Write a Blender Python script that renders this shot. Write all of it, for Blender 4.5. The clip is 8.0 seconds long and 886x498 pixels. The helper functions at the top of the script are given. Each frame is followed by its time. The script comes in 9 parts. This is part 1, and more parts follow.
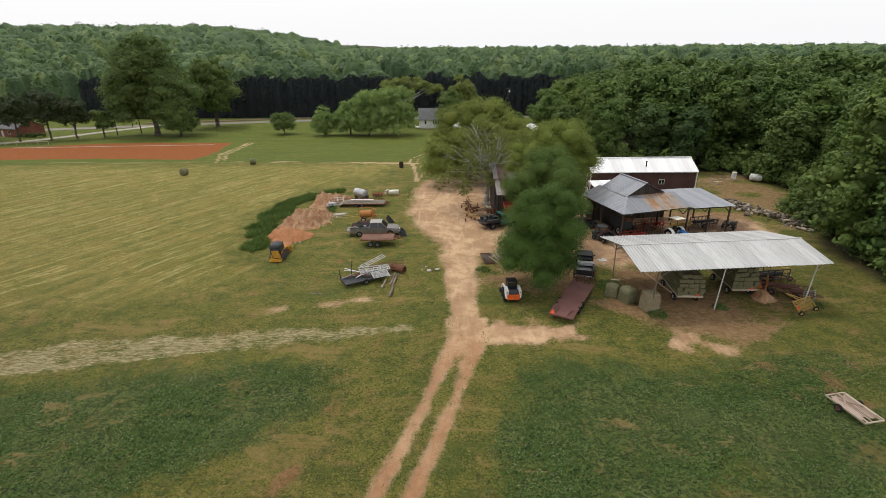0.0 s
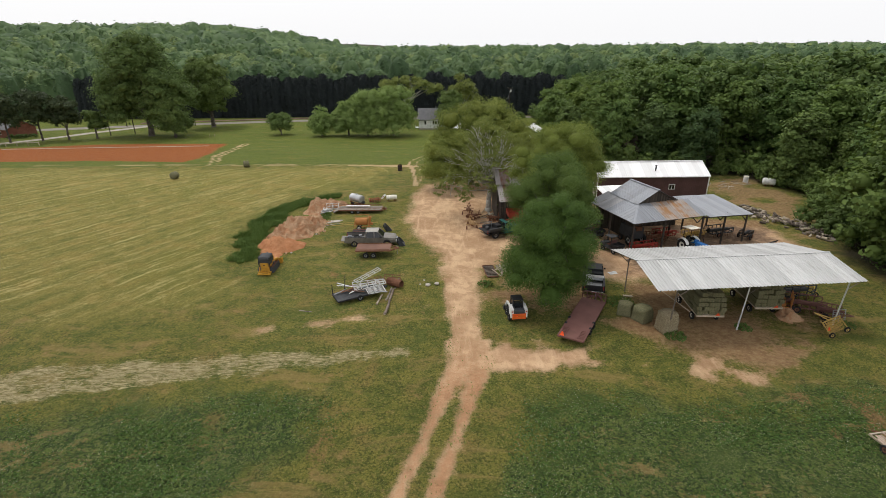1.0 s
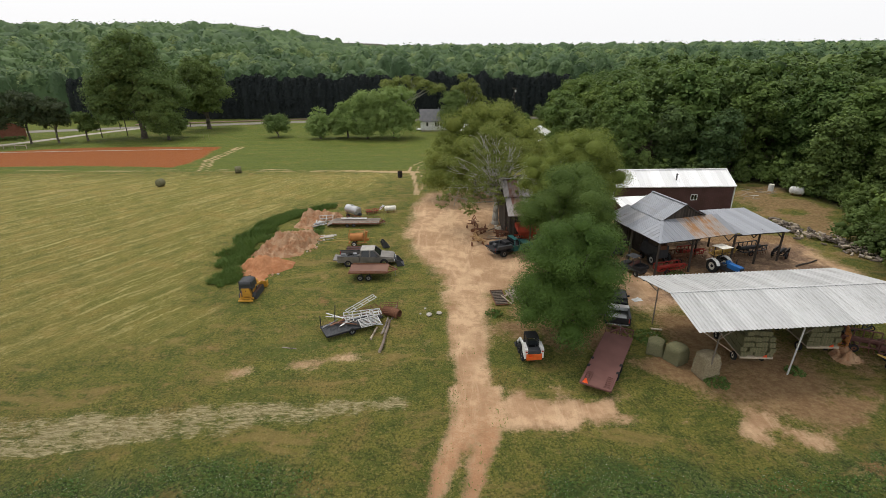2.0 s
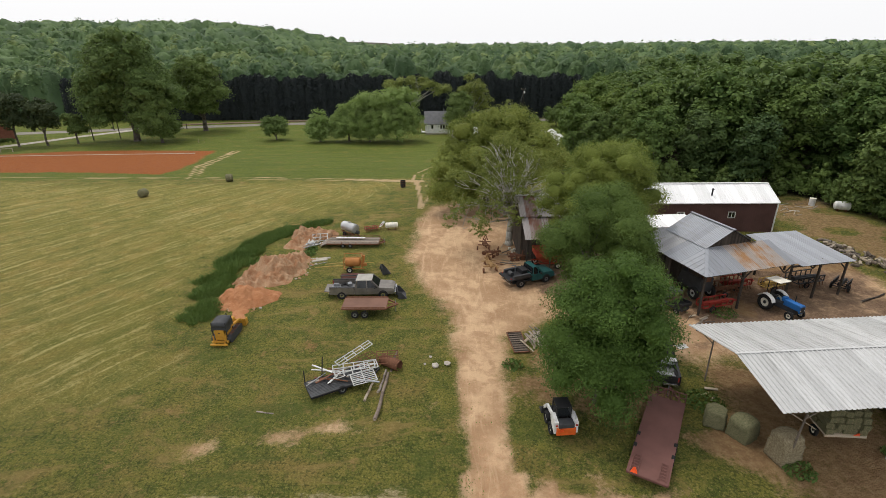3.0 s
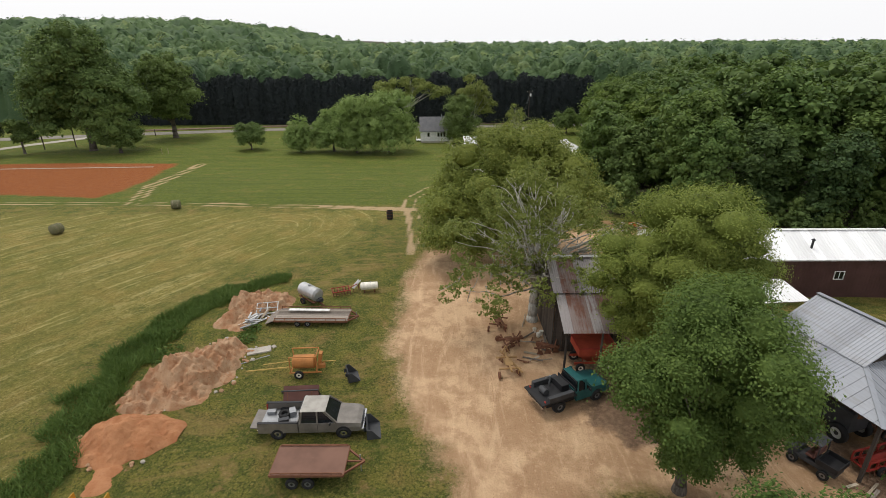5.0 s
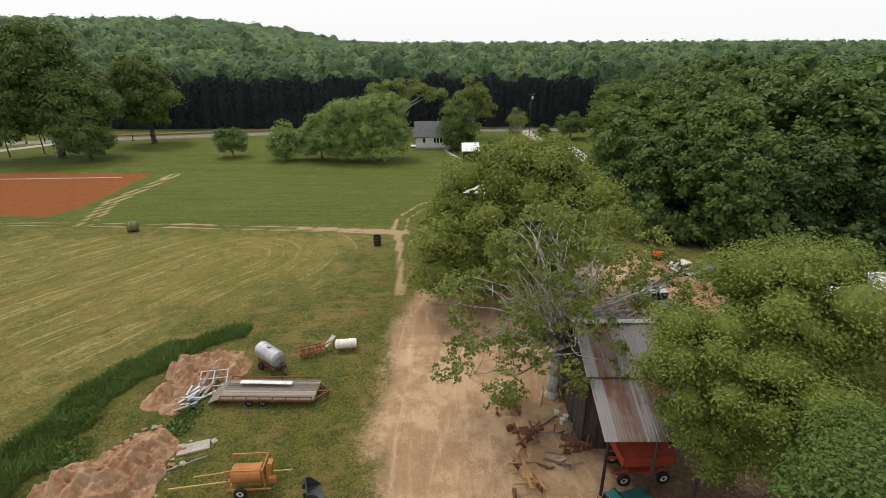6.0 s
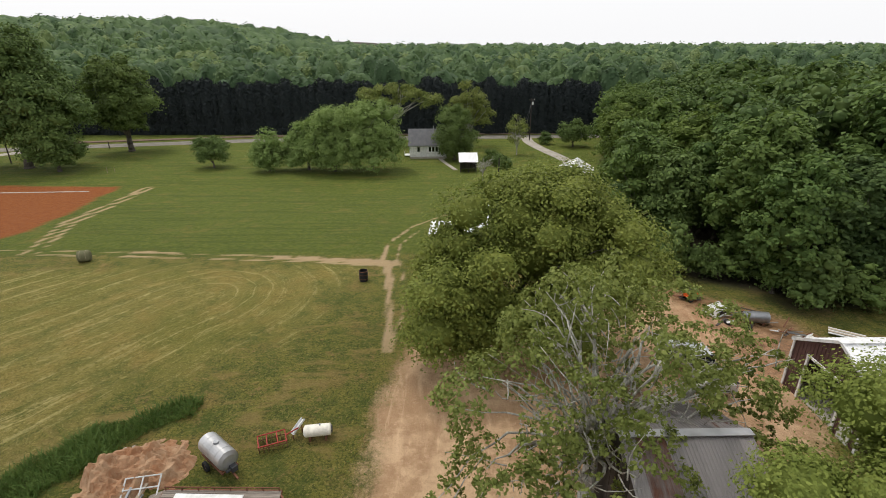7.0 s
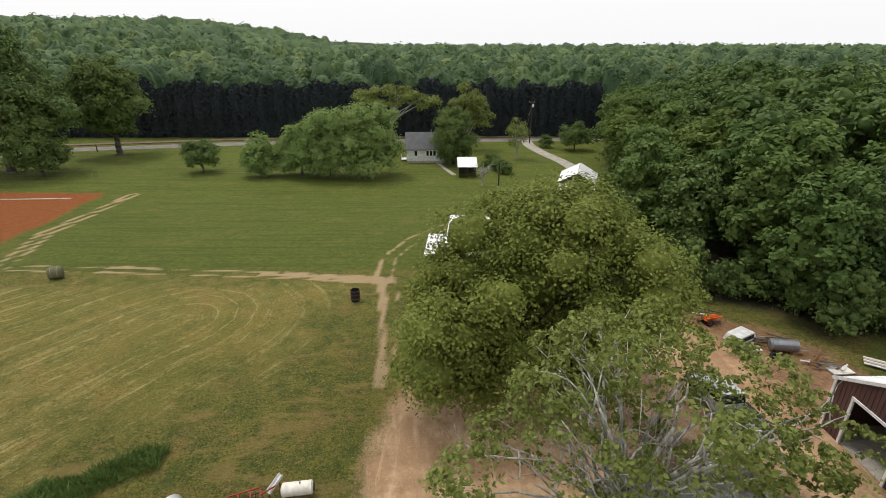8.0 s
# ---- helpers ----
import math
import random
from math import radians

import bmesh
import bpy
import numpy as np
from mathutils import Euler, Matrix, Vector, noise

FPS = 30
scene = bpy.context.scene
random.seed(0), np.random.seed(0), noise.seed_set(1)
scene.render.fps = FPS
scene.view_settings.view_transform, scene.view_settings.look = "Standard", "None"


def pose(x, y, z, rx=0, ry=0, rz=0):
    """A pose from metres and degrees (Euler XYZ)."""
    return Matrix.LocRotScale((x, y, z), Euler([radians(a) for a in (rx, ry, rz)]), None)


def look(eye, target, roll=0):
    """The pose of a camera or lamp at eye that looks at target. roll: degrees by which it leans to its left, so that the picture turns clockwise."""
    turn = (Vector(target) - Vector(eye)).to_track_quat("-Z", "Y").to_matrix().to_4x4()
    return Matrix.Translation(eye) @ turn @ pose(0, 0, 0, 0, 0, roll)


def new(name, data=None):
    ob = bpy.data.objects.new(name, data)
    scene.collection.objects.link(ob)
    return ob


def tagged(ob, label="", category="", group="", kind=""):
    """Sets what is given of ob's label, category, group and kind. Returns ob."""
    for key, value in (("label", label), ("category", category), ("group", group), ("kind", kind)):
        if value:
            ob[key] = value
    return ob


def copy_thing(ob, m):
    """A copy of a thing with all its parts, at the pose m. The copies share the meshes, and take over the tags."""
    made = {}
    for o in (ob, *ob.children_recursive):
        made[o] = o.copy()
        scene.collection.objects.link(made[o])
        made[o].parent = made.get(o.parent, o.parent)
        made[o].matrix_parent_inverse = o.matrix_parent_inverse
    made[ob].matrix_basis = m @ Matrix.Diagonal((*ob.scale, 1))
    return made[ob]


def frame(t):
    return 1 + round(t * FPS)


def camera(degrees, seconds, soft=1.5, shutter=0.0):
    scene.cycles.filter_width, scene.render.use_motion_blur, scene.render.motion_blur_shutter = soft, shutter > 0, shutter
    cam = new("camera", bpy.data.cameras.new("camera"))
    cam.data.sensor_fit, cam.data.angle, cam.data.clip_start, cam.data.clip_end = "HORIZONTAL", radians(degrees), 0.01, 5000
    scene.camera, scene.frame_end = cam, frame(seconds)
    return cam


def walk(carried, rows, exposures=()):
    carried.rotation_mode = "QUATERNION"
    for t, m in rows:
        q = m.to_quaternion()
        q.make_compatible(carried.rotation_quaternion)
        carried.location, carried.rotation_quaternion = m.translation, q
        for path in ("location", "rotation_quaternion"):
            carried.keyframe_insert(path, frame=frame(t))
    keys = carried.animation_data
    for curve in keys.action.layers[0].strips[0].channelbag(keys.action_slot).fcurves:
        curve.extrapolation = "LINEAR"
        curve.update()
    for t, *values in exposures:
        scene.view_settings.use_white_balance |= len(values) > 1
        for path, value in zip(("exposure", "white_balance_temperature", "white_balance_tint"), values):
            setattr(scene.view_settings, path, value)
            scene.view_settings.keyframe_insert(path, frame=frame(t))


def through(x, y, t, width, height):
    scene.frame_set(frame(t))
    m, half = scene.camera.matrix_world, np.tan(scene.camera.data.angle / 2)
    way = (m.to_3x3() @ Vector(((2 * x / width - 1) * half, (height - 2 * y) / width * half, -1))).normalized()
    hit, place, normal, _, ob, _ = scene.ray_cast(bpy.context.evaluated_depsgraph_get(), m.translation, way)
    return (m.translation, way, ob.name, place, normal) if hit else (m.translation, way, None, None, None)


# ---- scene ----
import functools

cam = camera(83.0, 8.0, 0.7)
PATH = [
    (0, (-0.006, -0.001, 22.469), (-0.004, 1.855, 21.723), -0.5),
    (0.5, (0.005, 1.572, 22.466), (0.007, 3.427, 21.718), -0.5),
    (1, (0.055, 3.876, 22.468), (0.056, 5.73, 21.718), -0.5),
    (1.5, (0.067, 6.815, 22.465), (0.065, 8.669, 21.713), -0.55),
    (3, (-0.419, 18.253, 22.432), (-0.443, 20.104, 21.676), -0.5),
    (3.5, (-0.578, 22.731, 22.326), (-0.607, 24.582, 21.569), -0.5),
    (4, (-0.59, 27.472, 22.206), (-0.617, 29.322, 21.447), -0.5),
    (4.5, (-0.555, 32.417, 22.106), (-0.576, 34.267, 21.347), -0.4),
    (6, (-0.364, 47.851, 21.811), (-0.369, 49.701, 21.052), -0.3),
    (6.5, (-0.418, 52.889, 21.893), (-0.416, 54.74, 21.137), -0.1),
    (7, (-0.485, 56.747, 22.191), (-0.471, 58.599, 21.436), -0.1),
    (7.5, (-0.596, 59.519, 22.393), (-0.576, 61.372, 21.639), -0.1),
    (8, (-0.461, 61.006, 22.297), (-0.439, 62.858, 21.543), 0.0),
]
walk(cam, [(t, look(eye, target, roll)) for t, eye, target, roll in PATH])

# ---- daylight: bright hazy overcast, weak sun from ahead and to the west ----
SUN_DIR = Vector((-0.28, 0.34, 0.90)).normalized()
world = bpy.data.worlds.new("overcast_sky")
scene.world = world
world.use_nodes = True
wn, wl = world.node_tree.nodes, world.node_tree.links
sky = wn.new("ShaderNodeTexSky")
sky.sky_type = "NISHITA"
sky.sun_disc = False
sky.sun_elevation = math.asin(SUN_DIR.z)
sky.sun_rotation = math.atan2(SUN_DIR.x, SUN_DIR.y)
sky.dust_density = 4.0
dim = wn.new("ShaderNodeVectorMath")
dim.operation = "SCALE"
dim.inputs["Scale"].default_value = 0.10
cloud = wn.new("ShaderNodeMix")
cloud.data_type = "RGBA"
cloud.inputs["Factor"].default_value = 0.88
cloud.inputs["B"].default_value = (1.0, 1.0, 1.015, 1)
wl.new(sky.outputs["Color"], dim.inputs[0])
wl.new(dim.outputs["Vector"], cloud.inputs["A"])
wl.new(cloud.outputs["Result"], wn["Background"].inputs["Color"])
wn["Background"].inputs["Strength"].default_value = 1.08
sun = new("sun", bpy.data.lights.new("sun", "SUN"))
sun.data.energy = 1.5
sun.data.angle = radians(12)
sun.data.color = (1.0, 0.95, 0.87)
sun.matrix_world = look(SUN_DIR * 100, (0, 0, 0))
scene.view_settings.exposure = -0.02


# ---- materials ----
class Nodes:
    """A short hand for one node material."""

    def __init__(self, name, rough=0.8, metal=0.0):
        self.mat = bpy.data.materials.new(name)
        self.mat.use_nodes = True
        self.n, self.l = self.mat.node_tree.nodes, self.mat.node_tree.links
        self.b = self.n["Principled BSDF"]
        self.b.inputs["Roughness"].default_value = rough
        self.b.inputs["Metallic"].default_value = metal
        self.b.inputs["Specular IOR Level"].default_value = 0.3
        self.co = self.n.new("ShaderNodeTexCoord").outputs["Object"]

    def put(self, socket, value):
        if isinstance(value, bpy.types.NodeSocket):
            self.l.new(value, socket)
        elif isinstance(value, (tuple, list)):
            socket.default_value = (*value, 1) if len(value) == 3 and len(socket.default_value) == 4 else value
        else:
            socket.default_value = value

    def world_co(self):
        return self.n.new("ShaderNodeNewGeometry").outputs["Position"]

    def scaled(self, co, x, y, z, rz=0.0):
        m = self.n.new("ShaderNodeMapping")
        self.l.new(co, m.inputs["Vector"])
        m.inputs["Scale"].default_value = (x, y, z)
        m.inputs["Rotation"].default_value = (0, 0, rz)
        return m.outputs["Vector"]

    def noise(self, scale, detail=4, co=None, rough=0.6, distort=0.0):
        t = self.n.new("ShaderNodeTexNoise")
        self.l.new(self.co if co is None else co, t.inputs["Vector"])
        t.inputs["Scale"].default_value = scale
        t.inputs["Detail"].default_value = detail
        t.inputs["Roughness"].default_value = rough
        t.inputs["Distortion"].default_value = distort
        return t.outputs["Fac"]

    def cells(self, scale, co=None, out="Distance"):
        t = self.n.new("ShaderNodeTexVoronoi")
        self.l.new(self.co if co is None else co, t.inputs["Vector"])
        t.inputs["Scale"].default_value = scale
        return t.outputs[out]

    def ramp(self, fac, lo, hi, a=0.0, b=1.0):
        r = self.n.new("ShaderNodeMapRange")
        r.interpolation_type = "SMOOTHSTEP"
        self.put(r.inputs["Value"], fac)
        for k, v in (("From Min", lo), ("From Max", hi), ("To Min", a), ("To Max", b)):
            self.put(r.inputs[k], v)
        return r.outputs["Result"]

    def math(self, op, a, b=0.0):
        m = self.n.new("ShaderNodeMath")
        m.operation = op
        self.put(m.inputs[0], a)
        self.put(m.inputs[1], b)
        return m.outputs[0]

    def mix(self, fac, a, b, blend="MIX"):
        m = self.n.new("ShaderNodeMix")
        m.data_type = "RGBA"
        m.blend_type = blend
        self.put(m.inputs["Factor"], fac)
        self.put(m.inputs["A"], a)
        self.put(m.inputs["B"], b)
        return m.outputs["Result"]

    def attr(self, name):
        a = self.n.new("ShaderNodeAttribute")
        a.attribute_name = name
        return a.outputs["Fac"]

    def random(self):
        return self.n.new("ShaderNodeObjectInfo").outputs["Random"]

    def island(self):
        return self.n.new("ShaderNodeNewGeometry").outputs["Random Per Island"]

    def colour(self, c):
        self.put(self.b.inputs["Base Color"], c)
        return self

    def bump(self, height, strength=0.3, dist=0.02):
        b = self.n.new("ShaderNodeBump")
        b.inputs["Strength"].default_value = strength
        b.inputs["Distance"].default_value = dist
        self.l.new(height, b.inputs["Height"])
        self.l.new(b.outputs["Normal"], self.b.inputs["Normal"])
        return self


def paint(name, a, rough=0.5, metal=0.0, wear=(0.12, 0.07, 0.04), amount=0.35, scale=3.0):
    """Worn paint: a colour, slightly uneven, with dirt or rust patches."""
    m = Nodes(name, rough, metal)
    k = m.noise(scale * 0.6, 3)
    c = m.mix(m.ramp(k, 0.3, 0.7), [v * 0.82 for v in a], [min(1, v * 1.12) for v in a])
    w = m.ramp(m.noise(scale * 2.3, 6, rough=0.7), 0.72 - 0.25 * amount, 0.80 - 0.1 * amount, 0, min(1, amount * 2))
    m.colour(m.mix(w, c, wear))
    m.put(m.b.inputs["Roughness"], m.ramp(w, 0, 1, rough, 0.85))
    m.bump(m.noise(scale * 14, 3), 0.12, 0.01)
    return m.mat


def tin(name, base, rust, amount, rough=0.4, metal=0.6, streak_dir=0.0, dirt=0.3, run=(5.0, 0.5)):
    """Corrugated roofing: weathered metal with rust and dirt streaks down the slope; each sheet differs a little."""
    m = Nodes(name, rough, metal)
    r = m.random()
    co = m.scaled(m.world_co(), 1, 1, 1, streak_dir)
    streak = m.noise(1.0, 5, m.scaled(co, run[0], run[1], 0.5), 0.65)
    blot = m.noise(0.45, 5, co, 0.65)
    c = m.mix(m.ramp(r, 0, 1), [v * 0.88 for v in base], [min(1, v * 1.08) for v in base])
    c = m.mix(m.ramp(streak, 0.45, 0.75, 0, dirt), c, (0.20, 0.19, 0.17))
    rr = m.math("ADD", m.math("MULTIPLY", streak, 0.5), m.math("MULTIPLY", blot, 0.6))
    rr = m.math("ADD", rr, m.math("MULTIPLY", m.math("SUBTRACT", r, 0.5), 0.18 * (1 - 0.8 * max(0.0, amount))))
    rmask = m.ramp(rr, 0.78 - 0.4 * amount, 0.92 - 0.35 * amount)
    c = m.mix(rmask, c, m.mix(m.noise(6, 4), rust, [v * 1.7 for v in rust]))
    m.colour(c)
    m.put(m.b.inputs["Metallic"], m.ramp(rmask, 0, 1, metal, 0.0))
    m.put(m.b.inputs["Roughness"], m.ramp(rmask, 0, 1, rough, 0.9))
    m.bump(m.noise(9, 3), 0.1, 0.01)
    return m.mat


def timber(name, a, b, rough=0.85, scale=1.0, along=(1.0, 12.0, 12.0)):
    m = Nodes(name, rough)
    g = m.noise(2.0 * scale, 6, m.scaled(m.co, *along), 0.65, 0.4)
    t = m.math("ADD", m.math("MULTIPLY", g, 0.7), m.math("MULTIPLY", m.math("FRACT", m.math("ADD", m.random(), m.island())), 0.35))
    m.colour(m.mix(m.ramp(t, 0.25, 0.85), a, b))
    m.bump(g, 0.4, 0.01)
    return m.mat


def leafy(name, dark, light, tree=0.25, through=0.25, yellow=(0.16, 0.17, 0.03)):
    """Leaves: each leaf and each tree a little different, some light passing through."""
    m = Nodes(name, 0.55)
    leaf = m.island()
    big, stand = m.noise(0.5, 3, m.world_co()), m.noise(0.11, 2, m.world_co())
    t = m.math("ADD", m.math("MULTIPLY", leaf, 0.42), m.math("ADD", m.math("MULTIPLY", big, 0.30), m.math("MULTIPLY", stand, 0.36)))
    c = m.mix(m.ramp(t, 0.2, 0.95), dark, light)
    c = m.mix(m.ramp(m.random(), 0, 1, 0, tree), c, yellow)
    c = m.mix(m.ramp(m.random(), 0.55, 0.0, 0, tree * 1.2), c, [v * 0.62 for v in dark])
    m.colour(c)
    m.b.inputs["Specular IOR Level"].default_value = 0.12
    tr = m.n.new("ShaderNodeBsdfTranslucent")
    m.l.new(m.mix(0.5, c, (0.14, 0.20, 0.03)), tr.inputs["Color"])
    ms = m.n.new("ShaderNodeMixShader")
    ms.inputs[0].default_value = through
    m.l.new(m.b.outputs[0], ms.inputs[1])
    m.l.new(tr.outputs[0], ms.inputs[2])
    m.l.new(ms.outputs[0], m.n["Material Output"].inputs["Surface"])
    return m.mat


def bark(name, a, b):
    m = Nodes(name, 0.95)
    g = m.noise(3.0, 6, m.scaled(m.co, 3, 3, 0.6), 0.7)
    m.colour(m.mix(m.ramp(g, 0.3, 0.7), a, b))
    m.bump(g, 0.6, 0.04)
    return m.mat


def soil(name, a, b, c):
    m = Nodes(name, 0.95)
    k = m.noise(0.9, 6, m.world_co(), 0.7)
    col = m.mix(m.ramp(k, 0.35, 0.65), a, b)
    f = m.noise(7, 5, m.world_co(), 0.7)
    col = m.mix(m.ramp(f, 0.55, 0.75), col, c)
    m.colour(col)
    m.bump(m.noise(5, 8, m.world_co(), 0.75), 0.9, 0.12)
    return m.mat


LEAF_MID = leafy("leaf_oak", (0.070, 0.120, 0.028), (0.188, 0.265, 0.064), 0.22, 0.30)
LEAF_YARD = leafy("leaf_yard_maple", (0.036, 0.078, 0.016), (0.118, 0.200, 0.042), 0.1, 0.28)
LEAF_DEEP = leafy("leaf_deep_wood", (0.040, 0.078, 0.030), (0.125, 0.190, 0.062), 0.2, 0.25)
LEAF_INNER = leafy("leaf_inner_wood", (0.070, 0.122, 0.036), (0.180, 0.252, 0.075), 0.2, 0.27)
LEAF_GOLD = leafy("leaf_maple", (0.135, 0.172, 0.034), (0.320, 0.350, 0.078), 0.15, 0.30)
LEAF_LIME = leafy("leaf_lime", (0.128, 0.172, 0.034), (0.295, 0.342, 0.078), 0.15, 0.30)
LEAF_DARK = leafy("leaf_shade", (0.072, 0.118, 0.036), (0.185, 0.262, 0.078), 0.15, 0.28)
LEAF_GREY = leafy("leaf_pecan", (0.130, 0.165, 0.040), (0.300, 0.335, 0.095), 0.1, 0.30)
LEAF_PINE = leafy("leaf_pine", (0.026, 0.042, 0.020), (0.085, 0.110, 0.048), 0.15, 0.15)
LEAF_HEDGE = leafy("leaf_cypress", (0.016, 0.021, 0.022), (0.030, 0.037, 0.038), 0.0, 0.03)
# light green leaves, paled further so the colour stands for distance haze
LEAF_LAWN = leafy("leaf_lawn_tree", (0.185, 0.275, 0.080), (0.340, 0.440, 0.150), 0.06, 0.42)
LEAF_WOOD = leafy("leaf_woodland", (0.068, 0.128, 0.036), (0.180, 0.265, 0.074), 0.24, 0.30)


def canopy_mat(name, dark, light, fresh):
    """Tree tops seen from afar: one tint a tree, mottled with leaf shade."""
    m = Nodes(name, 0.7)
    q = m.world_co()
    tint, mott = m.attr("tint"), m.noise(0.45, 5, q, 0.7)
    c = m.mix(m.ramp(m.math("ADD", m.math("MULTIPLY", tint, 0.6), m.math("MULTIPLY", m.noise(0.02, 3, q), 0.6)), 0.25, 0.85), dark, light)
    c = m.mix(m.ramp(tint, 0.84, 0.92, 0, 0.8), c, fresh)
    c = m.mix(m.ramp(m.math("ADD", m.math("MULTIPLY", m.island(), 0.5), m.math("MULTIPLY", mott, 0.6)), 0.15, 0.85), [v * 0.8 for v in dark], c)
    m.colour(c)
    tr = m.n.new("ShaderNodeBsdfTranslucent")
    m.l.new(c, tr.inputs["Color"])
    ms = m.n.new("ShaderNodeMixShader")
    ms.inputs[0].default_value = 0.25
    m.l.new(m.b.outputs[0], ms.inputs[1])
    m.l.new(tr.outputs[0], ms.inputs[2])
    m.l.new(ms.outputs[0], m.n["Material Output"].inputs["Surface"])
    return m.mat


CANOPY_NEAR = canopy_mat("canopy_near", (0.080, 0.132, 0.038), (0.190, 0.260, 0.075), (0.24, 0.28, 0.08))
CANOPY_FAR = canopy_mat("canopy_far", (0.062, 0.116, 0.046), (0.150, 0.232, 0.080), (0.235, 0.300, 0.095))
BARK = bark("bark_brown", (0.05, 0.042, 0.034), (0.16, 0.14, 0.115))
BARK_GREY = bark("bark_grey", (0.26, 0.25, 0.22), (0.54, 0.52, 0.46))
GRASS_TALL = leafy("tall_grass_blades", (0.060, 0.112, 0.026), (0.150, 0.215, 0.056), 0.0, 0.2)
GRASS_TUFT = leafy("grass_tuft_blades", (0.100, 0.140, 0.028), (0.260, 0.270, 0.080), 0.0, 0.2)
ROOF_WHITE = tin("white_tin", (0.53, 0.53, 0.525), (0.16, 0.11, 0.07), 0.03, 0.5, 0.15, radians(-4.5), 0.4)
ROOF_BARN = tin("white_steel", (0.86, 0.86, 0.86), (0.3, 0.25, 0.2), -0.2, 0.4, 0.0, 0, 0.10)
ROOF_GREY = tin("galvanised_tin", (0.285, 0.30, 0.33), (0.15, 0.10, 0.075), 0.12, 0.5, 0.3, radians(-14), 0.45)
ROOF_RUST = tin("rusty_tin", (0.34, 0.30, 0.27), (0.225, 0.118, 0.052), 0.66, 0.6, 0.2, radians(-14), 0.3)
ROOF_STREAK = tin("streaked_tin", (0.33, 0.33, 0.34), (0.11, 0.062, 0.045), 0.42, 0.5, 0.3, radians(-14), 0.5, (0.45, 6.0))
ROOF_OLD = tin("old_grey_tin", (0.30, 0.275, 0.27), (0.105, 0.055, 0.040), 0.46, 0.55, 0.35, 0, 0.5)
ROOF_OLDRUST = tin("old_rusty_tin", (0.24, 0.19, 0.175), (0.115, 0.055, 0.038), 0.80, 0.7, 0.2, 0, 0.4)
SIDING = paint("maroon_siding", (0.105, 0.055, 0.052), 0.45, 0.0, (0.07, 0.05, 0.045), 0.1, 1.0)
WHITE = paint("white_paint", (0.70, 0.70, 0.68), 0.5, 0.0, (0.35, 0.31, 0.26), 0.3)
GATE_WHITE = paint("chalky_white", (0.52, 0.52, 0.50), 0.7, 0.0, (0.22, 0.17, 0.13), 0.5, 4.0)
TRIM = paint("white_trim", (0.80, 0.80, 0.79), 0.45, 0.0, (0.5, 0.47, 0.43), 0.08)
CREAM = paint("cream_panel", (0.78, 0.74, 0.64), 0.5, 0.0, (0.5, 0.45, 0.36), 0.1)
STEEL = paint("steel", (0.30, 0.31, 0.32), 0.4, 0.7, (0.16, 0.10, 0.06), 0.3)
ALU = paint("bright_tank", (0.50, 0.50, 0.50), 0.35, 0.6, (0.30, 0.27, 0.24), 0.2, 1.5)
RUST = paint("rusted_iron", (0.17, 0.075, 0.042), 0.85, 0.0, (0.28, 0.14, 0.08), 0.6)
MAROON_DECK = paint("oxide_deck", (0.155, 0.072, 0.060), 0.75, 0.0, (0.26, 0.17, 0.14), 0.3, 1.0)
BROWN_DECK = paint("brown_deck", (0.165, 0.088, 0.062), 0.8, 0.0, (0.25, 0.17, 0.12), 0.3, 1.0)
BLACK = paint("black_paint", (0.022, 0.022, 0.024), 0.55, 0.0, (0.07, 0.06, 0.05), 0.3)
CHARCOAL = paint("charcoal_plate", (0.050, 0.052, 0.056), 0.6, 0.0, (0.12, 0.10, 0.09), 0.3)
RUBBER = paint("tyre_rubber", (0.020, 0.020, 0.020), 0.9, 0.0, (0.09, 0.075, 0.06), 0.35)
DULL = paint("dull_tan_iron", (0.38, 0.235, 0.105), 0.8, 0.0, (0.17, 0.090, 0.050), 0.5)
YELLOW = paint("machine_yellow", (0.52, 0.27, 0.035), 0.55, 0.0, (0.16, 0.09, 0.04), 0.35)
ORANGE = paint("faded_orange", (0.42, 0.175, 0.050), 0.65, 0.0, (0.20, 0.10, 0.05), 0.5)
BRIGHT_ORANGE = paint("bright_orange", (0.72, 0.13, 0.025), 0.45, 0.0, (0.30, 0.09, 0.04), 0.1)
OCHRE = paint("faded_yellow", (0.50, 0.34, 0.10), 0.7, 0.0, (0.20, 0.11, 0.05), 0.4)
RED = paint("faded_red", (0.33, 0.040, 0.028), 0.6, 0.0, (0.14, 0.06, 0.045), 0.35)
HOPPER_RED = paint("hopper_red", (0.36, 0.060, 0.030), 0.6, 0.0, (0.17, 0.07, 0.045), 0.3)
BLUE = paint("tractor_blue", (0.022, 0.13, 0.38), 0.4, 0.0, (0.05, 0.06, 0.08), 0.15)
PEWTER = paint("pewter_car_paint", (0.20, 0.182, 0.160), 0.35, 0.35, (0.20, 0.18, 0.16), 0.08)
# pickup roof, paler than the body paint
PEWTER_TOP = paint("pale_pewter_roof", (0.33, 0.31, 0.275), 0.5, 0.0, (0.36, 0.33, 0.28), 0.15)
TEAL = paint("teal_car_paint", (0.022, 0.105, 0.105), 0.35, 0.1, (0.06, 0.09, 0.08), 0.15)
SILVER = paint("silver_car_paint", (0.55, 0.57, 0.58), 0.3, 0.3, (0.35, 0.33, 0.30), 0.08)
CHROME = paint("dull_chrome", (0.55, 0.55, 0.55), 0.25, 0.9, (0.3, 0.28, 0.25), 0.1)
GLASS_DARK = Nodes("window_glass", 0.06)
GLASS_DARK.colour((0.012, 0.015, 0.017)).b.inputs["Specular IOR Level"].default_value = 0.6
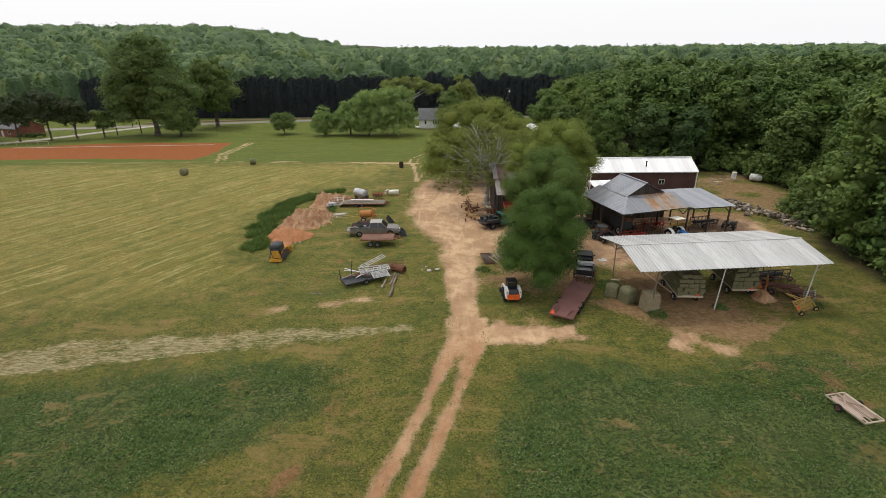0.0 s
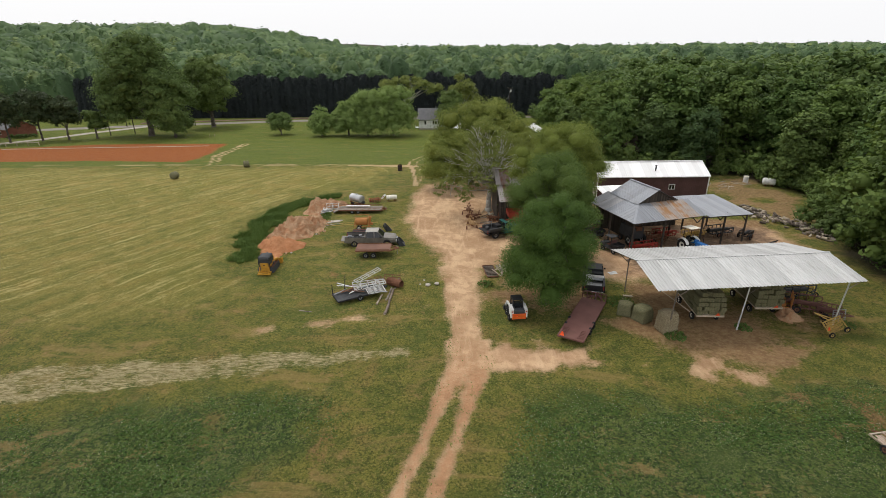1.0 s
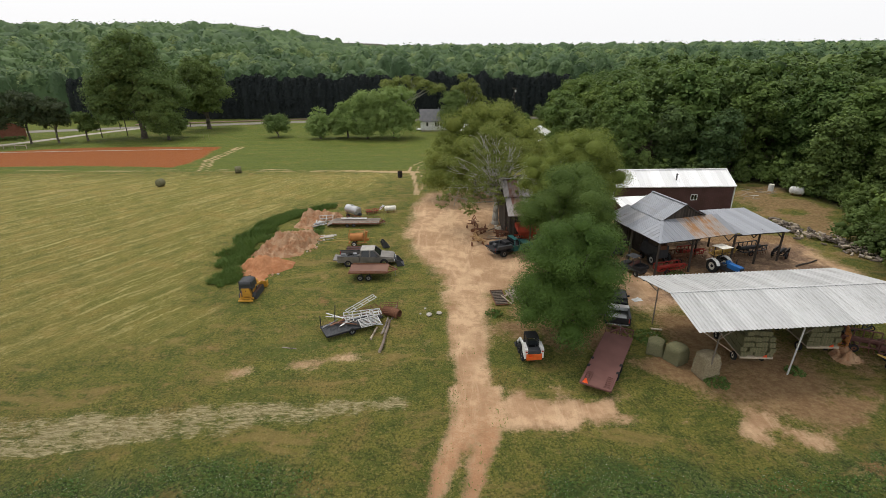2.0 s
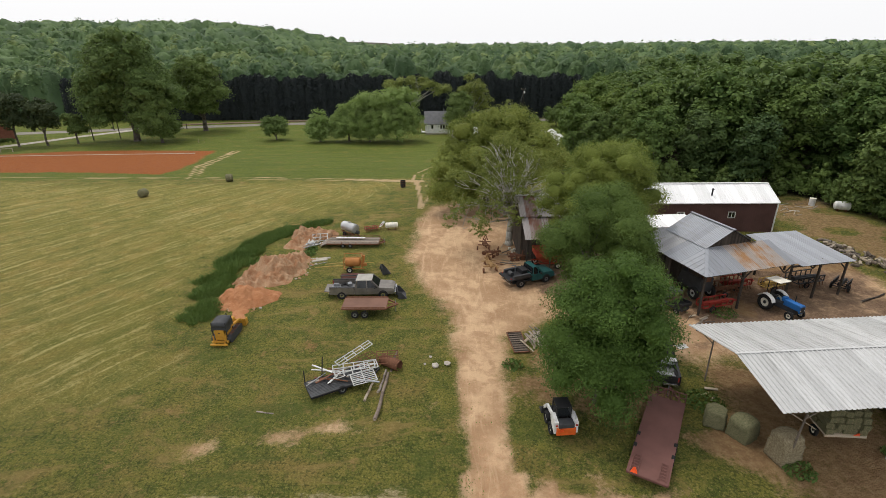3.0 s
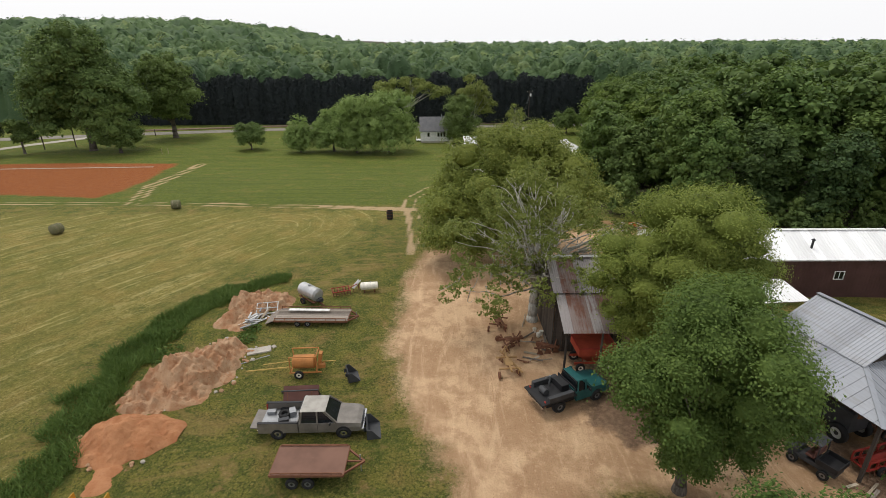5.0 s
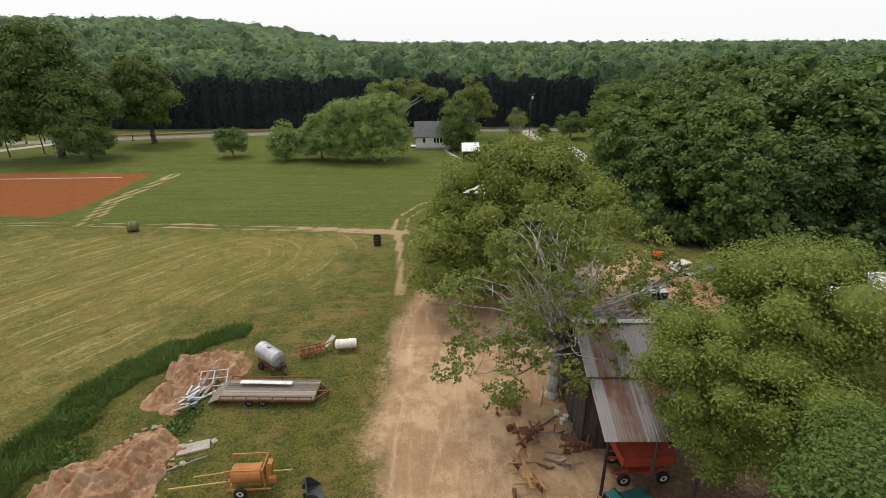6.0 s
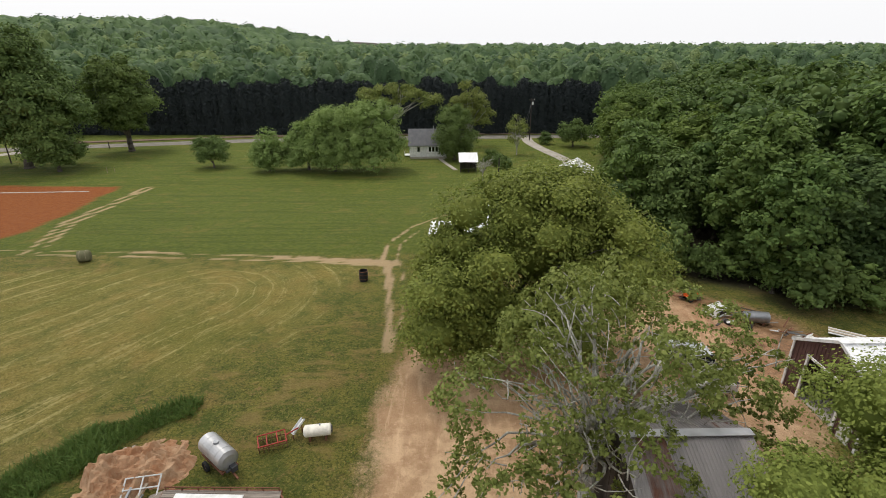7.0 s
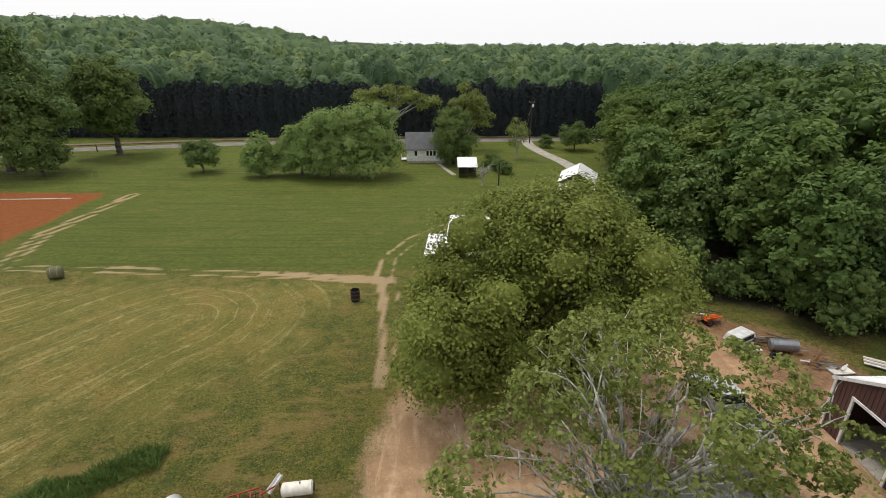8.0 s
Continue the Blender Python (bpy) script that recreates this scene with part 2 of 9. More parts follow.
GLASS_DARK = GLASS_DARK.mat
INSIDE = paint("dark_interior", (0.018, 0.016, 0.015), 0.9, 0.0, (0.03, 0.03, 0.03), 0.2)
WOOD_GREY = timber("weathered_timber", (0.10, 0.082, 0.066), (0.36, 0.31, 0.26))
WOOD_DARK = timber("dark_timber", (0.030, 0.025, 0.021), (0.10, 0.082, 0.068))
WOOD_PALE = timber("bleached_timber", (0.25, 0.20, 0.14), (0.56, 0.48, 0.37))
WOOD_PINK = timber("weathered_deck_timber", (0.24, 0.17, 0.125), (0.52, 0.41, 0.33))
LOG = timber("log_bark", (0.07, 0.055, 0.042), (0.24, 0.19, 0.15))
HAY = Nodes("hay", 0.95)
_k = HAY.noise(9, 7, HAY.scaled(HAY.co, 1, 1, 3), 0.75)
HAY.colour(HAY.mix(HAY.ramp(_k, 0.3, 0.7), (0.085, 0.085, 0.042), (0.215, 0.205, 0.115))).bump(_k, 0.8, 0.05)
HAY = HAY.mat
HAY_DRY = Nodes("dry_hay", 0.95)
_k = HAY_DRY.noise(9, 7, HAY_DRY.co, 0.75)
HAY_DRY.colour(HAY_DRY.mix(HAY_DRY.ramp(_k, 0.3, 0.7), (0.14, 0.11, 0.065), (0.33, 0.28, 0.18))).bump(_k, 0.8, 0.05)
HAY_DRY = HAY_DRY.mat
SPOIL = soil("spoil_heap", (0.36, 0.185, 0.095), (0.46, 0.305, 0.185), (0.21, 0.115, 0.066))
CLAY_HEAP = soil("red_clay_heap", (0.36, 0.150, 0.065), (0.44, 0.21, 0.10), (0.28, 0.11, 0.05))
CONCRETE = soil("broken_concrete", (0.38, 0.34, 0.29), (0.50, 0.46, 0.40), (0.30, 0.26, 0.21))
BRICK = soil("red_brick", (0.20, 0.075, 0.05), (0.26, 0.11, 0.075), (0.15, 0.06, 0.04))
SHINGLE = soil("grey_shingle", (0.13, 0.13, 0.135), (0.17, 0.17, 0.175), (0.10, 0.10, 0.105))
REFLECTOR = paint("slow_vehicle_sign", (0.85, 0.10, 0.02), 0.4, 0.0, (0.6, 0.08, 0.03), 0.05)
BLUE_TARP = paint("blue_tarp", (0.04, 0.13, 0.28), 0.5, 0.0, (0.1, 0.12, 0.15), 0.2)


# ---- building blocks ----
def smooth01(v):
    v = np.clip(v, 0.0, 1.0)
    return v * v * (3 - 2 * v)


def gz(x, y):
    """Height of the ground: a level farmyard that falls gently to the road, and wooded hills beyond."""
    x, y = np.asarray(x, float), np.asarray(y, float)
    z = np.interp(y, (-80, 84, 100, 125, 150, 190, 250, 2000), (-0.4, -0.4, -0.75, -2.1, -3.9, -5.0, -5.8, -6.0))
    hill = 9 + 30 * smooth01((-90 - x) / 230)
    return z + hill * smooth01((y - 265) / 430)


def ground_at(x, y):
    return float(gz(x, y))


def thing(name, x, y, turn=0.0, label="", category="", group="", z=None, scale=1.0):
    ob = new(name)
    ob.empty_display_size = 0.3
    ob.matrix_basis = pose(x, y, ground_at(x, y) if z is None else z, 0, 0, turn) @ Matrix.Diagonal((scale, scale, scale, 1))
    return tagged(ob, label, category, group)


def part(name, bm, material, parent=None, label="", smooth=False):
    if isinstance(bm, bmesh.types.BMesh):
        bmesh.ops.recalc_face_normals(bm, faces=bm.faces)
        me = bpy.data.meshes.new(name)
        bm.to_mesh(me)
        bm.free()
    else:
        me = bm
    if smooth:
        me.polygons.foreach_set("use_smooth", [True] * len(me.polygons))
    me.materials.append(material)
    ob = new(name, me)
    ob.parent = parent
    return tagged(ob, label)


def solid(*adds):
    """A bmesh out of boxes, bars, rods and so on, each one a function with its arguments."""
    bm = bmesh.new()
    for add, *args in adds:
        add(bm, *args)
    return bm


def box(bm, cx, cy, cz, sx, sy, sz, rz=0.0, rx=0.0, ry=0.0, bevel=0.0):
    m = pose(cx, cy, cz, rx, ry, rz) @ Matrix.Diagonal((sx, sy, sz, 1))
    r = bmesh.ops.create_cube(bm, size=1.0, matrix=m)
    if bevel:
        es = {e for v in r["verts"] for e in v.link_edges}
        bmesh.ops.bevel(bm, geom=list(es), offset=bevel, segments=2, affect="EDGES", profile=0.6)


def rod(bm, a, b, r0, r1=None, seg=8):
    a, b = Vector(a), Vector(b)
    d = b - a
    m = Matrix.Translation((a + b) / 2) @ d.to_track_quat("Z", "Y").to_matrix().to_4x4()
    bmesh.ops.create_cone(bm, cap_ends=True, segments=seg, radius1=r0, radius2=r0 if r1 is None else r1, depth=d.length, matrix=m)


def bar(bm, a, b, w, h):
    """A square bar from a to b, w wide and h high."""
    a, b = Vector(a), Vector(b)
    d = b - a
    side = d.cross(Vector((0, 0, 1)))
    side = side.normalized() if side.length > 1e-6 else Vector((1, 0, 0))
    up = side.cross(d).normalized()
    vs = [bm.verts.new(p + side * (sx * w / 2) + up * (sz * h / 2)) for p in (a, b) for sx, sz in ((-1, -1), (1, -1), (1, 1), (-1, 1))]
    for f in ((0, 1, 2, 3), (7, 6, 5, 4), (0, 4, 5, 1), (1, 5, 6, 2), (2, 6, 7, 3), (3, 7, 4, 0)):
        bm.faces.new([vs[i] for i in f])


def prism(bm, pts, y0, y1, axis="y"):
    """A side outline (pairs) pushed through from y0 to y1 along an axis."""
    def at(p, d):
        return {"y": (p[0], d, p[1]), "x": (d, p[0], p[1]), "z": (p[0], p[1], d)}[axis]
    a = [bm.verts.new(at(p, y0)) for p in pts]
    b = [bm.verts.new(at(p, y1)) for p in pts]
    bm.faces.new(a)
    bm.faces.new(b[::-1])
    for i in range(len(pts)):
        j = (i + 1) % len(pts)
        bm.faces.new((a[i], b[i], b[j], a[j]))


def loft(bm, rings):
    """Closed rings of equal length joined in order, with caps."""
    vs = [[bm.verts.new(p) for p in ring] for ring in rings]
    for r0, r1 in zip(vs, vs[1:]):
        for i in range(len(r0)):
            j = (i + 1) % len(r0)
            bm.faces.new((r0[i], r0[j], r1[j], r1[i]))
    bm.faces.new(vs[0][::-1])
    bm.faces.new(vs[-1])


def ring(bm, centre, axis, r_out, r_in, width, seg=20):
    """A round-shouldered ring (a tyre) about an axis."""
    q = Vector(axis).to_track_quat("Z", "Y").to_matrix().to_4x4()
    m = Matrix.Translation(centre) @ q
    prof = [(r_in, -width * 0.42), (r_out * 0.92, -width / 2), (r_out, -width * 0.32), (r_out, width * 0.32), (r_out * 0.92, width / 2), (r_in, width * 0.42)]
    vs = [[bm.verts.new(m @ Vector((r * math.cos(a), r * math.sin(a), z))) for r, z in prof] for a in (2 * math.pi * i / seg for i in range(seg))]
    for i in range(seg):
        a, b = vs[i], vs[(i + 1) % seg]
        for k in range(len(prof)):
            l = (k + 1) % len(prof)
            bm.faces.new((a[k], b[k], b[l], a[l]))


def wheel(parent, x, y, z, r, width, axis=(0, 1, 0), rim=STEEL, name="wheel"):
    """A wheel > tyre, rim."""
    hub = part(name, solid((rod, Vector((x, y, z)) - Vector(axis) * width * 0.3, Vector((x, y, z)) + Vector(axis) * width * 0.3, r * 0.22, r * 0.22, 10)), BLACK, parent)
    t = bmesh.new()
    ring(t, (x, y, z), axis, r, r * 0.58, width)
    part("tyre", t, RUBBER, hub, "black rubber tyre", True)
    part("rim", solid((rod, Vector((x, y, z)) - Vector(axis) * width * 0.2, Vector((x, y, z)) + Vector(axis) * width * 0.2, r * 0.6, r * 0.6, 18)), rim, hub)
    return hub


def mesh_of(name, verts, faces):
    me = bpy.data.meshes.new(name)
    me.from_pydata(verts, [], faces)
    return me


def quads_mesh(name, v):
    """A mesh of loose four-cornered faces; v has the shape (n, 4, 3)."""
    n = len(v)
    me = bpy.data.meshes.new(name)
    me.vertices.add(n * 4)
    me.vertices.foreach_set("co", v.reshape(-1).astype(np.float32))
    me.loops.add(n * 4)
    me.loops.foreach_set("vertex_index", np.arange(n * 4, dtype=np.int32))
    me.polygons.add(n)
    me.polygons.foreach_set("loop_start", np.arange(0, n * 4, 4, dtype=np.int32))
    me.polygons.foreach_set("loop_total", np.full(n, 4, dtype=np.int32))
    me.update(calc_edges=True)
    return me


# ---- foliage ----
def unit(v):
    return v / np.maximum(np.linalg.norm(v, axis=-1, keepdims=True), 1e-9)


def leaves(rng, p, outward, size, spread=0.8, slim=0.55):
    """Leaf blades (kite-shaped) at the points p, turned roughly outwards."""
    n = len(p)
    nor = unit(outward + rng.normal(0, spread, (n, 3)))
    tan = unit(np.cross(nor, rng.normal(0, 1, (n, 3))))
    bit = np.cross(nor, tan)
    s = (size * rng.uniform(0.6, 1.35, n))[:, None]
    bend = nor * s * 0.22
    return np.stack([p + tan * s - bend, p + bit * s * slim, p - tan * s * 0.9 - bend, p - bit * s * slim], 1)


@functools.lru_cache(None)
def ball(level):
    """Corners and triangles of a unit ball."""
    bm = bmesh.new()
    bmesh.ops.create_icosphere(bm, subdivisions=level, radius=1.0)
    v = np.array([x.co[:] for x in bm.verts])
    f = np.array([[x.index for x in g.verts] for g in bm.faces])
    bm.free()
    return v, f


def crown_parts(rng, blobs, count, size, bough=0.38, low=-0.6, boughs=13, spread=0.45, core=0.68, level=1, airy=0.32, tuft=3):
    """A crown of about so many leaves: leafy boughs spread evenly over several ellipsoids (cx, cy, cz, rx, ry, rz). Each
    bough is a dome of leaf sprays round a dense core; sprays that would sit inside a neighbouring bough are left out.
    Gives the leaves (n, 4, 3) and the corners and triangles of the cores."""
    squash = np.array((1.12, 1.12, 0.90))
    C, R, O = [], [], []
    for cx, cy, cz, rx, ry, rz in blobs:
        c, r = np.array((cx, cy, cz)), np.array((rx, ry, rz))
        k = max(5, int(boughs * rng.uniform(0.9, 1.15)))
        i = np.arange(k) + 0.5
        z = 1 - (1 - low) * i / k
        turn = i * 2.39996 + rng.uniform(0, 6.28)
        h = np.sqrt(1 - z * z)
        d = unit(np.stack([h * np.cos(turn), h * np.sin(turn), z], 1) + rng.normal(0, 0.17, (k, 3)))
        C.append(c + d * r * rng.uniform(0.54, 0.90, (k, 1)))
        R.append((rx * ry * rz) ** (1 / 3) * bough * rng.uniform(0.68, 1.30, k))
        O.append(d)
    C, R, O = np.concatenate(C), np.concatenate(R), np.concatenate(O)
    m = max(20, count // tuft)
    own = rng.choice(len(R), m * 2, p=R ** 2 / (R ** 2).sum())
    e = unit(rng.normal(0, 1, (m * 2, 3)) + O[own] * 0.75 + np.array((0, 0, 0.40)))
    p = C[own] + e * (R[own] * rng.uniform(0.84, 1.10, m * 2))[:, None] * squash
    free = np.ones(m * 2, bool)
    for j in range(len(R)):
        free &= (own == j) | ((((p - C[j]) / (R[j] * squash)) ** 2).sum(1) > 0.66)
    own, e, p = own[free][:m], e[free][:m], p[free][:m]
    w = rng.integers(0, len(p), count)
    off = rng.normal(0, airy, (count, 3)) * R[own[w]][:, None] * np.array((1.0, 1.0, 0.6))
    off[:, 2] -= 0.35 * np.hypot(off[:, 0], off[:, 1])
    q = leaves(rng, p[w] + off, e[w] + np.array((0, 0, 0.62)), size, spread, 0.6)
    if core:
        # inner leaves close the gaps between the boughs
        n = count // 7
        b = np.array(blobs)[rng.integers(0, len(blobs), n)]
        d = unit(rng.normal(0, 1, (n, 3)))
        q = np.concatenate([q, leaves(rng, b[:, :3] + d * b[:, 3:] * rng.uniform(0.42, 0.72, (n, 1)), d + np.array((0, 0, 0.5)), size * 1.4, spread, 0.6)])
    vs, fs, n0 = [], [], 0
    if core:
        bv, bf = ball(level)
        for c, r in zip(C, R):
            vs.append(c + bv * (1 + rng.normal(0, 0.07, (len(bv), 1))) * r * core * squash)
            fs.append(bf + n0)
            n0 += len(bv)
        for cx, cy, cz, rx, ry, rz in blobs:
            vs.append(np.array((cx, cy, cz)) + bv * np.array((rx, ry, rz)) * 0.36)
            fs.append(bf + n0)
            n0 += len(bv)
    return q, (np.concatenate(vs) if vs else np.zeros((0, 3))), (np.concatenate(fs) if fs else np.zeros((0, 3), int))


def crown_mesh(name, pieces):
    """One mesh out of several results of crown_parts."""
    q = np.concatenate([p[0] for p in pieces])
    vs, fs, n0 = [q.reshape(-1, 3)], [], len(q) * 4
    for _, v, f in pieces:
        vs.append(v)
        fs.append(f + n0)
        n0 += len(v)
    v, f = np.concatenate(vs), np.concatenate(fs)
    me = bpy.data.meshes.new(name)
    me.vertices.add(len(v))
    me.vertices.foreach_set("co", v.astype(np.float32).reshape(-1))
    me.loops.add(len(q) * 4 + f.size)
    me.loops.foreach_set("vertex_index", np.concatenate([np.arange(len(q) * 4), f.reshape(-1)]).astype(np.int32))
    me.polygons.add(len(q) + len(f))
    me.polygons.foreach_set("loop_start", np.concatenate([np.arange(len(q)) * 4, len(q) * 4 + np.arange(len(f)) * 3]).astype(np.int32))
    me.polygons.foreach_set("loop_total", np.concatenate([np.full(len(q), 4), np.full(len(f), 3)]).astype(np.int32))
    me.update(calc_edges=True)
    me.polygons.foreach_set("use_smooth", np.ones(len(q) + len(f), bool))
    return me


def limb_path(bm, rng, a, b, r0, r1, sag=0.12, steps=4, seg=6, rise=0.0):
    """A bent, tapering limb from a to b that may rise before it spreads."""
    a, b = Vector(a), Vector(b)
    c = a.lerp(b, 0.4) + (Vector(rng.normal(0, sag, 3)) + Vector((0, 0, rise))) * (b - a).length
    prev, pr = a, r0
    for i in range(1, steps + 1):
        t = i / steps
        p = a * (1 - t) ** 2 + c * (2 * t * (1 - t)) + b * t ** 2
        if i < steps:
            p = p + Vector(rng.normal(0, 0.012, 3)) * (b - a).length
        r = r0 + (r1 - r0) * t
        rod(bm, prev, p, pr, r, seg)
        prev, pr = p, r


def skeleton_mesh(rng, trunk_r, fork_h, blobs, limbs, twigs=2, lean=(0, 0), thick=(0.26, 0.46), seg=6):
    bm = bmesh.new()
    top = Vector((lean[0], lean[1], fork_h))
    rod(bm, (0, 0, -0.3), (0, 0, 0.5), trunk_r * 1.5, trunk_r * 1.05, 10)
    limb_path(bm, rng, (0, 0, 0.45), top, trunk_r * 1.05, trunk_r * 0.72, 0.02, 3, 10)
    for i in range(limbs):
        cx, cy, cz, rx, ry, rz = blobs[i % len(blobs)]
        e = rng.normal(0, 1, 3)
        e = e / np.linalg.norm(e)
        end = Vector((cx + e[0] * rx * 0.8, cy + e[1] * ry * 0.8, cz + abs(e[2]) * rz * 0.75))
        start = top * float(rng.uniform(0.65, 1.0))
        limb_path(bm, rng, start, end, trunk_r * float(rng.uniform(*thick)), 0.015, 0.17 if limbs > 30 else 0.10, 8 if limbs > 30 else 5, seg, 0.18)
        for _ in range(twigs):
            s = start.lerp(end, float(rng.uniform(0.4, 0.9)))
            w = Vector(rng.normal(0, 1, 3)) * min(rx, rz) * 0.4
            limb_path(bm, rng, s, s + w + Vector((0, 0, 0.4)), 0.04, 0.012, 0.28, 4, 5)
    return bm


def tree(name, x, y, blobs, count, size, leaf, trunk_r, fork_h, limbs, seed, label, wood=BARK, twigs=2, lean=(0, 0), group="", bough=0.38, low=-0.6, boughs=13, thick=(0.26, 0.46), seg=6, core=0.68, airy=0.32, spread=0.45, tuft=3):
    rng = np.random.default_rng(seed)
    ob = thing(name, x, y, 0.0, label, "tree", group)
    part("trunk", skeleton_mesh(rng, trunk_r, fork_h, blobs, limbs, twigs, lean, thick, seg), wood, ob, "rough bark", True)
    part("crown", crown_mesh("crown", [crown_parts(rng, blobs, count, size, bough, low, boughs, spread, core, 2 if count > 12000 else 1, airy, tuft)]), leaf, ob)
    return ob


# ---- the ground: one sheet with its wear ----
def value_noise(x, y, size, seed):
    x, y = x / size, y / size
    xi, yi = np.floor(x).astype(np.int64), np.floor(y).astype(np.int64)
    fx, fy = smooth01(x - xi), smooth01(y - yi)

    def h(i, j):
        k = (i * 374761393 + j * 668265263 + seed * 974711) & 0x7FFFFFFF
        k = ((k ^ (k >> 13)) * 1274126177) & 0x7FFFFFFF
        return ((k ^ (k >> 16)) & 0xFFFF) / 65535.0
    return (h(xi, yi) * (1 - fx) + h(xi + 1, yi) * fx) * (1 - fy) + (h(xi, yi + 1) * (1 - fx) + h(xi + 1, yi + 1) * fx) * fy


def line_gap(x, y, pts):
    """Distance to a line of points, and how far along it (0 to 1)."""
    best, along = np.full(x.shape, 1e9), np.zeros(x.shape)
    for i, ((ax, ay), (bx, by)) in enumerate(zip(pts, pts[1:])):
        dx, dy = bx - ax, by - ay
        t = np.clip(((x - ax) * dx + (y - ay) * dy) / (dx * dx + dy * dy), 0, 1)
        d = np.hypot(x - ax - t * dx, y - ay - t * dy)
        hit = d < best
        best = np.where(hit, d, best)
        along = np.where(hit, (i + t) / (len(pts) - 1), along)
    return best, along


def inside(x, y, pts):
    """Signed distance to a polygon's edge, positive inside."""
    d, _ = line_gap(x, y, list(pts) + [pts[0]])
    odd = np.zeros(x.shape, bool)
    for (ax, ay), (bx, by) in zip(pts, list(pts[1:]) + [pts[0]]):
        odd ^= ((ay > y) != (by > y)) & (x < (bx - ax) * (y - ay) / (by - ay + 1e-12) + ax)
    return np.where(odd, d, -d)


def spaced(*runs):
    out = []
    for a, b, step in runs:
        out.append(np.arange(a, b - step * 0.25, step))
    return np.concatenate(out + [np.array([runs[-1][1]])])


TRACK = ((-24, -22), (-9, 8), (-5.6, 15), (-2.9, 20.4), (-0.4, 28), (1.0, 33), (2.2, 37), (2.1, 42), (1.7, 47.5), (1.6, 53))
YARD = ((0.7, 44), (0.3, 47.5), (-0.4, 53), (-1.5, 59.5), (-4.0, 64.7), (-5.6, 71.6), (-5.9, 78.4), (-4.9, 87), (-3.6, 92), (1, 95), (8, 93), (15, 99), (22, 101), (27, 95), (31, 90), (24, 80), (30, 70), (45, 67), (44, 55), (38, 50.5), (15, 50.5), (13.5, 55), (8.5, 56.5), (5, 53), (3.6, 47), (3.4, 44))
MOWN = ((-220, 41), (-45, 42), (-30, 41.5), (-23, 45), (-21.5, 51), (-24.5, 57), (-26.5, 66), (-26, 77), (-21, 85.5), (-13, 92), (-9.5, 101), (-9, 108), (-13, 110.6), (-220, 110.6))
CLOVER_L = ((-90, 5), (-90, 20), (-40, 28.8), (-32.4, 30.8), (-25, 32.4), (-17, 33.4), (-8.2, 33.6), (-6.0, 30.5), (-7.4, 27), (-12.2, 23.9), (-16.5, 20), (-26, 10))
CLOVER_R = ((1.5, 5), (2.0, 20), (3.4, 27), (4.6, 32.6), (9.5, 33.8), (18, 33.0), (28, 33.8), (36, 33.8), (60, 28), (60, 5))
WOOD_EDGE = ((46, 18), (46, 40), (47.5, 58), (59, 80), (56, 97), (44, 98), (33, 97), (29, 103), (22.5, 107), (21.5, 116), (24, 124), (31, 150), (54, 224))
TALL = ((-22.9, 58.3), (-24.3, 64.6), (-25.0, 71.8), (-24.0, 77.6), (-21.0, 81.8), (-18.0, 83.6))
INFIELD = ((-59.6, 118.0), (-58.3, 123.5), (-60.5, 138), (-64.3, 155.5), (-85, 156.4), (-103, 156), (-130, 148), (-150, 144), (-150, 121), (-106, 120.6), (-83, 121.4))


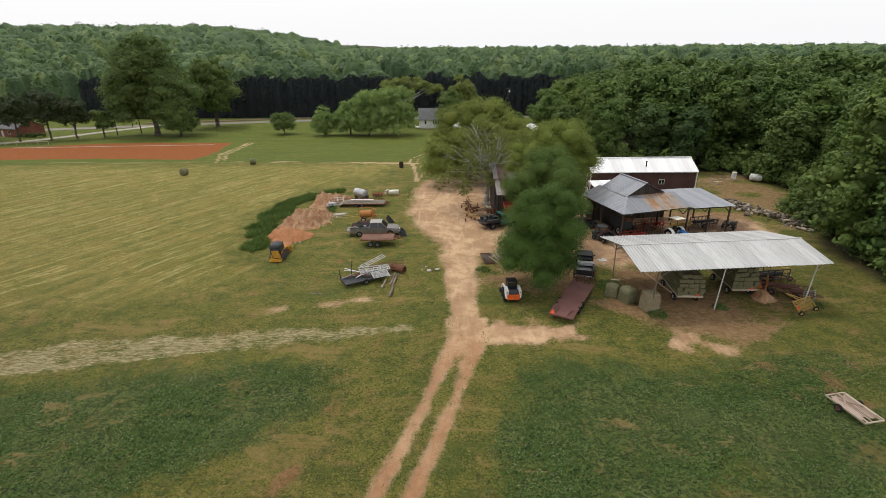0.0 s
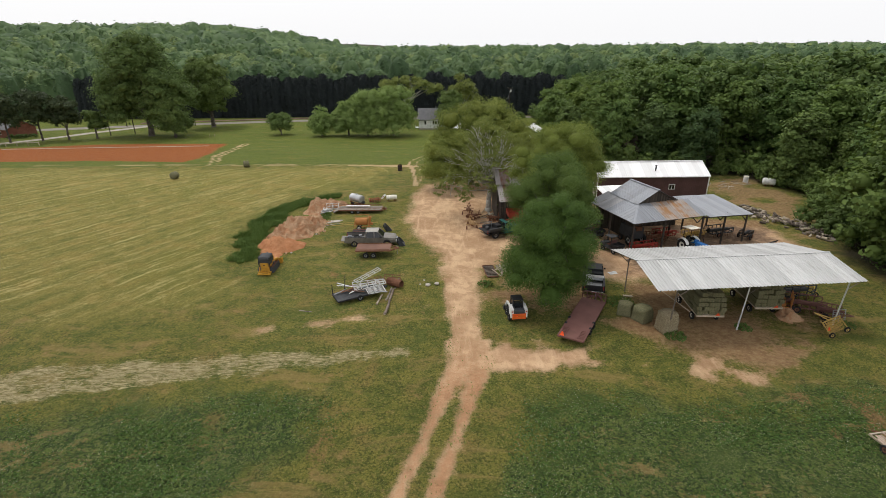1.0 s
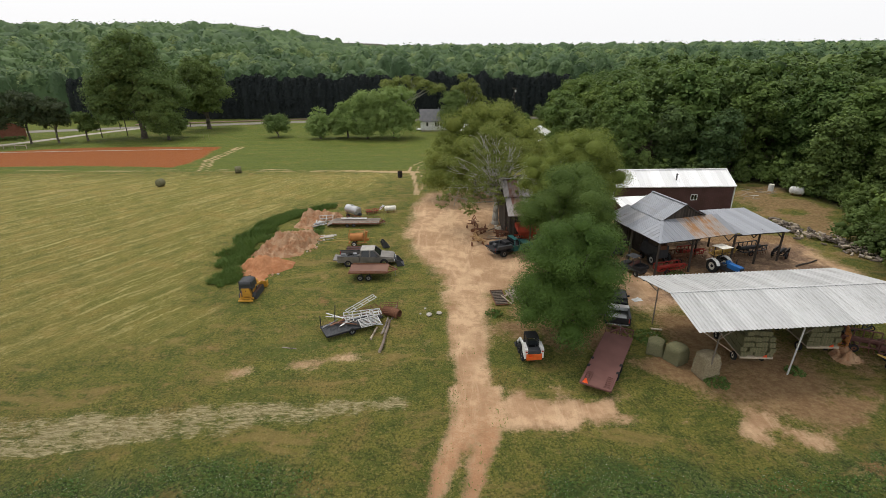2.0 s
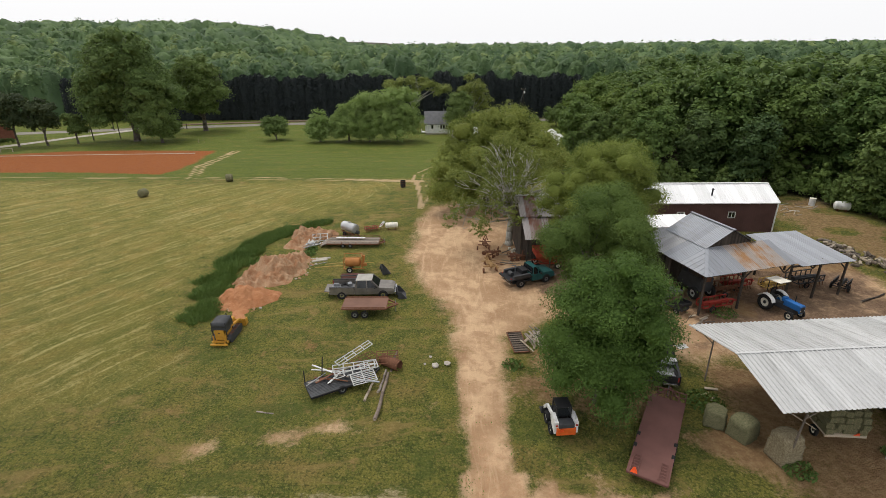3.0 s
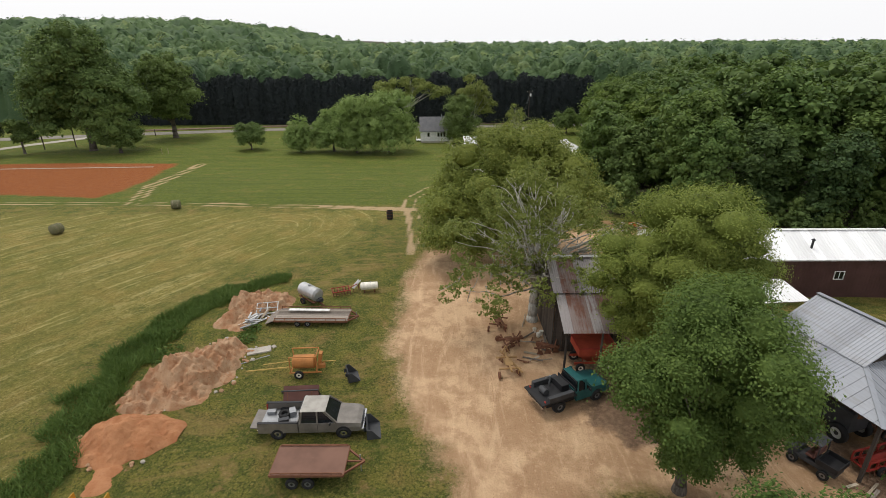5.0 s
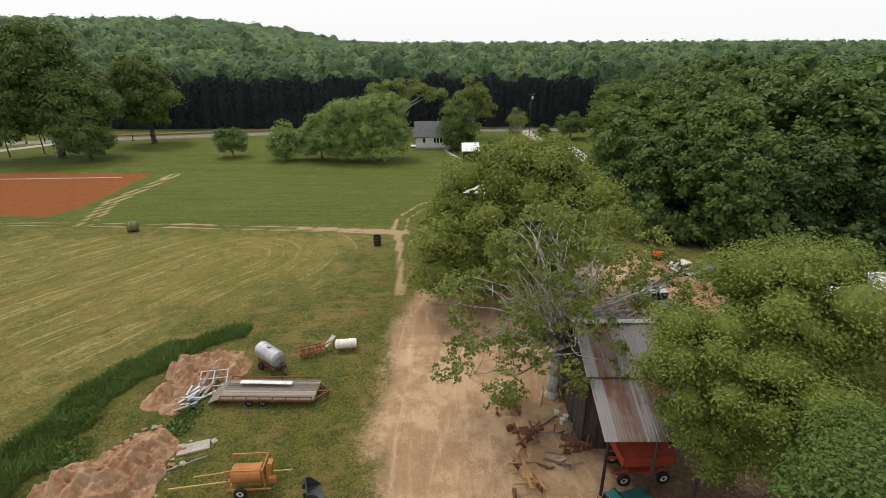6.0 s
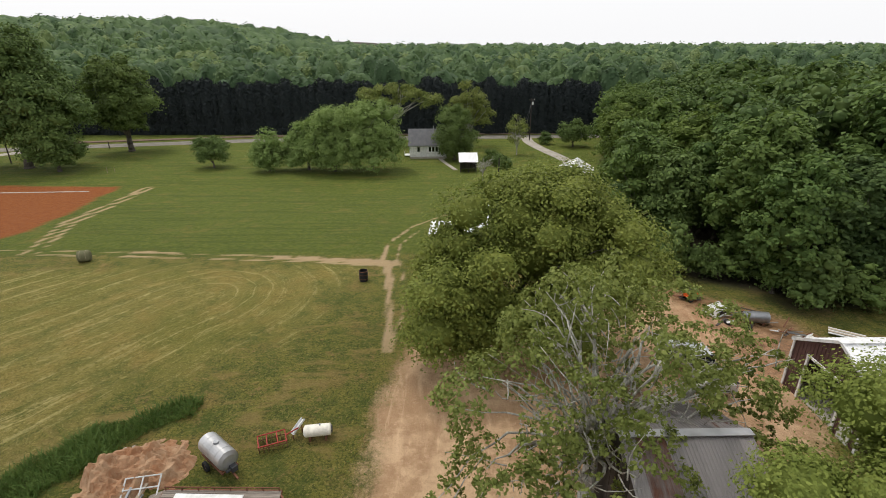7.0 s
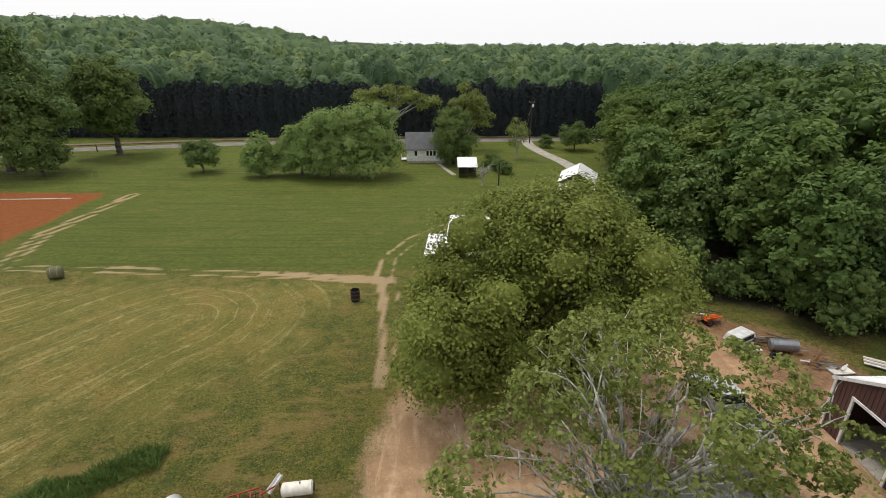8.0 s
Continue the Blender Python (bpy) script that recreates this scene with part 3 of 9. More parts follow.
def build_ground():
    xs = spaced((-1500, -240, 45), (-240, -75, 3), (-75, -32, 0.8), (-32, 46, 0.54), (46, 72, 1.0), (72, 200, 4), (200, 1500, 50))
    ys = spaced((-120, 4, 6), (4, 100, 0.52), (100, 120, 0.45), (120, 160, 0.8), (160, 232, 1.6), (232, 320, 8), (320, 2400, 60))
    X, Y = np.meshgrid(xs, ys)
    n1, n2, n3 = value_noise(X, Y, 4.2, 1), value_noise(X, Y, 1.3, 2), value_noise(X, Y, 11.0, 3)
    n4 = value_noise(X, Y, 0.75, 6)
    rough = (n1 - 0.5) * 1.0 + (n2 - 0.5) * 0.8 + (n4 - 0.5) * 0.5
    near = (Y < 130) & (np.abs(X) < 75)
    # bare tan earth: yard, ruts, branch track, field paths
    d, a = line_gap(X, Y, TRACK)
    half = np.interp(Y, (8, 33, 38, 46), (0.95, 0.95, 1.0, 1.0))
    rut = smooth01((np.interp(Y, (8, 30, 36, 42), (0.72, 0.78, 1.1, 1.4)) + rough * 0.2 - np.abs(d - half * (Y < 40))) / 0.55)
    rut = np.where(Y < 52, rut, 0)
    merge = smooth01((np.interp(Y, (33, 37, 45), (0.4, 1.7, 2.0)) + rough * 0.45 - d) / 1.0) * (Y > 32) * (Y < 52)
    yard = smooth01((inside(X, Y, YARD) + 0.8 + rough * 1.3) / 3.0)
    lush = smooth01((inside(X, Y, ((21.5, 58.6), (27.2, 57.2), (29.8, 60.6), (24.6, 62.2))) + rough * 1.6) / 1.2)
    yard = yard * (1 - 0.85 * lush)
    branch = smooth01((inside(X, Y, ((1.5, 40.2), (7.5, 40.0), (12.6, 38.6), (13.1, 36.4), (10, 35.4), (6.7, 34.9), (2.5, 36.4))) + 0.3 + rough * 2.4) / 1.5)
    branch = np.maximum(branch, 0.8 * smooth01((inside(X, Y, ((14.8, 36.4), (20.5, 37.6), (23, 35.2), (22.8, 34.1), (18.5, 34.6))) + 0.2 + rough * 3.2) / 1.6))
    d, a = line_gap(X, Y, ((2.5, 37.8), (6, 38.0), (13, 36.8), (23, 34.6)))
    branch = np.maximum(branch, 0.62 * smooth01((0.9 + rough * 1.8 - d) / 1.4))
    d, a = line_gap(X, Y, ((-16.5, 41.8), (-11, 42.8), (-5.5, 44.0), (-1.5, 46.0)))
    verge = smooth01((0.75 + rough * 1.5 - d) / 1.4) * 0.8
    dirt = np.maximum.reduce([rut, merge, yard, branch, verge])
    paths = np.zeros_like(X)
    for pts, w, twin in ((((-4.7, 91), (-5.2, 98), (-6.3, 109)), 0.62, 0), (((-6.3, 109.8), (-16.4, 111.5), (-34, 113.1), (-51, 114.4), (-90, 115)), 0.40, 0.75),
                         (((-6.3, 109.6), (-11, 110.8), (-20, 112)), 0.6, 0), (((-6.5, 110), (-6.4, 117), (-3.5, 125), (1, 131), (5, 137)), 0.5, 0.8), (((-51, 114.4), (-51.6, 116.5), (-55.5, 127.5), (-57.3, 142.8), (-58.2, 153.6)), 0.55, 0.75), (((-4.2, 92), (-3.8, 101), (-5.2, 112)), 0.3, 0)):
        d, a = line_gap(X, Y, pts)
        paths = np.maximum(paths, smooth01((w + rough * 0.35 - np.abs(d - twin)) / 0.45) * (0.7 + 0.3 * n1) * (0.9 if pts[0][0] == -51 else 1.0))
    # brown trodden soil round the sheds
    brown = smooth01((inside(X, Y, ((15, 35.6), (24, 34.6), (33, 39), (38, 46), (37, 52), (14, 51), (14.5, 44))) + rough * 3.4) / 3.6) * (0.25 + 0.70 * n1)
    brown = np.maximum(brown, smooth01((inside(X, Y, ((20, 56), (42, 60), (44, 70), (20, 72))) + 1) / 2))
    brown = np.maximum(brown, smooth01((inside(X, Y, ((11, 70), (22, 88), (30, 84), (36, 90), (27, 104), (14, 98))) + rough * 2) / 3) * 0.8)
    brown = np.maximum(brown, smooth01((inside(X, Y, ((44, 62), (49, 60), (60, 80), (58, 100), (44, 90))) + rough * 4) / 4) * (0.1 + 0.5 * (n1 > 0.5)))
    brown = np.maximum(brown, smooth01((inside(X, Y, ((17, 92), (20, 105), (28, 103), (33, 95), (31, 86), (22, 84), (16, 86))) + rough * 2) / 3) * 0.95)
    brown = np.maximum(brown, branch * 0.9)
    brown = np.maximum(brown, smooth01((inside(X, Y, ((3.4, 47.5), (9, 44), (14, 43.5), (16.5, 48), (16, 56), (10, 58), (5, 54))) + rough * 3) / 3) * 0.75)
    d, a = line_gap(X, Y, ((-10, 20), (-7.7, 25), (-6.3, 30.5)))
    clay = smooth01((0.15 + rough * 1.9 - d) / 0.9) * (0.2 + 0.8 * n2)
    clay = np.maximum(clay, smooth01((value_noise(X, Y, 1.9, 9) * 0.55 + n2 * 0.3 + n4 * 0.2 + value_noise(X, Y, 7.0, 19) * 0.35 - 0.86) / 0.16) * 0.7 * ((Y < 33) & (np.abs(X) > 5)) * np.interp(X, (-30, -12, 4, 12, 22), (0.5, 0.9, 0.5, 0.5, 1.0)))
    d, a = line_gap(X, Y, ((-15.2, 56.4), (-13.2, 57.5), (-11.5, 52.5), (-10, 52)))
    clay = np.maximum(clay, smooth01((0.25 + rough * 1.6 - d) / 0.8) * 0.7)
    clay = np.maximum(clay, smooth01((inside(X, Y, ((18, 88), (20, 105), (28, 103), (32, 95), (31, 86), (22, 84))) + rough * 2) / 3) * 0.6)
    clay = np.maximum(clay, branch * 0.35)
    clay = np.maximum(clay, np.interp(Y, (10, 26, 31, 38, 46), (0.8, 0.85, 1.0, 0.7, 0.2)) * np.clip(rut + merge, 0, 1) * (0.6 + 0.6 * n1))
    litter = np.maximum(smooth01((Y - 238) / 8), smooth01((inside(X, Y, WOOD_EDGE + ((320, 230), (320, 18))) + 2 + rough * 2) / 4))
    bare_soil = smooth01((inside(X, Y, ((7.5, 62), (14, 56), (18, 60), (22, 72), (20, 86), (12, 89), (9, 84), (7.5, 74))) + rough * 2.4) / 3.0)
    bare_soil = np.maximum(bare_soil, smooth01((inside(X, Y, ((22, 86), (34, 88), (37, 98), (29, 104), (20, 104))) + rough * 2.4) / 3.0) * 0.6)
    bare_soil = np.maximum(bare_soil, smooth01((inside(X, Y, ((18, 51), (42, 51), (46, 68), (30, 71), (19, 62))) + rough * 2.4) / 3.0) * 0.8)
    mown_d = inside(X, Y, MOWN)
    # mowing went up and down the field and round its end in laps
    lap, way = line_gap(X, Y, ((-24, 101), (-62, 40), (-78, 10)))
    way = way * 105.0
    mown = smooth01((mown_d + 1.5 + rough * 5) / 6.0)
    clover = np.maximum(smooth01((inside(X, Y, CLOVER_L) + rough * 2.5) / 2.5), smooth01((inside(X, Y, CLOVER_R) + rough * 2.8) / 2.8) * (0.35 + 0.65 * smooth01((value_noise(X, Y, 4.2, 12) * 0.7 + n2 * 0.4 - 0.22 - 0.016 * np.clip(X - 14, 0, 16)) / 0.16)))
    d, a = line_gap(X, Y, ((-90, 24), (-45, 31.2), (-36, 33.3), (-28, 34.9), (-19, 36.5), (-10, 37.4), (-3, 38.2)))
    swath = smooth01((np.interp(X, (-60, -30, -12, -3), (2.9, 2.5, 1.6, 0.9)) + rough * 0.9 - d) / 0.9) * (0.6 + 0.4 * n2)
    infield = smooth01((inside(X, Y, INFIELD) + rough * 0.8) / 0.8)
    lawn = smooth01((Y - 112 + rough) / 2) * (1 - infield)
    tall = smooth01((1.5 + rough * 1.5 - line_gap(X, Y, TALL)[0]) / 0.8)
    keep = (1 - np.clip(rut + merge, 0, 1)) * (1 - yard)
    for m in (mown, clover, swath):
        m *= keep
    Z = gz(X, Y) + np.where(near, (n2 - 0.5) * 0.05 + (n1 - 0.5) * 0.12, 0) - 0.05 * rut * (Y < 40) + 0.05 * clover * n2
    ny, nx = X.shape
    idx = np.arange(ny * nx, dtype=np.int32).reshape(ny, nx)
    f = np.stack([idx[:-1, :-1], idx[:-1, 1:], idx[1:, 1:], idx[1:, :-1]], -1).reshape(-1, 4)
    me = bpy.data.meshes.new("ground")
    me.vertices.add(ny * nx)
    me.vertices.foreach_set("co", np.stack([X, Y, Z], -1).astype(np.float32).reshape(-1))
    me.loops.add(f.size)
    me.loops.foreach_set("vertex_index", f.reshape(-1))
    me.polygons.add(len(f))
    me.polygons.foreach_set("loop_start", np.arange(0, f.size, 4, dtype=np.int32))
    me.polygons.foreach_set("loop_total", np.full(len(f), 4, dtype=np.int32))
    me.update(calc_edges=True)
    me.polygons.foreach_set("use_smooth", np.ones(len(f), bool))
    for key, val in (("dirt", dirt), ("paths", paths), ("brown", brown), ("clay", clay), ("mown", mown), ("rows", lap), ("along", way), ("clover", clover), ("swath", swath), ("infield", infield), ("lawn", lawn), ("tall", tall * 0.7), ("litter", litter), ("soil", bare_soil)):
        at = me.attributes.new(key, "FLOAT", "POINT")
        at.data.foreach_set("value", val.astype(np.float32).reshape(-1))
    g = Nodes("farm_ground", 0.95)
    p = g.world_co()
    mid, big, huge = g.noise(1.6, 6, p, 0.7), g.noise(0.28, 5, p, 0.6), g.noise(0.06, 4, p, 0.6)
    clump = g.noise(3.2, 6, p, 0.8)
    blade = g.noise(8.5, 6, p, 0.85)
    patch = g.noise(0.75, 5, p, 0.7)
    tuft = g.cells(7.0, p, "Distance")
    speck = g.cells(13.0, p, "Distance")
    grass = g.mix(g.ramp(patch, 0.36, 0.62), (0.078, 0.108, 0.017), (0.172, 0.176, 0.036))
    grass = g.mix(g.ramp(clump, 0.50, 0.64, 0, 0.7), grass, (0.245, 0.232, 0.064))
    grass = g.mix(g.ramp(big, 0.52, 0.70, 0, 0.65), grass, g.mix(clump, (0.16, 0.115, 0.034), (0.34, 0.25, 0.100)))
    grass = g.mix(g.ramp(blade, 0.53, 0.64, 0, 0.75), grass, (0.340, 0.300, 0.105))
    # shade in the gaps between grass tufts, put into the colour
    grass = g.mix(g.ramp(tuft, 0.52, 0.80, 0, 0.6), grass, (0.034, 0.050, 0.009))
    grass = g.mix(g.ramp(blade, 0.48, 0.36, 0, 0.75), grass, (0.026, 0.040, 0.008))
    bare = g.math("ADD", g.math("MULTIPLY", g.noise(0.5, 5, p, 0.7), 0.75), g.math("MULTIPLY", clump, 0.3))
    grass = g.mix(g.ramp(bare, 0.58, 0.70, 0, 0.7), grass, (0.29, 0.195, 0.095))
    worn = g.noise(0.22, 6, g.scaled(p, 0.6, 1.5, 1, radians(-12)), 0.72, 0.6)
    grass = g.mix(g.ramp(worn, 0.52, 0.64, 0, 0.7), grass, g.mix(clump, (0.17, 0.125, 0.040), (0.36, 0.285, 0.125)))
    grass = g.mix(g.ramp(worn, 0.46, 0.36, 0, 0.55), grass, g.mix(clump, (0.034, 0.066, 0.011), (0.100, 0.140, 0.026)))
    # the mown hay field with rows of cut grass that follow its edge
    rows = g.attr("rows")
    warp = g.math("ADD", rows, g.math("ADD", g.math("MULTIPLY", g.math("SUBTRACT", huge, 0.5), 2.5), g.math("MULTIPLY", g.math("SUBTRACT", patch, 0.5), 0.7)))
    wave = g.math("MULTIPLY", g.math("SINE", g.math("MULTIPLY", warp, 2.1)), 0.45)
    comb = g.n.new("ShaderNodeCombineXYZ")
    g.put(comb.inputs[0], g.math("MULTIPLY", warp, 1.7))
    g.put(comb.inputs[1], g.math("MULTIPLY", g.attr("along"), 0.11))
    lines = g.noise(1.0, 6, comb.outputs[0], 0.75)
    mown_c = g.mix(g.ramp(g.math("ADD", wave, g.math("MULTIPLY", patch, 4.2)), 0.6, 2.8), (0.110, 0.134, 0.027), (0.232, 0.214, 0.060))
    mown_c = g.mix(g.ramp(big, 0.46, 0.66, 0, 0.6), mown_c, (0.290, 0.222, 0.066))
    mown_c = g.mix(g.ramp(huge, 0.46, 0.62, 0, 0.65), mown_c, (0.145, 0.160, 0.027))
    mown_c = g.mix(g.ramp(clump, 0.50, 0.36, 0, 0.65), mown_c, (0.092, 0.100, 0.014))
    mown_c = g.mix(g.ramp(lines, 0.46, 0.34, 0, 0.65), mown_c, (0.090, 0.112, 0.017))
    straw = g.math("ADD", g.math("MULTIPLY", lines, 0.80), g.math("ADD", g.math("MULTIPLY", clump, 0.24), g.math("MULTIPLY", patch, 0.16)))
    mown_c = g.mix(g.ramp(straw, 0.615, 0.74, 0, 0.8), mown_c, (0.50, 0.45, 0.22))
    mown_c = g.mix(g.ramp(blade, 0.53, 0.63, 0, 0.85), mown_c, (0.42, 0.365, 0.150))
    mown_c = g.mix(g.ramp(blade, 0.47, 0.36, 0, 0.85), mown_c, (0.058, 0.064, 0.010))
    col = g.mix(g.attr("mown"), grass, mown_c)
    lawn_c = g.mix(g.ramp(mid, 0.3, 0.7), (0.070, 0.105, 0.014), (0.130, 0.165, 0.026))
    lawn_c = g.mix(g.ramp(big, 0.50, 0.70, 0, 0.5), lawn_c, (0.180, 0.165, 0.045))
    stripe = g.noise(1.0, 4, g.scaled(p, 0.05, 1.1, 1), 0.6)
    lawn_c = g.mix(g.ramp(stripe, 0.50, 0.62, 0, 0.5), lawn_c, (0.055, 0.088, 0.012))
    col = g.mix(g.attr("lawn"), col, lawn_c)
    cl = g.mix(g.ramp(mid, 0.35, 0.65), (0.042, 0.086, 0.014), (0.092, 0.142, 0.027))
    cl = g.mix(g.ramp(clump, 0.48, 0.62, 0, 0.8), cl, (0.140, 0.185, 0.048))
    # clover clumps: the shaded gaps between them are darkened in colour too
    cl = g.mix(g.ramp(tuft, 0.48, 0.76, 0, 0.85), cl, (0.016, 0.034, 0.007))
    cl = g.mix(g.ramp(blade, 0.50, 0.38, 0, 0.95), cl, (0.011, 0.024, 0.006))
    cl = g.mix(g.ramp(g.math("ADD", g.math("MULTIPLY", big, 0.7), g.math("MULTIPLY", clump, 0.35)), 0.58, 0.68, 0, 0.75), cl, (0.165, 0.135, 0.048))
    cl = g.mix(g.ramp(g.math("ADD", worn, g.math("MULTIPLY", g.math("SUBTRACT", clump, 0.5), 0.25)), 0.56, 0.66, 0, 0.8), cl, g.mix(blade, (0.13, 0.095, 0.034), (0.34, 0.26, 0.125)))
    cl = g.mix(g.ramp(worn, 0.47, 0.40, 0, 0.6), cl, g.mix(clump, (0.026, 0.056, 0.010), (0.085, 0.128, 0.030)))
    spots = g.math("MULTIPLY", g.ramp(speck, 0.34, 0.12), g.ramp(g.noise(0.6, 4, p, 0.65), 0.40, 0.58, 0.15, 1.0))
    cl = g.mix(spots, cl, (0.42, 0.46, 0.28))
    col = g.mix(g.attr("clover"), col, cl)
    sw_co = g.scaled(p, 0.55, 2.0, 1, radians(-10))
    straw = g.noise(2.4, 7, sw_co, 0.85, 0.8)
    thick = g.ramp(g.math("ADD", g.attr("swath"), g.math("ADD", g.math("MULTIPLY", g.math("SUBTRACT", straw, 0.5), 2.6), g.math("MULTIPLY", g.math("SUBTRACT", patch, 0.5), 1.6))), 0.40, 1.0)
    col = g.mix(thick, col, g.mix(g.ramp(straw, 0.35, 0.7), (0.15, 0.132, 0.058), (0.54, 0.490, 0.33)))
    col = g.mix(g.attr("tall"), col, (0.045, 0.080, 0.015))
    col = g.mix(1.0, col, (1.22, 1.13, 0.95), "MULTIPLY")
    earth = g.mix(g.ramp(mid, 0.3, 0.7), (0.27, 0.150, 0.072), (0.42, 0.270, 0.135))
    earth = g.mix(g.ramp(clump, 0.5, 0.7, 0, 0.6), earth, (0.44, 0.32, 0.18))
    cover = g.math("ADD", g.attr("brown"), g.math("MULTIPLY", g.math("SUBTRACT", clump, 0.5), 1.8))
    col = g.mix(g.ramp(cover, 0.15, 0.75, 0, 0.95), col, earth)
    red = g.mix(g.ramp(clump, 0.3, 0.7), (0.27, 0.115, 0.048), (0.42, 0.22, 0.11))
    tan = g.mix(g.ramp(big, 0.40, 0.60), (0.300, 0.205, 0.128), (0.430, 0.318, 0.212))
    tan = g.mix(g.ramp(patch, 0.46, 0.62, 0, 0.7), tan, (0.270, 0.178, 0.108))
    wheel_marks = g.noise(1.0, 5, g.scaled(p, 1.1, 0.16, 1, radians(8)), 0.7, 1.2)
    tan = g.mix(g.ramp(wheel_marks, 0.52, 0.68, 0, 0.45), tan, (0.52, 0.405, 0.285))
    tan = g.mix(g.ramp(wheel_marks, 0.48, 0.34, 0, 0.35), tan, (0.235, 0.150, 0.092))
    tan = g.mix(g.ramp(clump, 0.54, 0.70, 0, 0.55), tan, (0.50, 0.385, 0.265))
    tan = g.mix(g.ramp(blade, 0.55, 0.68, 0, 0.55), tan, (0.215, 0.140, 0.086))
    tan = g.mix(1.0, tan, (1.38, 1.26, 1.13), "MULTIPLY")
    # tan turns to a darker brown where the soil mask is high
    dark_soil = g.ramp(g.math("ADD", g.attr("soil"), g.math("MULTIPLY", g.math("SUBTRACT", patch, 0.5), 1.6)), 0.2, 0.9, 0, 0.9)
    tan = g.mix(dark_soil, tan, g.mix(g.ramp(clump, 0.4, 0.65), (0.100, 0.062, 0.040), (0.215, 0.138, 0.088)))
    ragged = g.math("ADD", g.math("MULTIPLY", g.math("SUBTRACT", clump, 0.5), 1.3), g.math("MULTIPLY", g.math("SUBTRACT", blade, 0.5), 0.8))
    edge = g.ramp(g.math("ADD", g.attr("dirt"), g.math("MULTIPLY", ragged, 1.15)), 0.12, 0.98)
    col = g.mix(edge, col, tan)
    edge = g.ramp(g.math("ADD", g.attr("paths"), g.math("MULTIPLY", ragged, 0.5)), 0.15, 0.8, 0, 0.85)
    col = g.mix(edge, col, g.mix(mid, (0.50, 0.335, 0.180), (0.68, 0.500, 0.300)))
    edge = g.ramp(g.math("ADD", g.attr("clay"), g.math("MULTIPLY", ragged, 1.2)), 0.30, 0.95, 0, 0.75)
    col = g.mix(edge, col, red)
    inf = g.mix(g.ramp(mid, 0.3, 0.7), (0.270, 0.078, 0.016), (0.355, 0.118, 0.028))
    col = g.mix(g.attr("infield"), col, inf)
    col = g.mix(g.attr("litter"), col, g.mix(clump, (0.030, 0.026, 0.014), (0.080, 0.062, 0.036)))
    g.colour(col)
    soft = g.math("SUBTRACT", 1.0, g.math("MULTIPLY", g.attr("dirt"), 0.7))
    g.bump(g.math("MULTIPLY", g.math("ADD", blade, g.math("ADD", g.math("MULTIPLY", clump, 1.6), g.math("MULTIPLY", tuft, -0.5))), soft), 1.0, 0.20)
    me.materials.append(g.mat)
    return tagged(new("ground", me), "farm ground of grass, mown hay, clover and bare tan earth", "ground", kind="structure")


build_ground()


# ---- sheds and barns ----
def roof_sheets(parent, origin, along, up, length, sheet_w, material_of, rib=0.25, height=0.03, lap=0.02, name="roof_sheet"):
    """Ribbed metal sheets side by side: each one a part. origin: the lower corner; along and up: edge vectors of the slope."""
    along, up, origin = Vector(along).normalized(), Vector(up), Vector(origin)
    nor = along.cross(up).normalized()
    count = max(1, round(length / sheet_w))
    w = length / count
    ribs = max(2, round(w / rib))
    prof = []
    for i in range(ribs):
        s = w * i / ribs
        q = w / ribs
        prof += [(s, 0.0), (s + q * 0.55, 0.0), (s + q * 0.66, height), (s + q * 0.89, height)]
    prof.append((w + lap, 0.0))
    me = None
    rng = random.Random(count * 7 + int(length * 10))
    made = {}
    for k in range(count):
        mat = material_of(k, count)
        if mat.name not in made:
            vs, fs = [], []
            for side in (0.0, -0.012):
                for t in (0.0, 0.5, 1.0):
                    vs += [along * s + up * t + nor * (h + side) for s, h in prof]
            n = len(prof)
            for layer in range(2):
                for r in range(2):
                    o = (layer * 3 + r) * n
                    for i in range(n - 1):
                        q4 = (o + i, o + i + 1, o + n + i + 1, o + n + i)
                        fs.append(q4 if layer == 0 else q4[::-1])
            for i in range(n - 1):
                fs.append((i, 3 * n + i, 3 * n + i + 1, i + 1))
                fs.append((2 * n + i, 2 * n + i + 1, 5 * n + i + 1, 5 * n + i))
            me = mesh_of(name, vs, fs)
            me.materials.append(mat)
            made[mat.name] = me
        ob = new(name, made[mat.name])
        ob.parent = parent
        jig = rng.uniform(-0.03, 0.03)
        ob.location = origin + along * (w * k) - up.normalized() * (0.03 + jig) + nor * (0.004 * (k % 2))


def planks_wall(parent, a, b, h_of, material, w=0.22, thick=0.025, z0=0.0, name="wall_board"):
    """Upright boards from a to b (plan points); h_of(t) gives the height of the top at t along."""
    a, b = Vector((*a, 0)), Vector((*b, 0))
    d = b - a
    n = max(1, round(d.length / w))
    ang = math.degrees(math.atan2(d.y, d.x))
    rng = random.Random(n)
    for i in range(n):
        t = (i + 0.5) / n
        top = h_of(t)
        bm = solid((box, 0, 0, (top - z0) / 2, d.length / n - 0.012, thick, top - z0))
        ob = part(name, bm, material, parent)
        p = a + d * t
        ob.matrix_basis = pose(p.x, p.y, z0, 0, rng.uniform(-0.4, 0.4), ang)


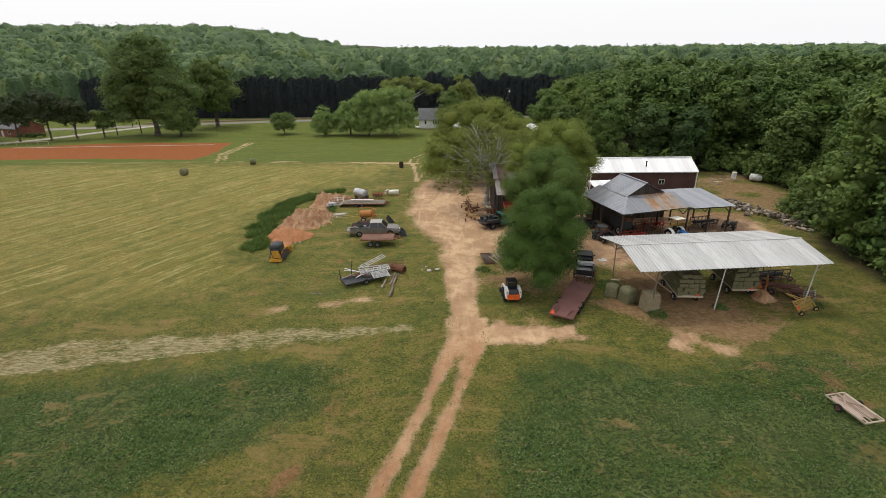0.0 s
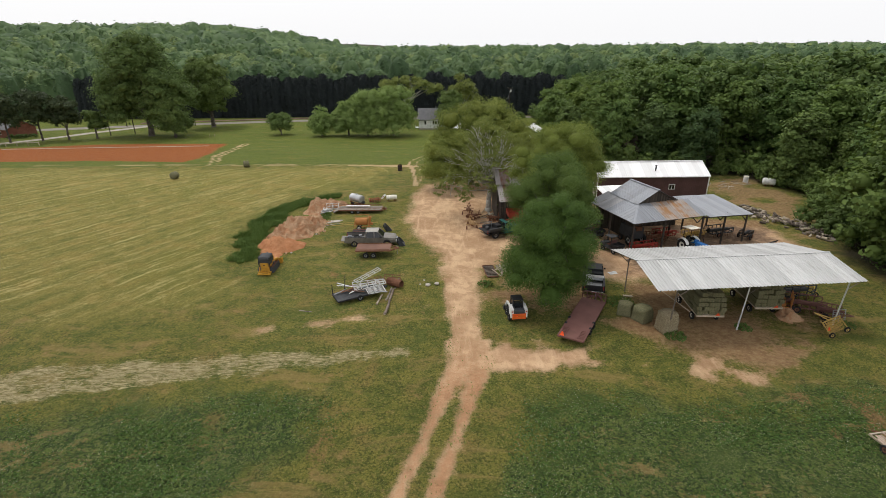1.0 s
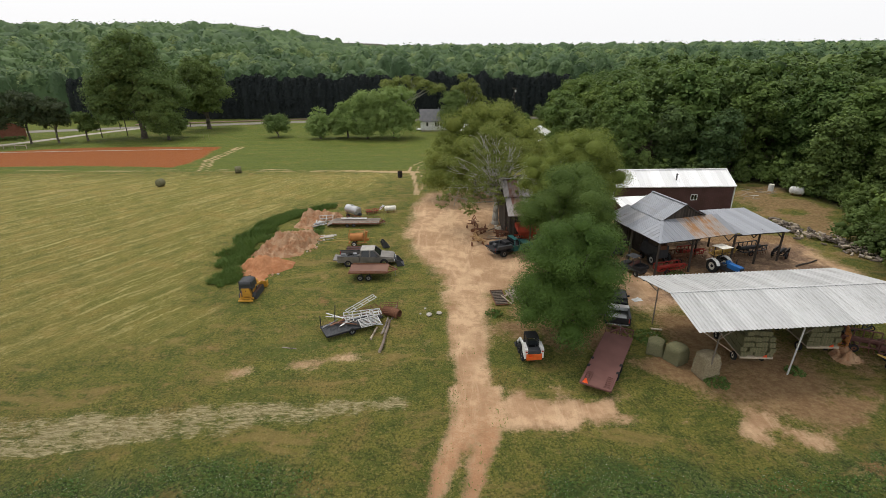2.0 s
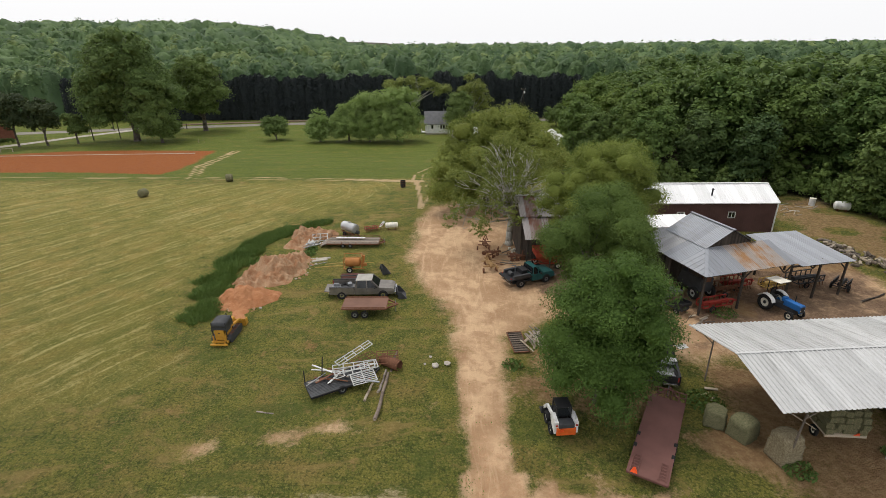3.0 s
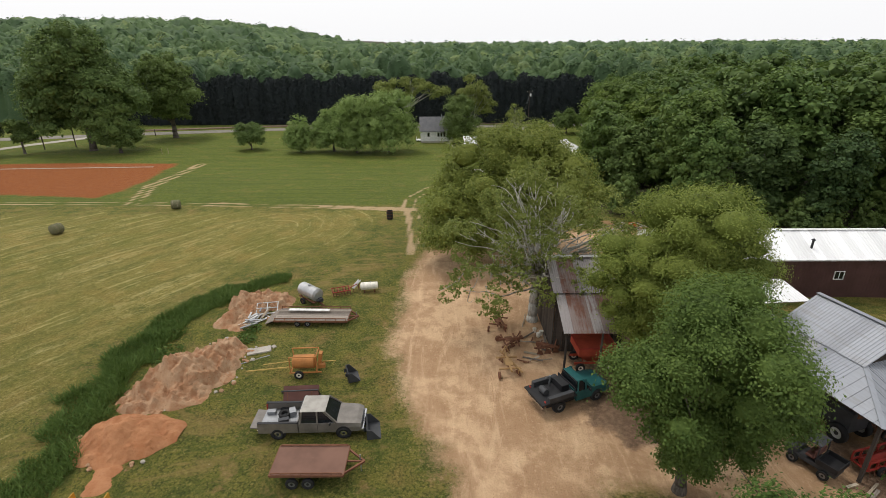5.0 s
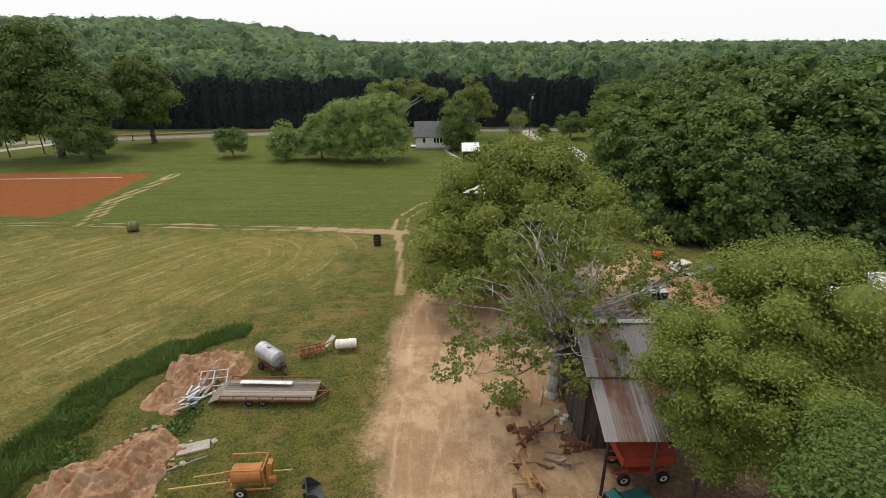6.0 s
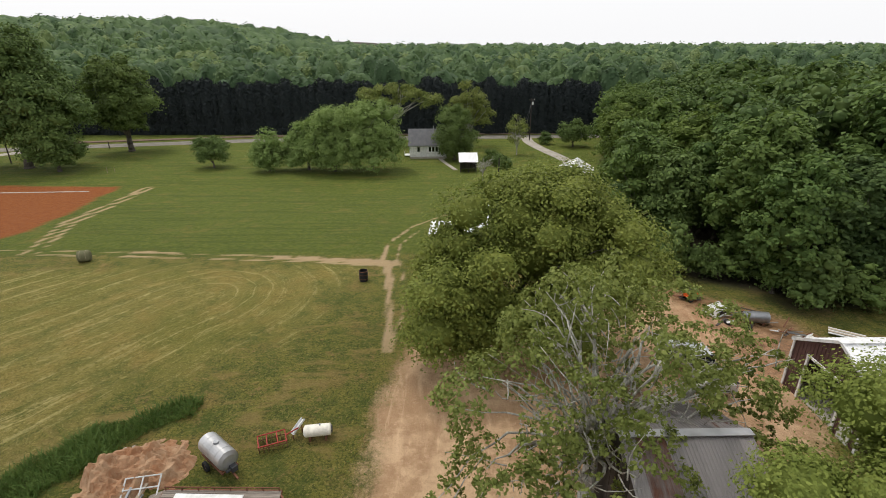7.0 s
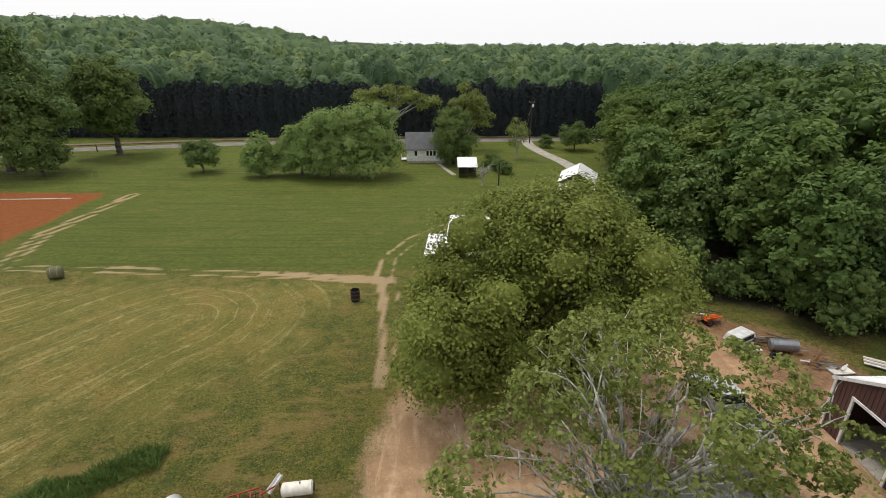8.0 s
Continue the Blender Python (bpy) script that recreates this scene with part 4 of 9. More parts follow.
def window_in(parent, x, y, z, w, h, turn=0.0, frame_mat=TRIM, panes=2, name="window"):
    f = 0.07
    win = part(name, solid((box, 0, 0, h / 2 - f / 2, w, 0.08, f), (box, 0, 0, -h / 2 + f / 2, w, 0.08, f), (box, -w / 2 + f / 2, 0, 0, f, 0.08, h - 2 * f), (box, w / 2 - f / 2, 0, 0, f, 0.08, h - 2 * f)), frame_mat, parent, "white window frame")
    win.matrix_basis = pose(x, y, z, 0, 0, turn)
    for i in range(panes):
        pw = (w - 2 * f) / panes
        part("pane", solid((box, -w / 2 + f + pw * (i + 0.5), 0.01, 0, pw - 0.03, 0.02, h - 2 * f)), GLASS_DARK, win)
    if panes > 1:
        part("mullion", solid((box, 0, -0.01, 0, 0.05, 0.06, h - 2 * f)), frame_mat, win)
    return win


def hay_shed():
    """Open pole shed with a low gable of white tin; frame: x along the front, y to the back."""
    ob = thing("hay_shed", 17.3, 39.75, 4.5, "open pole hay shed with a white corrugated tin gable roof", "shed")
    L, D, ZE, ZR, YR, ZB = 18.0, 9.5, 4.55, 5.36, 4.35, 4.3
    roof_sheets(ob, (0, 0, ZE), (1, 0, 0), (0, YR, ZR - ZE), L, 0.9, lambda k, n: ROOF_WHITE, 0.30, 0.055)
    roof_sheets(ob, (L, D, ZB), (-1, 0, 0), (0, YR - D, ZR - ZB), L, 0.9, lambda k, n: ROOF_WHITE, 0.30, 0.055)
    part("ridge_cap", solid((bar, (-0.1, YR, ZR + 0.05), (L + 0.1, YR, ZR + 0.05), 0.16, 0.03)), ROOF_WHITE, ob)
    for u in (2.0, 8.2, 17.0):
        part("post", solid((rod, (u - 0.15, 0.75, -0.2), (u, 0.55, ZE + 0.02), 0.065, 0.055, 10)), GATE_WHITE if u > 3 else WOOD_GREY, ob, "weathered pole post")
        part("brace", solid((bar, (u, 0.6, ZE - 1.0), (u + 1.35, 0.55, ZE - 0.02), 0.05, 0.05)), WOOD_GREY, ob)
    for u in (1.6, 8.2, 17.0):
        part("post", solid((rod, (u, D - 0.7, -0.2), (u, D - 0.7, ZB + 0.08), 0.06, 0.05, 10)), WOOD_GREY, ob)
    part("brace", solid((bar, (1.6, D - 0.7, ZB - 1.2), (0.4, D - 0.7, ZB), 0.07, 0.07)), WOOD_PALE, ob)
    part("brace", solid((bar, (0.3, 0.55, ZE - 0.05), (4.5, 2.2, 1.2), 0.09, 0.05)), WOOD_PALE, ob)
    for v in (0.55, YR, D - 0.7):
        z = np.interp(v, (0, YR, D), (ZE, ZR, ZB)) - 0.12
        part("beam", solid((bar, (0.15, v, z), (L - 0.15, v, z), 0.08, 0.2)), WOOD_DARK, ob)
    for u in np.linspace(0.25, L - 0.25, 9):
        part("rafter", solid((bar, (u, 0.1, ZE - 0.08), (u, YR, ZR - 0.08), 0.06, 0.14)), WOOD_DARK, ob)
        part("rafter", solid((bar, (u, D - 0.1, ZB - 0.08), (u, YR, ZR - 0.08), 0.06, 0.14)), WOOD_DARK, ob)
    return ob


def implement_shed():
    """Open shed: a raised tin gable with lower tin skirts west and south and a wing to the east."""
    ob = thing("implement_shed", 21.95, 57.85, 16.5, "open implement shed with grey and rusty tin roofs", "shed")
    E0, E1, G = 3.9, 5.05, 6.6
    grey = lambda k, n: ROOF_GREY
    # west skirt, with a hip on the south-west corner
    roof_sheets(ob, (0, 9.6, E0), (0, -1, 0), (2.85, 0, E1 - E0), 6.2, 0.8, lambda k, n: ROOF_STREAK if k < 5 else ROOF_GREY, 0.2, 0.025)
    def hip_sheet(name, pts, mat):
        bm = bmesh.new()
        top = [bm.verts.new(p) for p in pts]
        low = [bm.verts.new((p[0], p[1], p[2] - 0.015)) for p in pts]
        bm.faces.new(top)
        bm.faces.new(low[::-1])
        for i in range(len(pts)):
            j = (i + 1) % len(pts)
            bm.faces.new((top[i], low[i], low[j], top[j]))
        part(name, bm, mat, ob)
    n = 6
    for i in range(n):
        # tapering sheets either side of the hip line
        a, b = i / n, (i + 1) / n
        hip_sheet("hip_sheet", ((0, 3.4 * a, E0), (0, 3.4 * b, E0), (2.85 * b, 3.4 * b, E0 + (E1 - E0) * b), (2.85 * a, 3.4 * a, E0 + (E1 - E0) * a)), ROOF_GREY)
        hip_sheet("hip_sheet", ((2.85 * b, 0, E0), (2.85 * a, 0, E0), (2.85 * a, 3.4 * a, E0 + (E1 - E0) * a), (2.85 * b, 3.4 * b, E0 + (E1 - E0) * b)), ROOF_GREY)
        for s in (0, 1):
            z = E0 + (E1 - E0) * (a if s else a)
            if s:
                part("sheet_rib", solid((bar, (2.85 * b, 0, E0 + 0.01), (2.85 * b, 3.4 * b, E0 + (E1 - E0) * b + 0.01), 0.03, 0.03)), ROOF_GREY, ob)
            else:
                part("sheet_rib", solid((bar, (0, 3.4 * b, E0 + 0.01), (2.85 * b, 3.4 * b, E0 + (E1 - E0) * b + 0.01), 0.03, 0.03)), ROOF_GREY, ob)
    part("hip_cap", solid((bar, (0, 0, E0 + 0.03), (2.85, 3.4, E1 + 0.03), 0.28, 0.02)), ROOF_GREY, ob)
    # south skirt: the middle bays are rusty
    roof_sheets(ob, (2.85, 0, E0), (1, 0, 0), (0, 3.4, E1 - E0), 7.2, 0.8, lambda k, n: ROOF_RUST if k in (2, 3, 4, 5, 6, 7) else ROOF_GREY, 0.2, 0.025)
    # raised gable, ridge running back
    roof_sheets(ob, (2.6, 8.8, E1 - 0.02), (0, -1, 0), (2.85, 0, G - E1), 5.6, 0.8, grey, 0.2, 0.025)
    roof_sheets(ob, (8.35, 3.2, E1 - 0.02), (0, 1, 0), (-2.9, 0, G - E1), 5.6, 0.8, grey, 0.2, 0.025)
    part("ridge_cap", solid((bar, (5.45, 3.15, G + 0.02), (5.45, 8.85, G + 0.02), 0.35, 0.03)), ROOF_GREY, ob)
    n = 24
    for y in (3.5, 8.6):
        planks_wall(ob, (2.8, y), (8.1, y), lambda t: E1 - 0.1 + (G - E1) * (1 - abs(2 * t - 1)), WOOD_DARK, 0.2, 0.03, E1 - 0.25, "gable_board")
    # east wing
    roof_sheets(ob, (10.05, -0.55, E0 - 0.02), (1, 0, -0.045), (-0.0, 6.6, 0.75), 6.6, 0.9, grey, 0.225, 0.025)
    for u, v, h in ((0.25, 0.3, E0), (0.25, 9.2, E0), (0.25, 4.8, E0), (4.5, 0.3, E0), (10.0, 0.3, E0), (12.8, -0.2, E0), (16.0, -0.3, E0 - 0.3), (16.0, 5.6, E0 + 0.3), (2.9, 3.5, E1), (8.1, 3.5, E1), (2.9, 9.0, E1), (8.1, 9.0, E1), (12.0, 5.6, E0 + 0.5)):
        part("post", solid((box, u, v, h / 2 - 0.1, 0.16, 0.16, h)), WOOD_DARK, ob, "dark timber post")
    for u in (4.5, 9.2, 12.6):
        for s in (-1, 1):
            part("knee_brace", solid((bar, (u, 0.3, E0 - 0.95), (u + s * 0.95, 0.3, E0 - 0.06), 0.09, 0.09)), WOOD_DARK, ob)
    part("knee_brace", solid((bar, (16.0, -0.3, E0 - 1.2), (15.1, -0.3, E0 - 0.4), 0.09, 0.09)), WOOD_DARK, ob)
    part("beam", solid((bar, (0.2, 0.3, E0 - 0.1), (9.3, 0.3, E0 - 0.1), 0.1, 0.2)), WOOD_DARK, ob)
    part("beam", solid((bar, (9.3, -0.2, E0 - 0.12), (16.1, -0.3, E0 - 0.42), 0.1, 0.18)), WOOD_DARK, ob)
    part("beam", solid((bar, (0.25, 0.3, E0 - 0.1), (0.25, 9.3, E0 - 0.1), 0.1, 0.2)), WOOD_DARK, ob)
    part("beam", solid((bar, (2.9, 3.5, E1 - 0.15), (8.1, 3.5, E1 - 0.15), 0.1, 0.2)), WOOD_DARK, ob)
    # boarded back wall and a crib wall half-way in
    planks_wall(ob, (1.0, 9.3), (12.5, 7.4), lambda t: 3.8, WOOD_DARK, 0.3, 0.03, 0.0)
    planks_wall(ob, (2.9, 3.6), (2.9, 9.0), lambda t: 3.6, WOOD_DARK, 0.3, 0.03, 0.0, "crib_board")
    return ob


def maroon_barn():
    ob = thing("metal_barn", 24.15, 79.6, 0.0, "maroon ribbed metal barn with a white roof and trim", "barn")
    L, D, E, YR, R, EB = 17.2, 6.7, 4.05, 3.2, 5.65, 3.7
    def top(y):
        return float(np.interp(y, (0, YR, D), (E, R, EB)))
    part("wall", solid((box, L / 2, 0.05, E / 2, L, 0.1, E)), SIDING, ob)
    part("wall", solid((box, L / 2, D - 0.05, EB / 2, L, 0.1, EB)), SIDING, ob)
    b = bmesh.new()
    prism(b, ((0.1, 0), (D - 0.1, 0), (D - 0.1, EB), (YR, R - 0.06), (0.1, E)), L - 0.1, L, "x")
    part("wall", b, SIDING, ob)
    # west end with the big doorway
    d0, d1, dh = 1.9, 5.2, 3.3
    b = bmesh.new()
    prism(b, ((0.1, 0), (d0, 0), (d0, dh), (d1, dh), (d1, 0), (D - 0.1, 0), (D - 0.1, EB), (YR, R - 0.06), (0.1, E)), 0, 0.1, "x")
    part("wall", b, SIDING, ob)
    for i in range(int(L / 0.3)):
        part("siding_rib", solid((box, 0.2 + i * 0.3, -0.012, E / 2, 0.05, 0.025, E - 0.05)), SIDING, ob)
    for i in range(int(D / 0.3)):
        y = 0.2 + i * 0.3
        low = dh if d0 - 0.05 < y < d1 + 0.05 else 0.0
        part("siding_rib", solid((box, -0.012, y, (top(y) - 0.08 + low) / 2, 0.025, 0.05, top(y) - 0.08 - low)), SIDING, ob)
    roof_sheets(ob, (0, -0.25, E - 0.08), (1, 0, 0), (0, YR + 0.25, R - E + 0.1), L, 0.9, lambda k, n: ROOF_BARN, 0.3, 0.02)
    roof_sheets(ob, (L, D + 0.25, EB - 0.08), (-1, 0, 0), (0, YR - D - 0.25, R - EB + 0.1), L, 0.9, lambda k, n: ROOF_BARN, 0.3, 0.02)
    part("ridge_cap", solid((bar, (-0.15, YR, R + 0.06), (L + 0.15, YR, R + 0.06), 0.4, 0.03)), TRIM, ob)
    for x, y, h in ((0, 0, E), (L, 0, E), (0, D, EB), (L, D, EB)):
        part("corner_trim", solid((box, x, y, h / 2, 0.16, 0.16, h)), TRIM, ob, "white corner trim")
    for x in (-0.06, L + 0.06):
        for y, h in ((-0.25, E), (D + 0.25, EB)):
            part("rake_trim", solid((bar, (x, y, h - 0.1), (x, YR, R + 0.02), 0.08, 0.2)), TRIM, ob)
    part("gutter", solid((bar, (0, -0.28, E - 0.08), (L, -0.28, E - 0.08), 0.12, 0.12)), TRIM, ob)
    for y in (d0, d1):
        part("door_trim", solid((box, -0.03, y, dh / 2, 0.12, 0.16, dh)), TRIM, ob)
    part("door_trim", solid((box, -0.03, (d0 + d1) / 2, dh + 0.05, 0.12, d1 - d0 + 0.2, 0.16)), TRIM, ob)
    wd = part("side_door", solid((box, -0.03, 1.0, 1.05, 0.06, 0.9, 2.1)), WHITE, ob, "white entry door")
    part("pane", solid((box, -0.07, 1.0, 1.55, 0.02, 0.45, 0.55)), GLASS_DARK, wd)
    part("knob", solid((rod, (-0.06, 1.35, 1.0), (-0.14, 1.35, 1.0), 0.035)), STEEL, wd)
    for x in (5.1, 11.6):
        window_in(ob, x, -0.03, 2.35, 0.95, 0.85)
    chim = part("stove_pipe", solid((rod, (9.2, 1.1, E + 0.3), (9.2, 1.1, E + 1.35), 0.10, 0.10, 12)), BLACK, ob, "black stove pipe")
    part("rain_cap", solid((rod, (9.2, 1.1, E + 1.38), (9.2, 1.1, E + 1.52), 0.2, 0.04, 12)), BLACK, chim)
    part("floor_slab", solid((box, L / 2, D / 2, 0.01, L - 0.2, D - 0.2, 0.08)), CONCRETE, ob)
    return ob


def lean_to():
    ob = thing("lean_to", 22.9, 72.4, 6.0, "small open lean-to with a white sheet roof", "lean-to")
    roof_sheets(ob, (0, 0, 3.25), (1, 0, 0), (0, 3.4, 0.35), 5.6, 0.93, lambda k, n: ROOF_BARN, 0.3, 0.02)
    for x in (0.2, 2.8, 5.4):
        for y in (0.2, 3.2):
            part("post", solid((box, x, y, 1.65, 0.12, 0.12, 3.2 + y * 0.1)), WOOD_GREY, ob)
    for y in (0.2, 3.2):
        part("beam", solid((bar, (0, y, 3.14 + y * 0.1), (5.6, y, 3.14 + y * 0.1), 0.1, 0.16)), WOOD_GREY, ob)
    return ob


def old_shed():
    """Old boarded shed under the trees: a rusty lower roof in front, a grey upper roof behind it."""
    ob = thing("old_shed", 7.6, 67.3, 0.5, "old boarded shed with rusted tin roofs, open in front", "shed")
    W = 5.6
    roof_sheets(ob, (0, 0, 3.82), (1, 0, 0), (0, 3.5, 1.36), W, 0.66, lambda k, n: ROOF_OLDRUST if k % 3 else ROOF_OLD, 0.16, 0.022)
    roof_sheets(ob, (-0.15, 3.3, 5.25), (1, 0, 0), (0, 3.5, 1.40), W + 0.3, 0.66, lambda k, n: ROOF_OLDRUST if k in (1, 2) else ROOF_OLD, 0.16, 0.022)
    roof_sheets(ob, (W + 0.15, 10.4, 5.3), (-1, 0, 0), (0, -3.5, 1.35), W + 0.3, 0.66, lambda k, n: ROOF_OLD, 0.16, 0.022)
    part("ridge_cap", solid((bar, (-0.2, 6.75, 6.70), (W + 0.2, 6.75, 6.70), 0.42, 0.04), (bar, (-0.2, 7.02, 6.60), (W + 0.2, 7.02, 6.60), 0.2, 0.03)), ALU, ob, "pale metal ridge cap")
    for x in (0.3, 2.8, 5.3):
        part("post", solid((rod, (x, 0.25, -0.2), (x, 0.25, 3.85), 0.09, 0.08)), WOOD_DARK, ob)
    part("beam", solid((bar, (0.1, 0.25, 3.76), (W - 0.1, 0.25, 3.76), 0.1, 0.16)), WOOD_DARK, ob)
    planks_wall(ob, (0.1, 3.45), (W - 0.1, 3.45), lambda t: 5.15, WOOD_DARK, 0.25)
    for x in (0.1, W - 0.1):
        planks_wall(ob, (x, 3.55), (x, 10.2), lambda t: 5.2 + 1.25 * (1 - abs(2 * t - 1)), WOOD_DARK, 0.25)
    planks_wall(ob, (0.1, 10.2), (W - 0.1, 10.2), lambda t: 5.25, WOOD_DARK, 0.25)
    return ob


hay_shed()
implement_shed()
maroon_barn()
lean_to()
old_shed()


# ---- far buildings ----
def cottage():
    ob = thing("cottage", -8.0, 184.5, 2.0, "small white weatherboard house with a grey shingle roof", "house")
    L, D, E, R = 9.6, 7.5, 3.6, 7.0
    def gable(name, x0, x1, mat):
        b = bmesh.new()
        prism(b, ((0.0, 0.5), (D, 0.5), (D, E), (D / 2, R - 0.1), (0.0, E)), x0, x1, "x")
        return part(name, b, mat, ob)
    gable("wall", 0, 0.15, TRIM), gable("wall", L - 0.15, L, TRIM)
    for y in (0.075, D - 0.075):
        part("wall", solid((box, L / 2, y, (E + 0.5) / 2, L - 0.3, 0.15, E - 0.5)), TRIM, ob)
    for i in range(12):
        part("weatherboard", solid((box, L / 2, -0.015, 0.6 + i * 0.25, L, 0.03, 0.2)), TRIM, ob)
    part("foundation", solid((box, L / 2, D / 2, 0.2, L - 0.1, D - 0.1, 0.7)), CONCRETE, ob, "grey block foundation")
    for s, y in ((1, -0.35), (-1, D + 0.35)):
        bm = bmesh.new()
        a, b2 = Vector((-0.3, y, E - 0.25)), Vector((L + 0.3, y, E - 0.25))
        c, d = Vector((L + 0.3, D / 2, R)), Vector((-0.3, D / 2, R))
        up = [bm.verts.new(p) for p in (a, b2, c, d)]
        lo = [bm.verts.new(p - Vector((0, 0, 0.16))) for p in (a, b2, c, d)]
        bm.faces.new(up), bm.faces.new(lo[::-1])
        for i in range(4):
            bm.faces.new((up[i], lo[i], lo[(i + 1) % 4], up[(i + 1) % 4]))
        part("roof", bm, SHINGLE, ob, "grey shingle roof")
    for x, w in ((2.3, 0.8), (5.2, 0.75), (6.05, 0.75), (6.9, 0.75)):
        window_in(ob, x, -0.05, 2.4, w, 1.35, 0, TRIM, 1)
    dr = part("door", solid((box, 8.2, -0.05, 1.55, 0.9, 0.08, 2.1)), TRIM, ob)
    part("pane", solid((box, 8.2, -0.1, 2.1, 0.5, 0.02, 0.7)), GLASS_DARK, dr)
    part("step", solid((box, 8.2, -0.6, 0.25, 1.6, 1.0, 0.5)), CONCRETE, ob)
    part("flue_pipe", solid((rod, (6.2, D / 2, R - 0.2), (6.2, D / 2, R + 0.7), 0.12, 0.12, 10)), STEEL, ob)
    part("side_porch", solid((box, -0.75, 3.5, 0.35, 1.4, 2.5, 0.12), (box, -1.35, 2.4, 0.7, 0.08, 0.08, 1.0), (box, -1.35, 4.6, 0.7, 0.08, 0.08, 1.0)), TRIM, ob)
    return ob


def small_shed(name, x, y, w, d, h, rise, turn, label, roof=ROOF_BARN, wall=WOOD_DARK, z=None, over=0.35):
    """Shed with a single-pitch tin roof that falls to the front."""
    ob = thing(name, x, y, turn, label, "shed", z=z)
    roof_sheets(ob, (-over, -over, h), (1, 0, 0), (0, d + 2 * over, rise), w + 2 * over, 0.9, lambda k, n: roof, 0.3, 0.02)
    planks_wall(ob, (0, d), (w, d), lambda t: h + rise - 0.15, wall, 0.3)
    planks_wall(ob, (0, 0.1), (0, d), lambda t: h + rise * t - 0.08, wall, 0.3)
    planks_wall(ob, (w, 0.1), (w, d), lambda t: h + rise * t - 0.08, wall, 0.3)
    for u in (0.05, w / 2, w - 0.05):
        part("post", solid((box, u, 0.05, h / 2, 0.12, 0.12, h)), WOOD_DARK, ob)
    return ob


def gable_shed(name, x, y, w, d, h, rise, turn, label, roof=ROOF_BARN, wall=WOOD_DARK, porch=0.0):
    """Shed with a gable roof, gable end to the front, and an optional porch roof."""
    ob = thing(name, x, y, turn, label, "barn")
    roof_sheets(ob, (-0.4, d + 0.3, h - 0.1), (0, -1, 0), (w / 2 + 0.4, 0, rise + 0.1), d + 0.6, 0.9, lambda k, n: roof, 0.3, 0.02)
    roof_sheets(ob, (w + 0.4, -0.3, h - 0.1), (0, 1, 0), (-w / 2 - 0.4, 0, rise + 0.1), d + 0.6, 0.9, lambda k, n: roof, 0.3, 0.02)
    for y2 in (0, d):
        planks_wall(ob, (0, y2), (w, y2), lambda t: h + rise * (1 - abs(2 * t - 1)) - 0.05, wall, 0.3)
    for x2 in (0, w):
        planks_wall(ob, (x2, 0), (x2, d), lambda t: h, wall, 0.3)
    if porch:
        roof_sheets(ob, (-0.2, -porch, h - 0.9), (1, 0, 0), (0, porch, 0.55), w + 0.4, 0.9, lambda k, n: roof, 0.3, 0.02)
        for u in (0.1, w - 0.1):
            part("post", solid((box, u, -porch + 0.15, (h - 0.9) / 2, 0.12, 0.12, h - 0.9)), WOOD_DARK, ob)
    return ob


cottage()
small_shed("garden_shed", 4.3, 167.5, 3.6, 3.6, 2.4, 1.3, 0, "small dark shed with a white tin roof", ROOF_BARN)
small_shed("machine_shed", -1.6, 111.6, 5.0, 4.2, 2.4, 0.8, -6, "low open shed with a white tin roof", ROOF_BARN)
small_shed("store_shed", 0.9, 116.4, 4.4, 6.0, 2.6, 1.0, -6, "taller shed with a white tin roof", ROOF_BARN)
gable_shed("far_barn", 22.4, 152.0, 6.2, 9.0, 2.7, 1.8, -18, "dark boarded barn with a white tin gable roof", ROOF_BARN, WOOD_DARK, 2.4)


# ---- trees ----
# the sparse old pecan with grey limbs by the old shed
PECAN = ((-3.6, -1.0, 7.6, 4.0, 3.8, 3.4), (4.4, 1.2, 8.2, 3.6, 3.6, 3.0), (-4.8, -2.8, 4.6, 4.2, 3.4, 2.2), (0.6, 4.4, 9.4, 4.6, 3.6, 3.0), (7.2, 0.4, 5.2, 3.0, 2.6, 1.6), (0.2, -3.4, 5.8, 3.8, 2.6, 2.4), (0.0, 0.2, 10.8, 4.6, 4.4, 3.2), (9.6, 3.0, 6.4, 3.0, 2.6, 1.7))
tree("pecan_tree", 6.95, 75.7, PECAN, 26000, 0.110, LEAF_GREY, 0.42, 4.5, 70, 11, "tall sparse pecan with bare grey limbs showing", BARK_GREY, 3, (0.2, 0.4), "", 0.24, -0.8, 16, (0.16, 0.34), 6, 0.0, 0.15, 0.8, 12)
tree("maple_tree", 5.2, 92.0, ((1.2, 0, 8.2, 7.0, 6.6, 5.4), (-4.2, -2.8, 5.6, 4.2, 4.2, 3.6), (6.0, -1.0, 8.0, 5.4, 5.0, 4.4), (2.2, 0.6, 11.4, 4.8, 4.6, 3.2), (-4.6, 0.5, 7.6, 3.0, 3.0, 2.8), (-4.2, -3.6, 3.6, 3.6, 3.2, 2.2), (1.5, -4.4, 4.4, 4.2, 3.0, 2.4)), 56000, 0.130, LEAF_GOLD, 0.45, 4.0, 14, 12, "broad dense maple beside the yard", BARK, 2, (0, 0), "", 0.31, -0.6, 22)
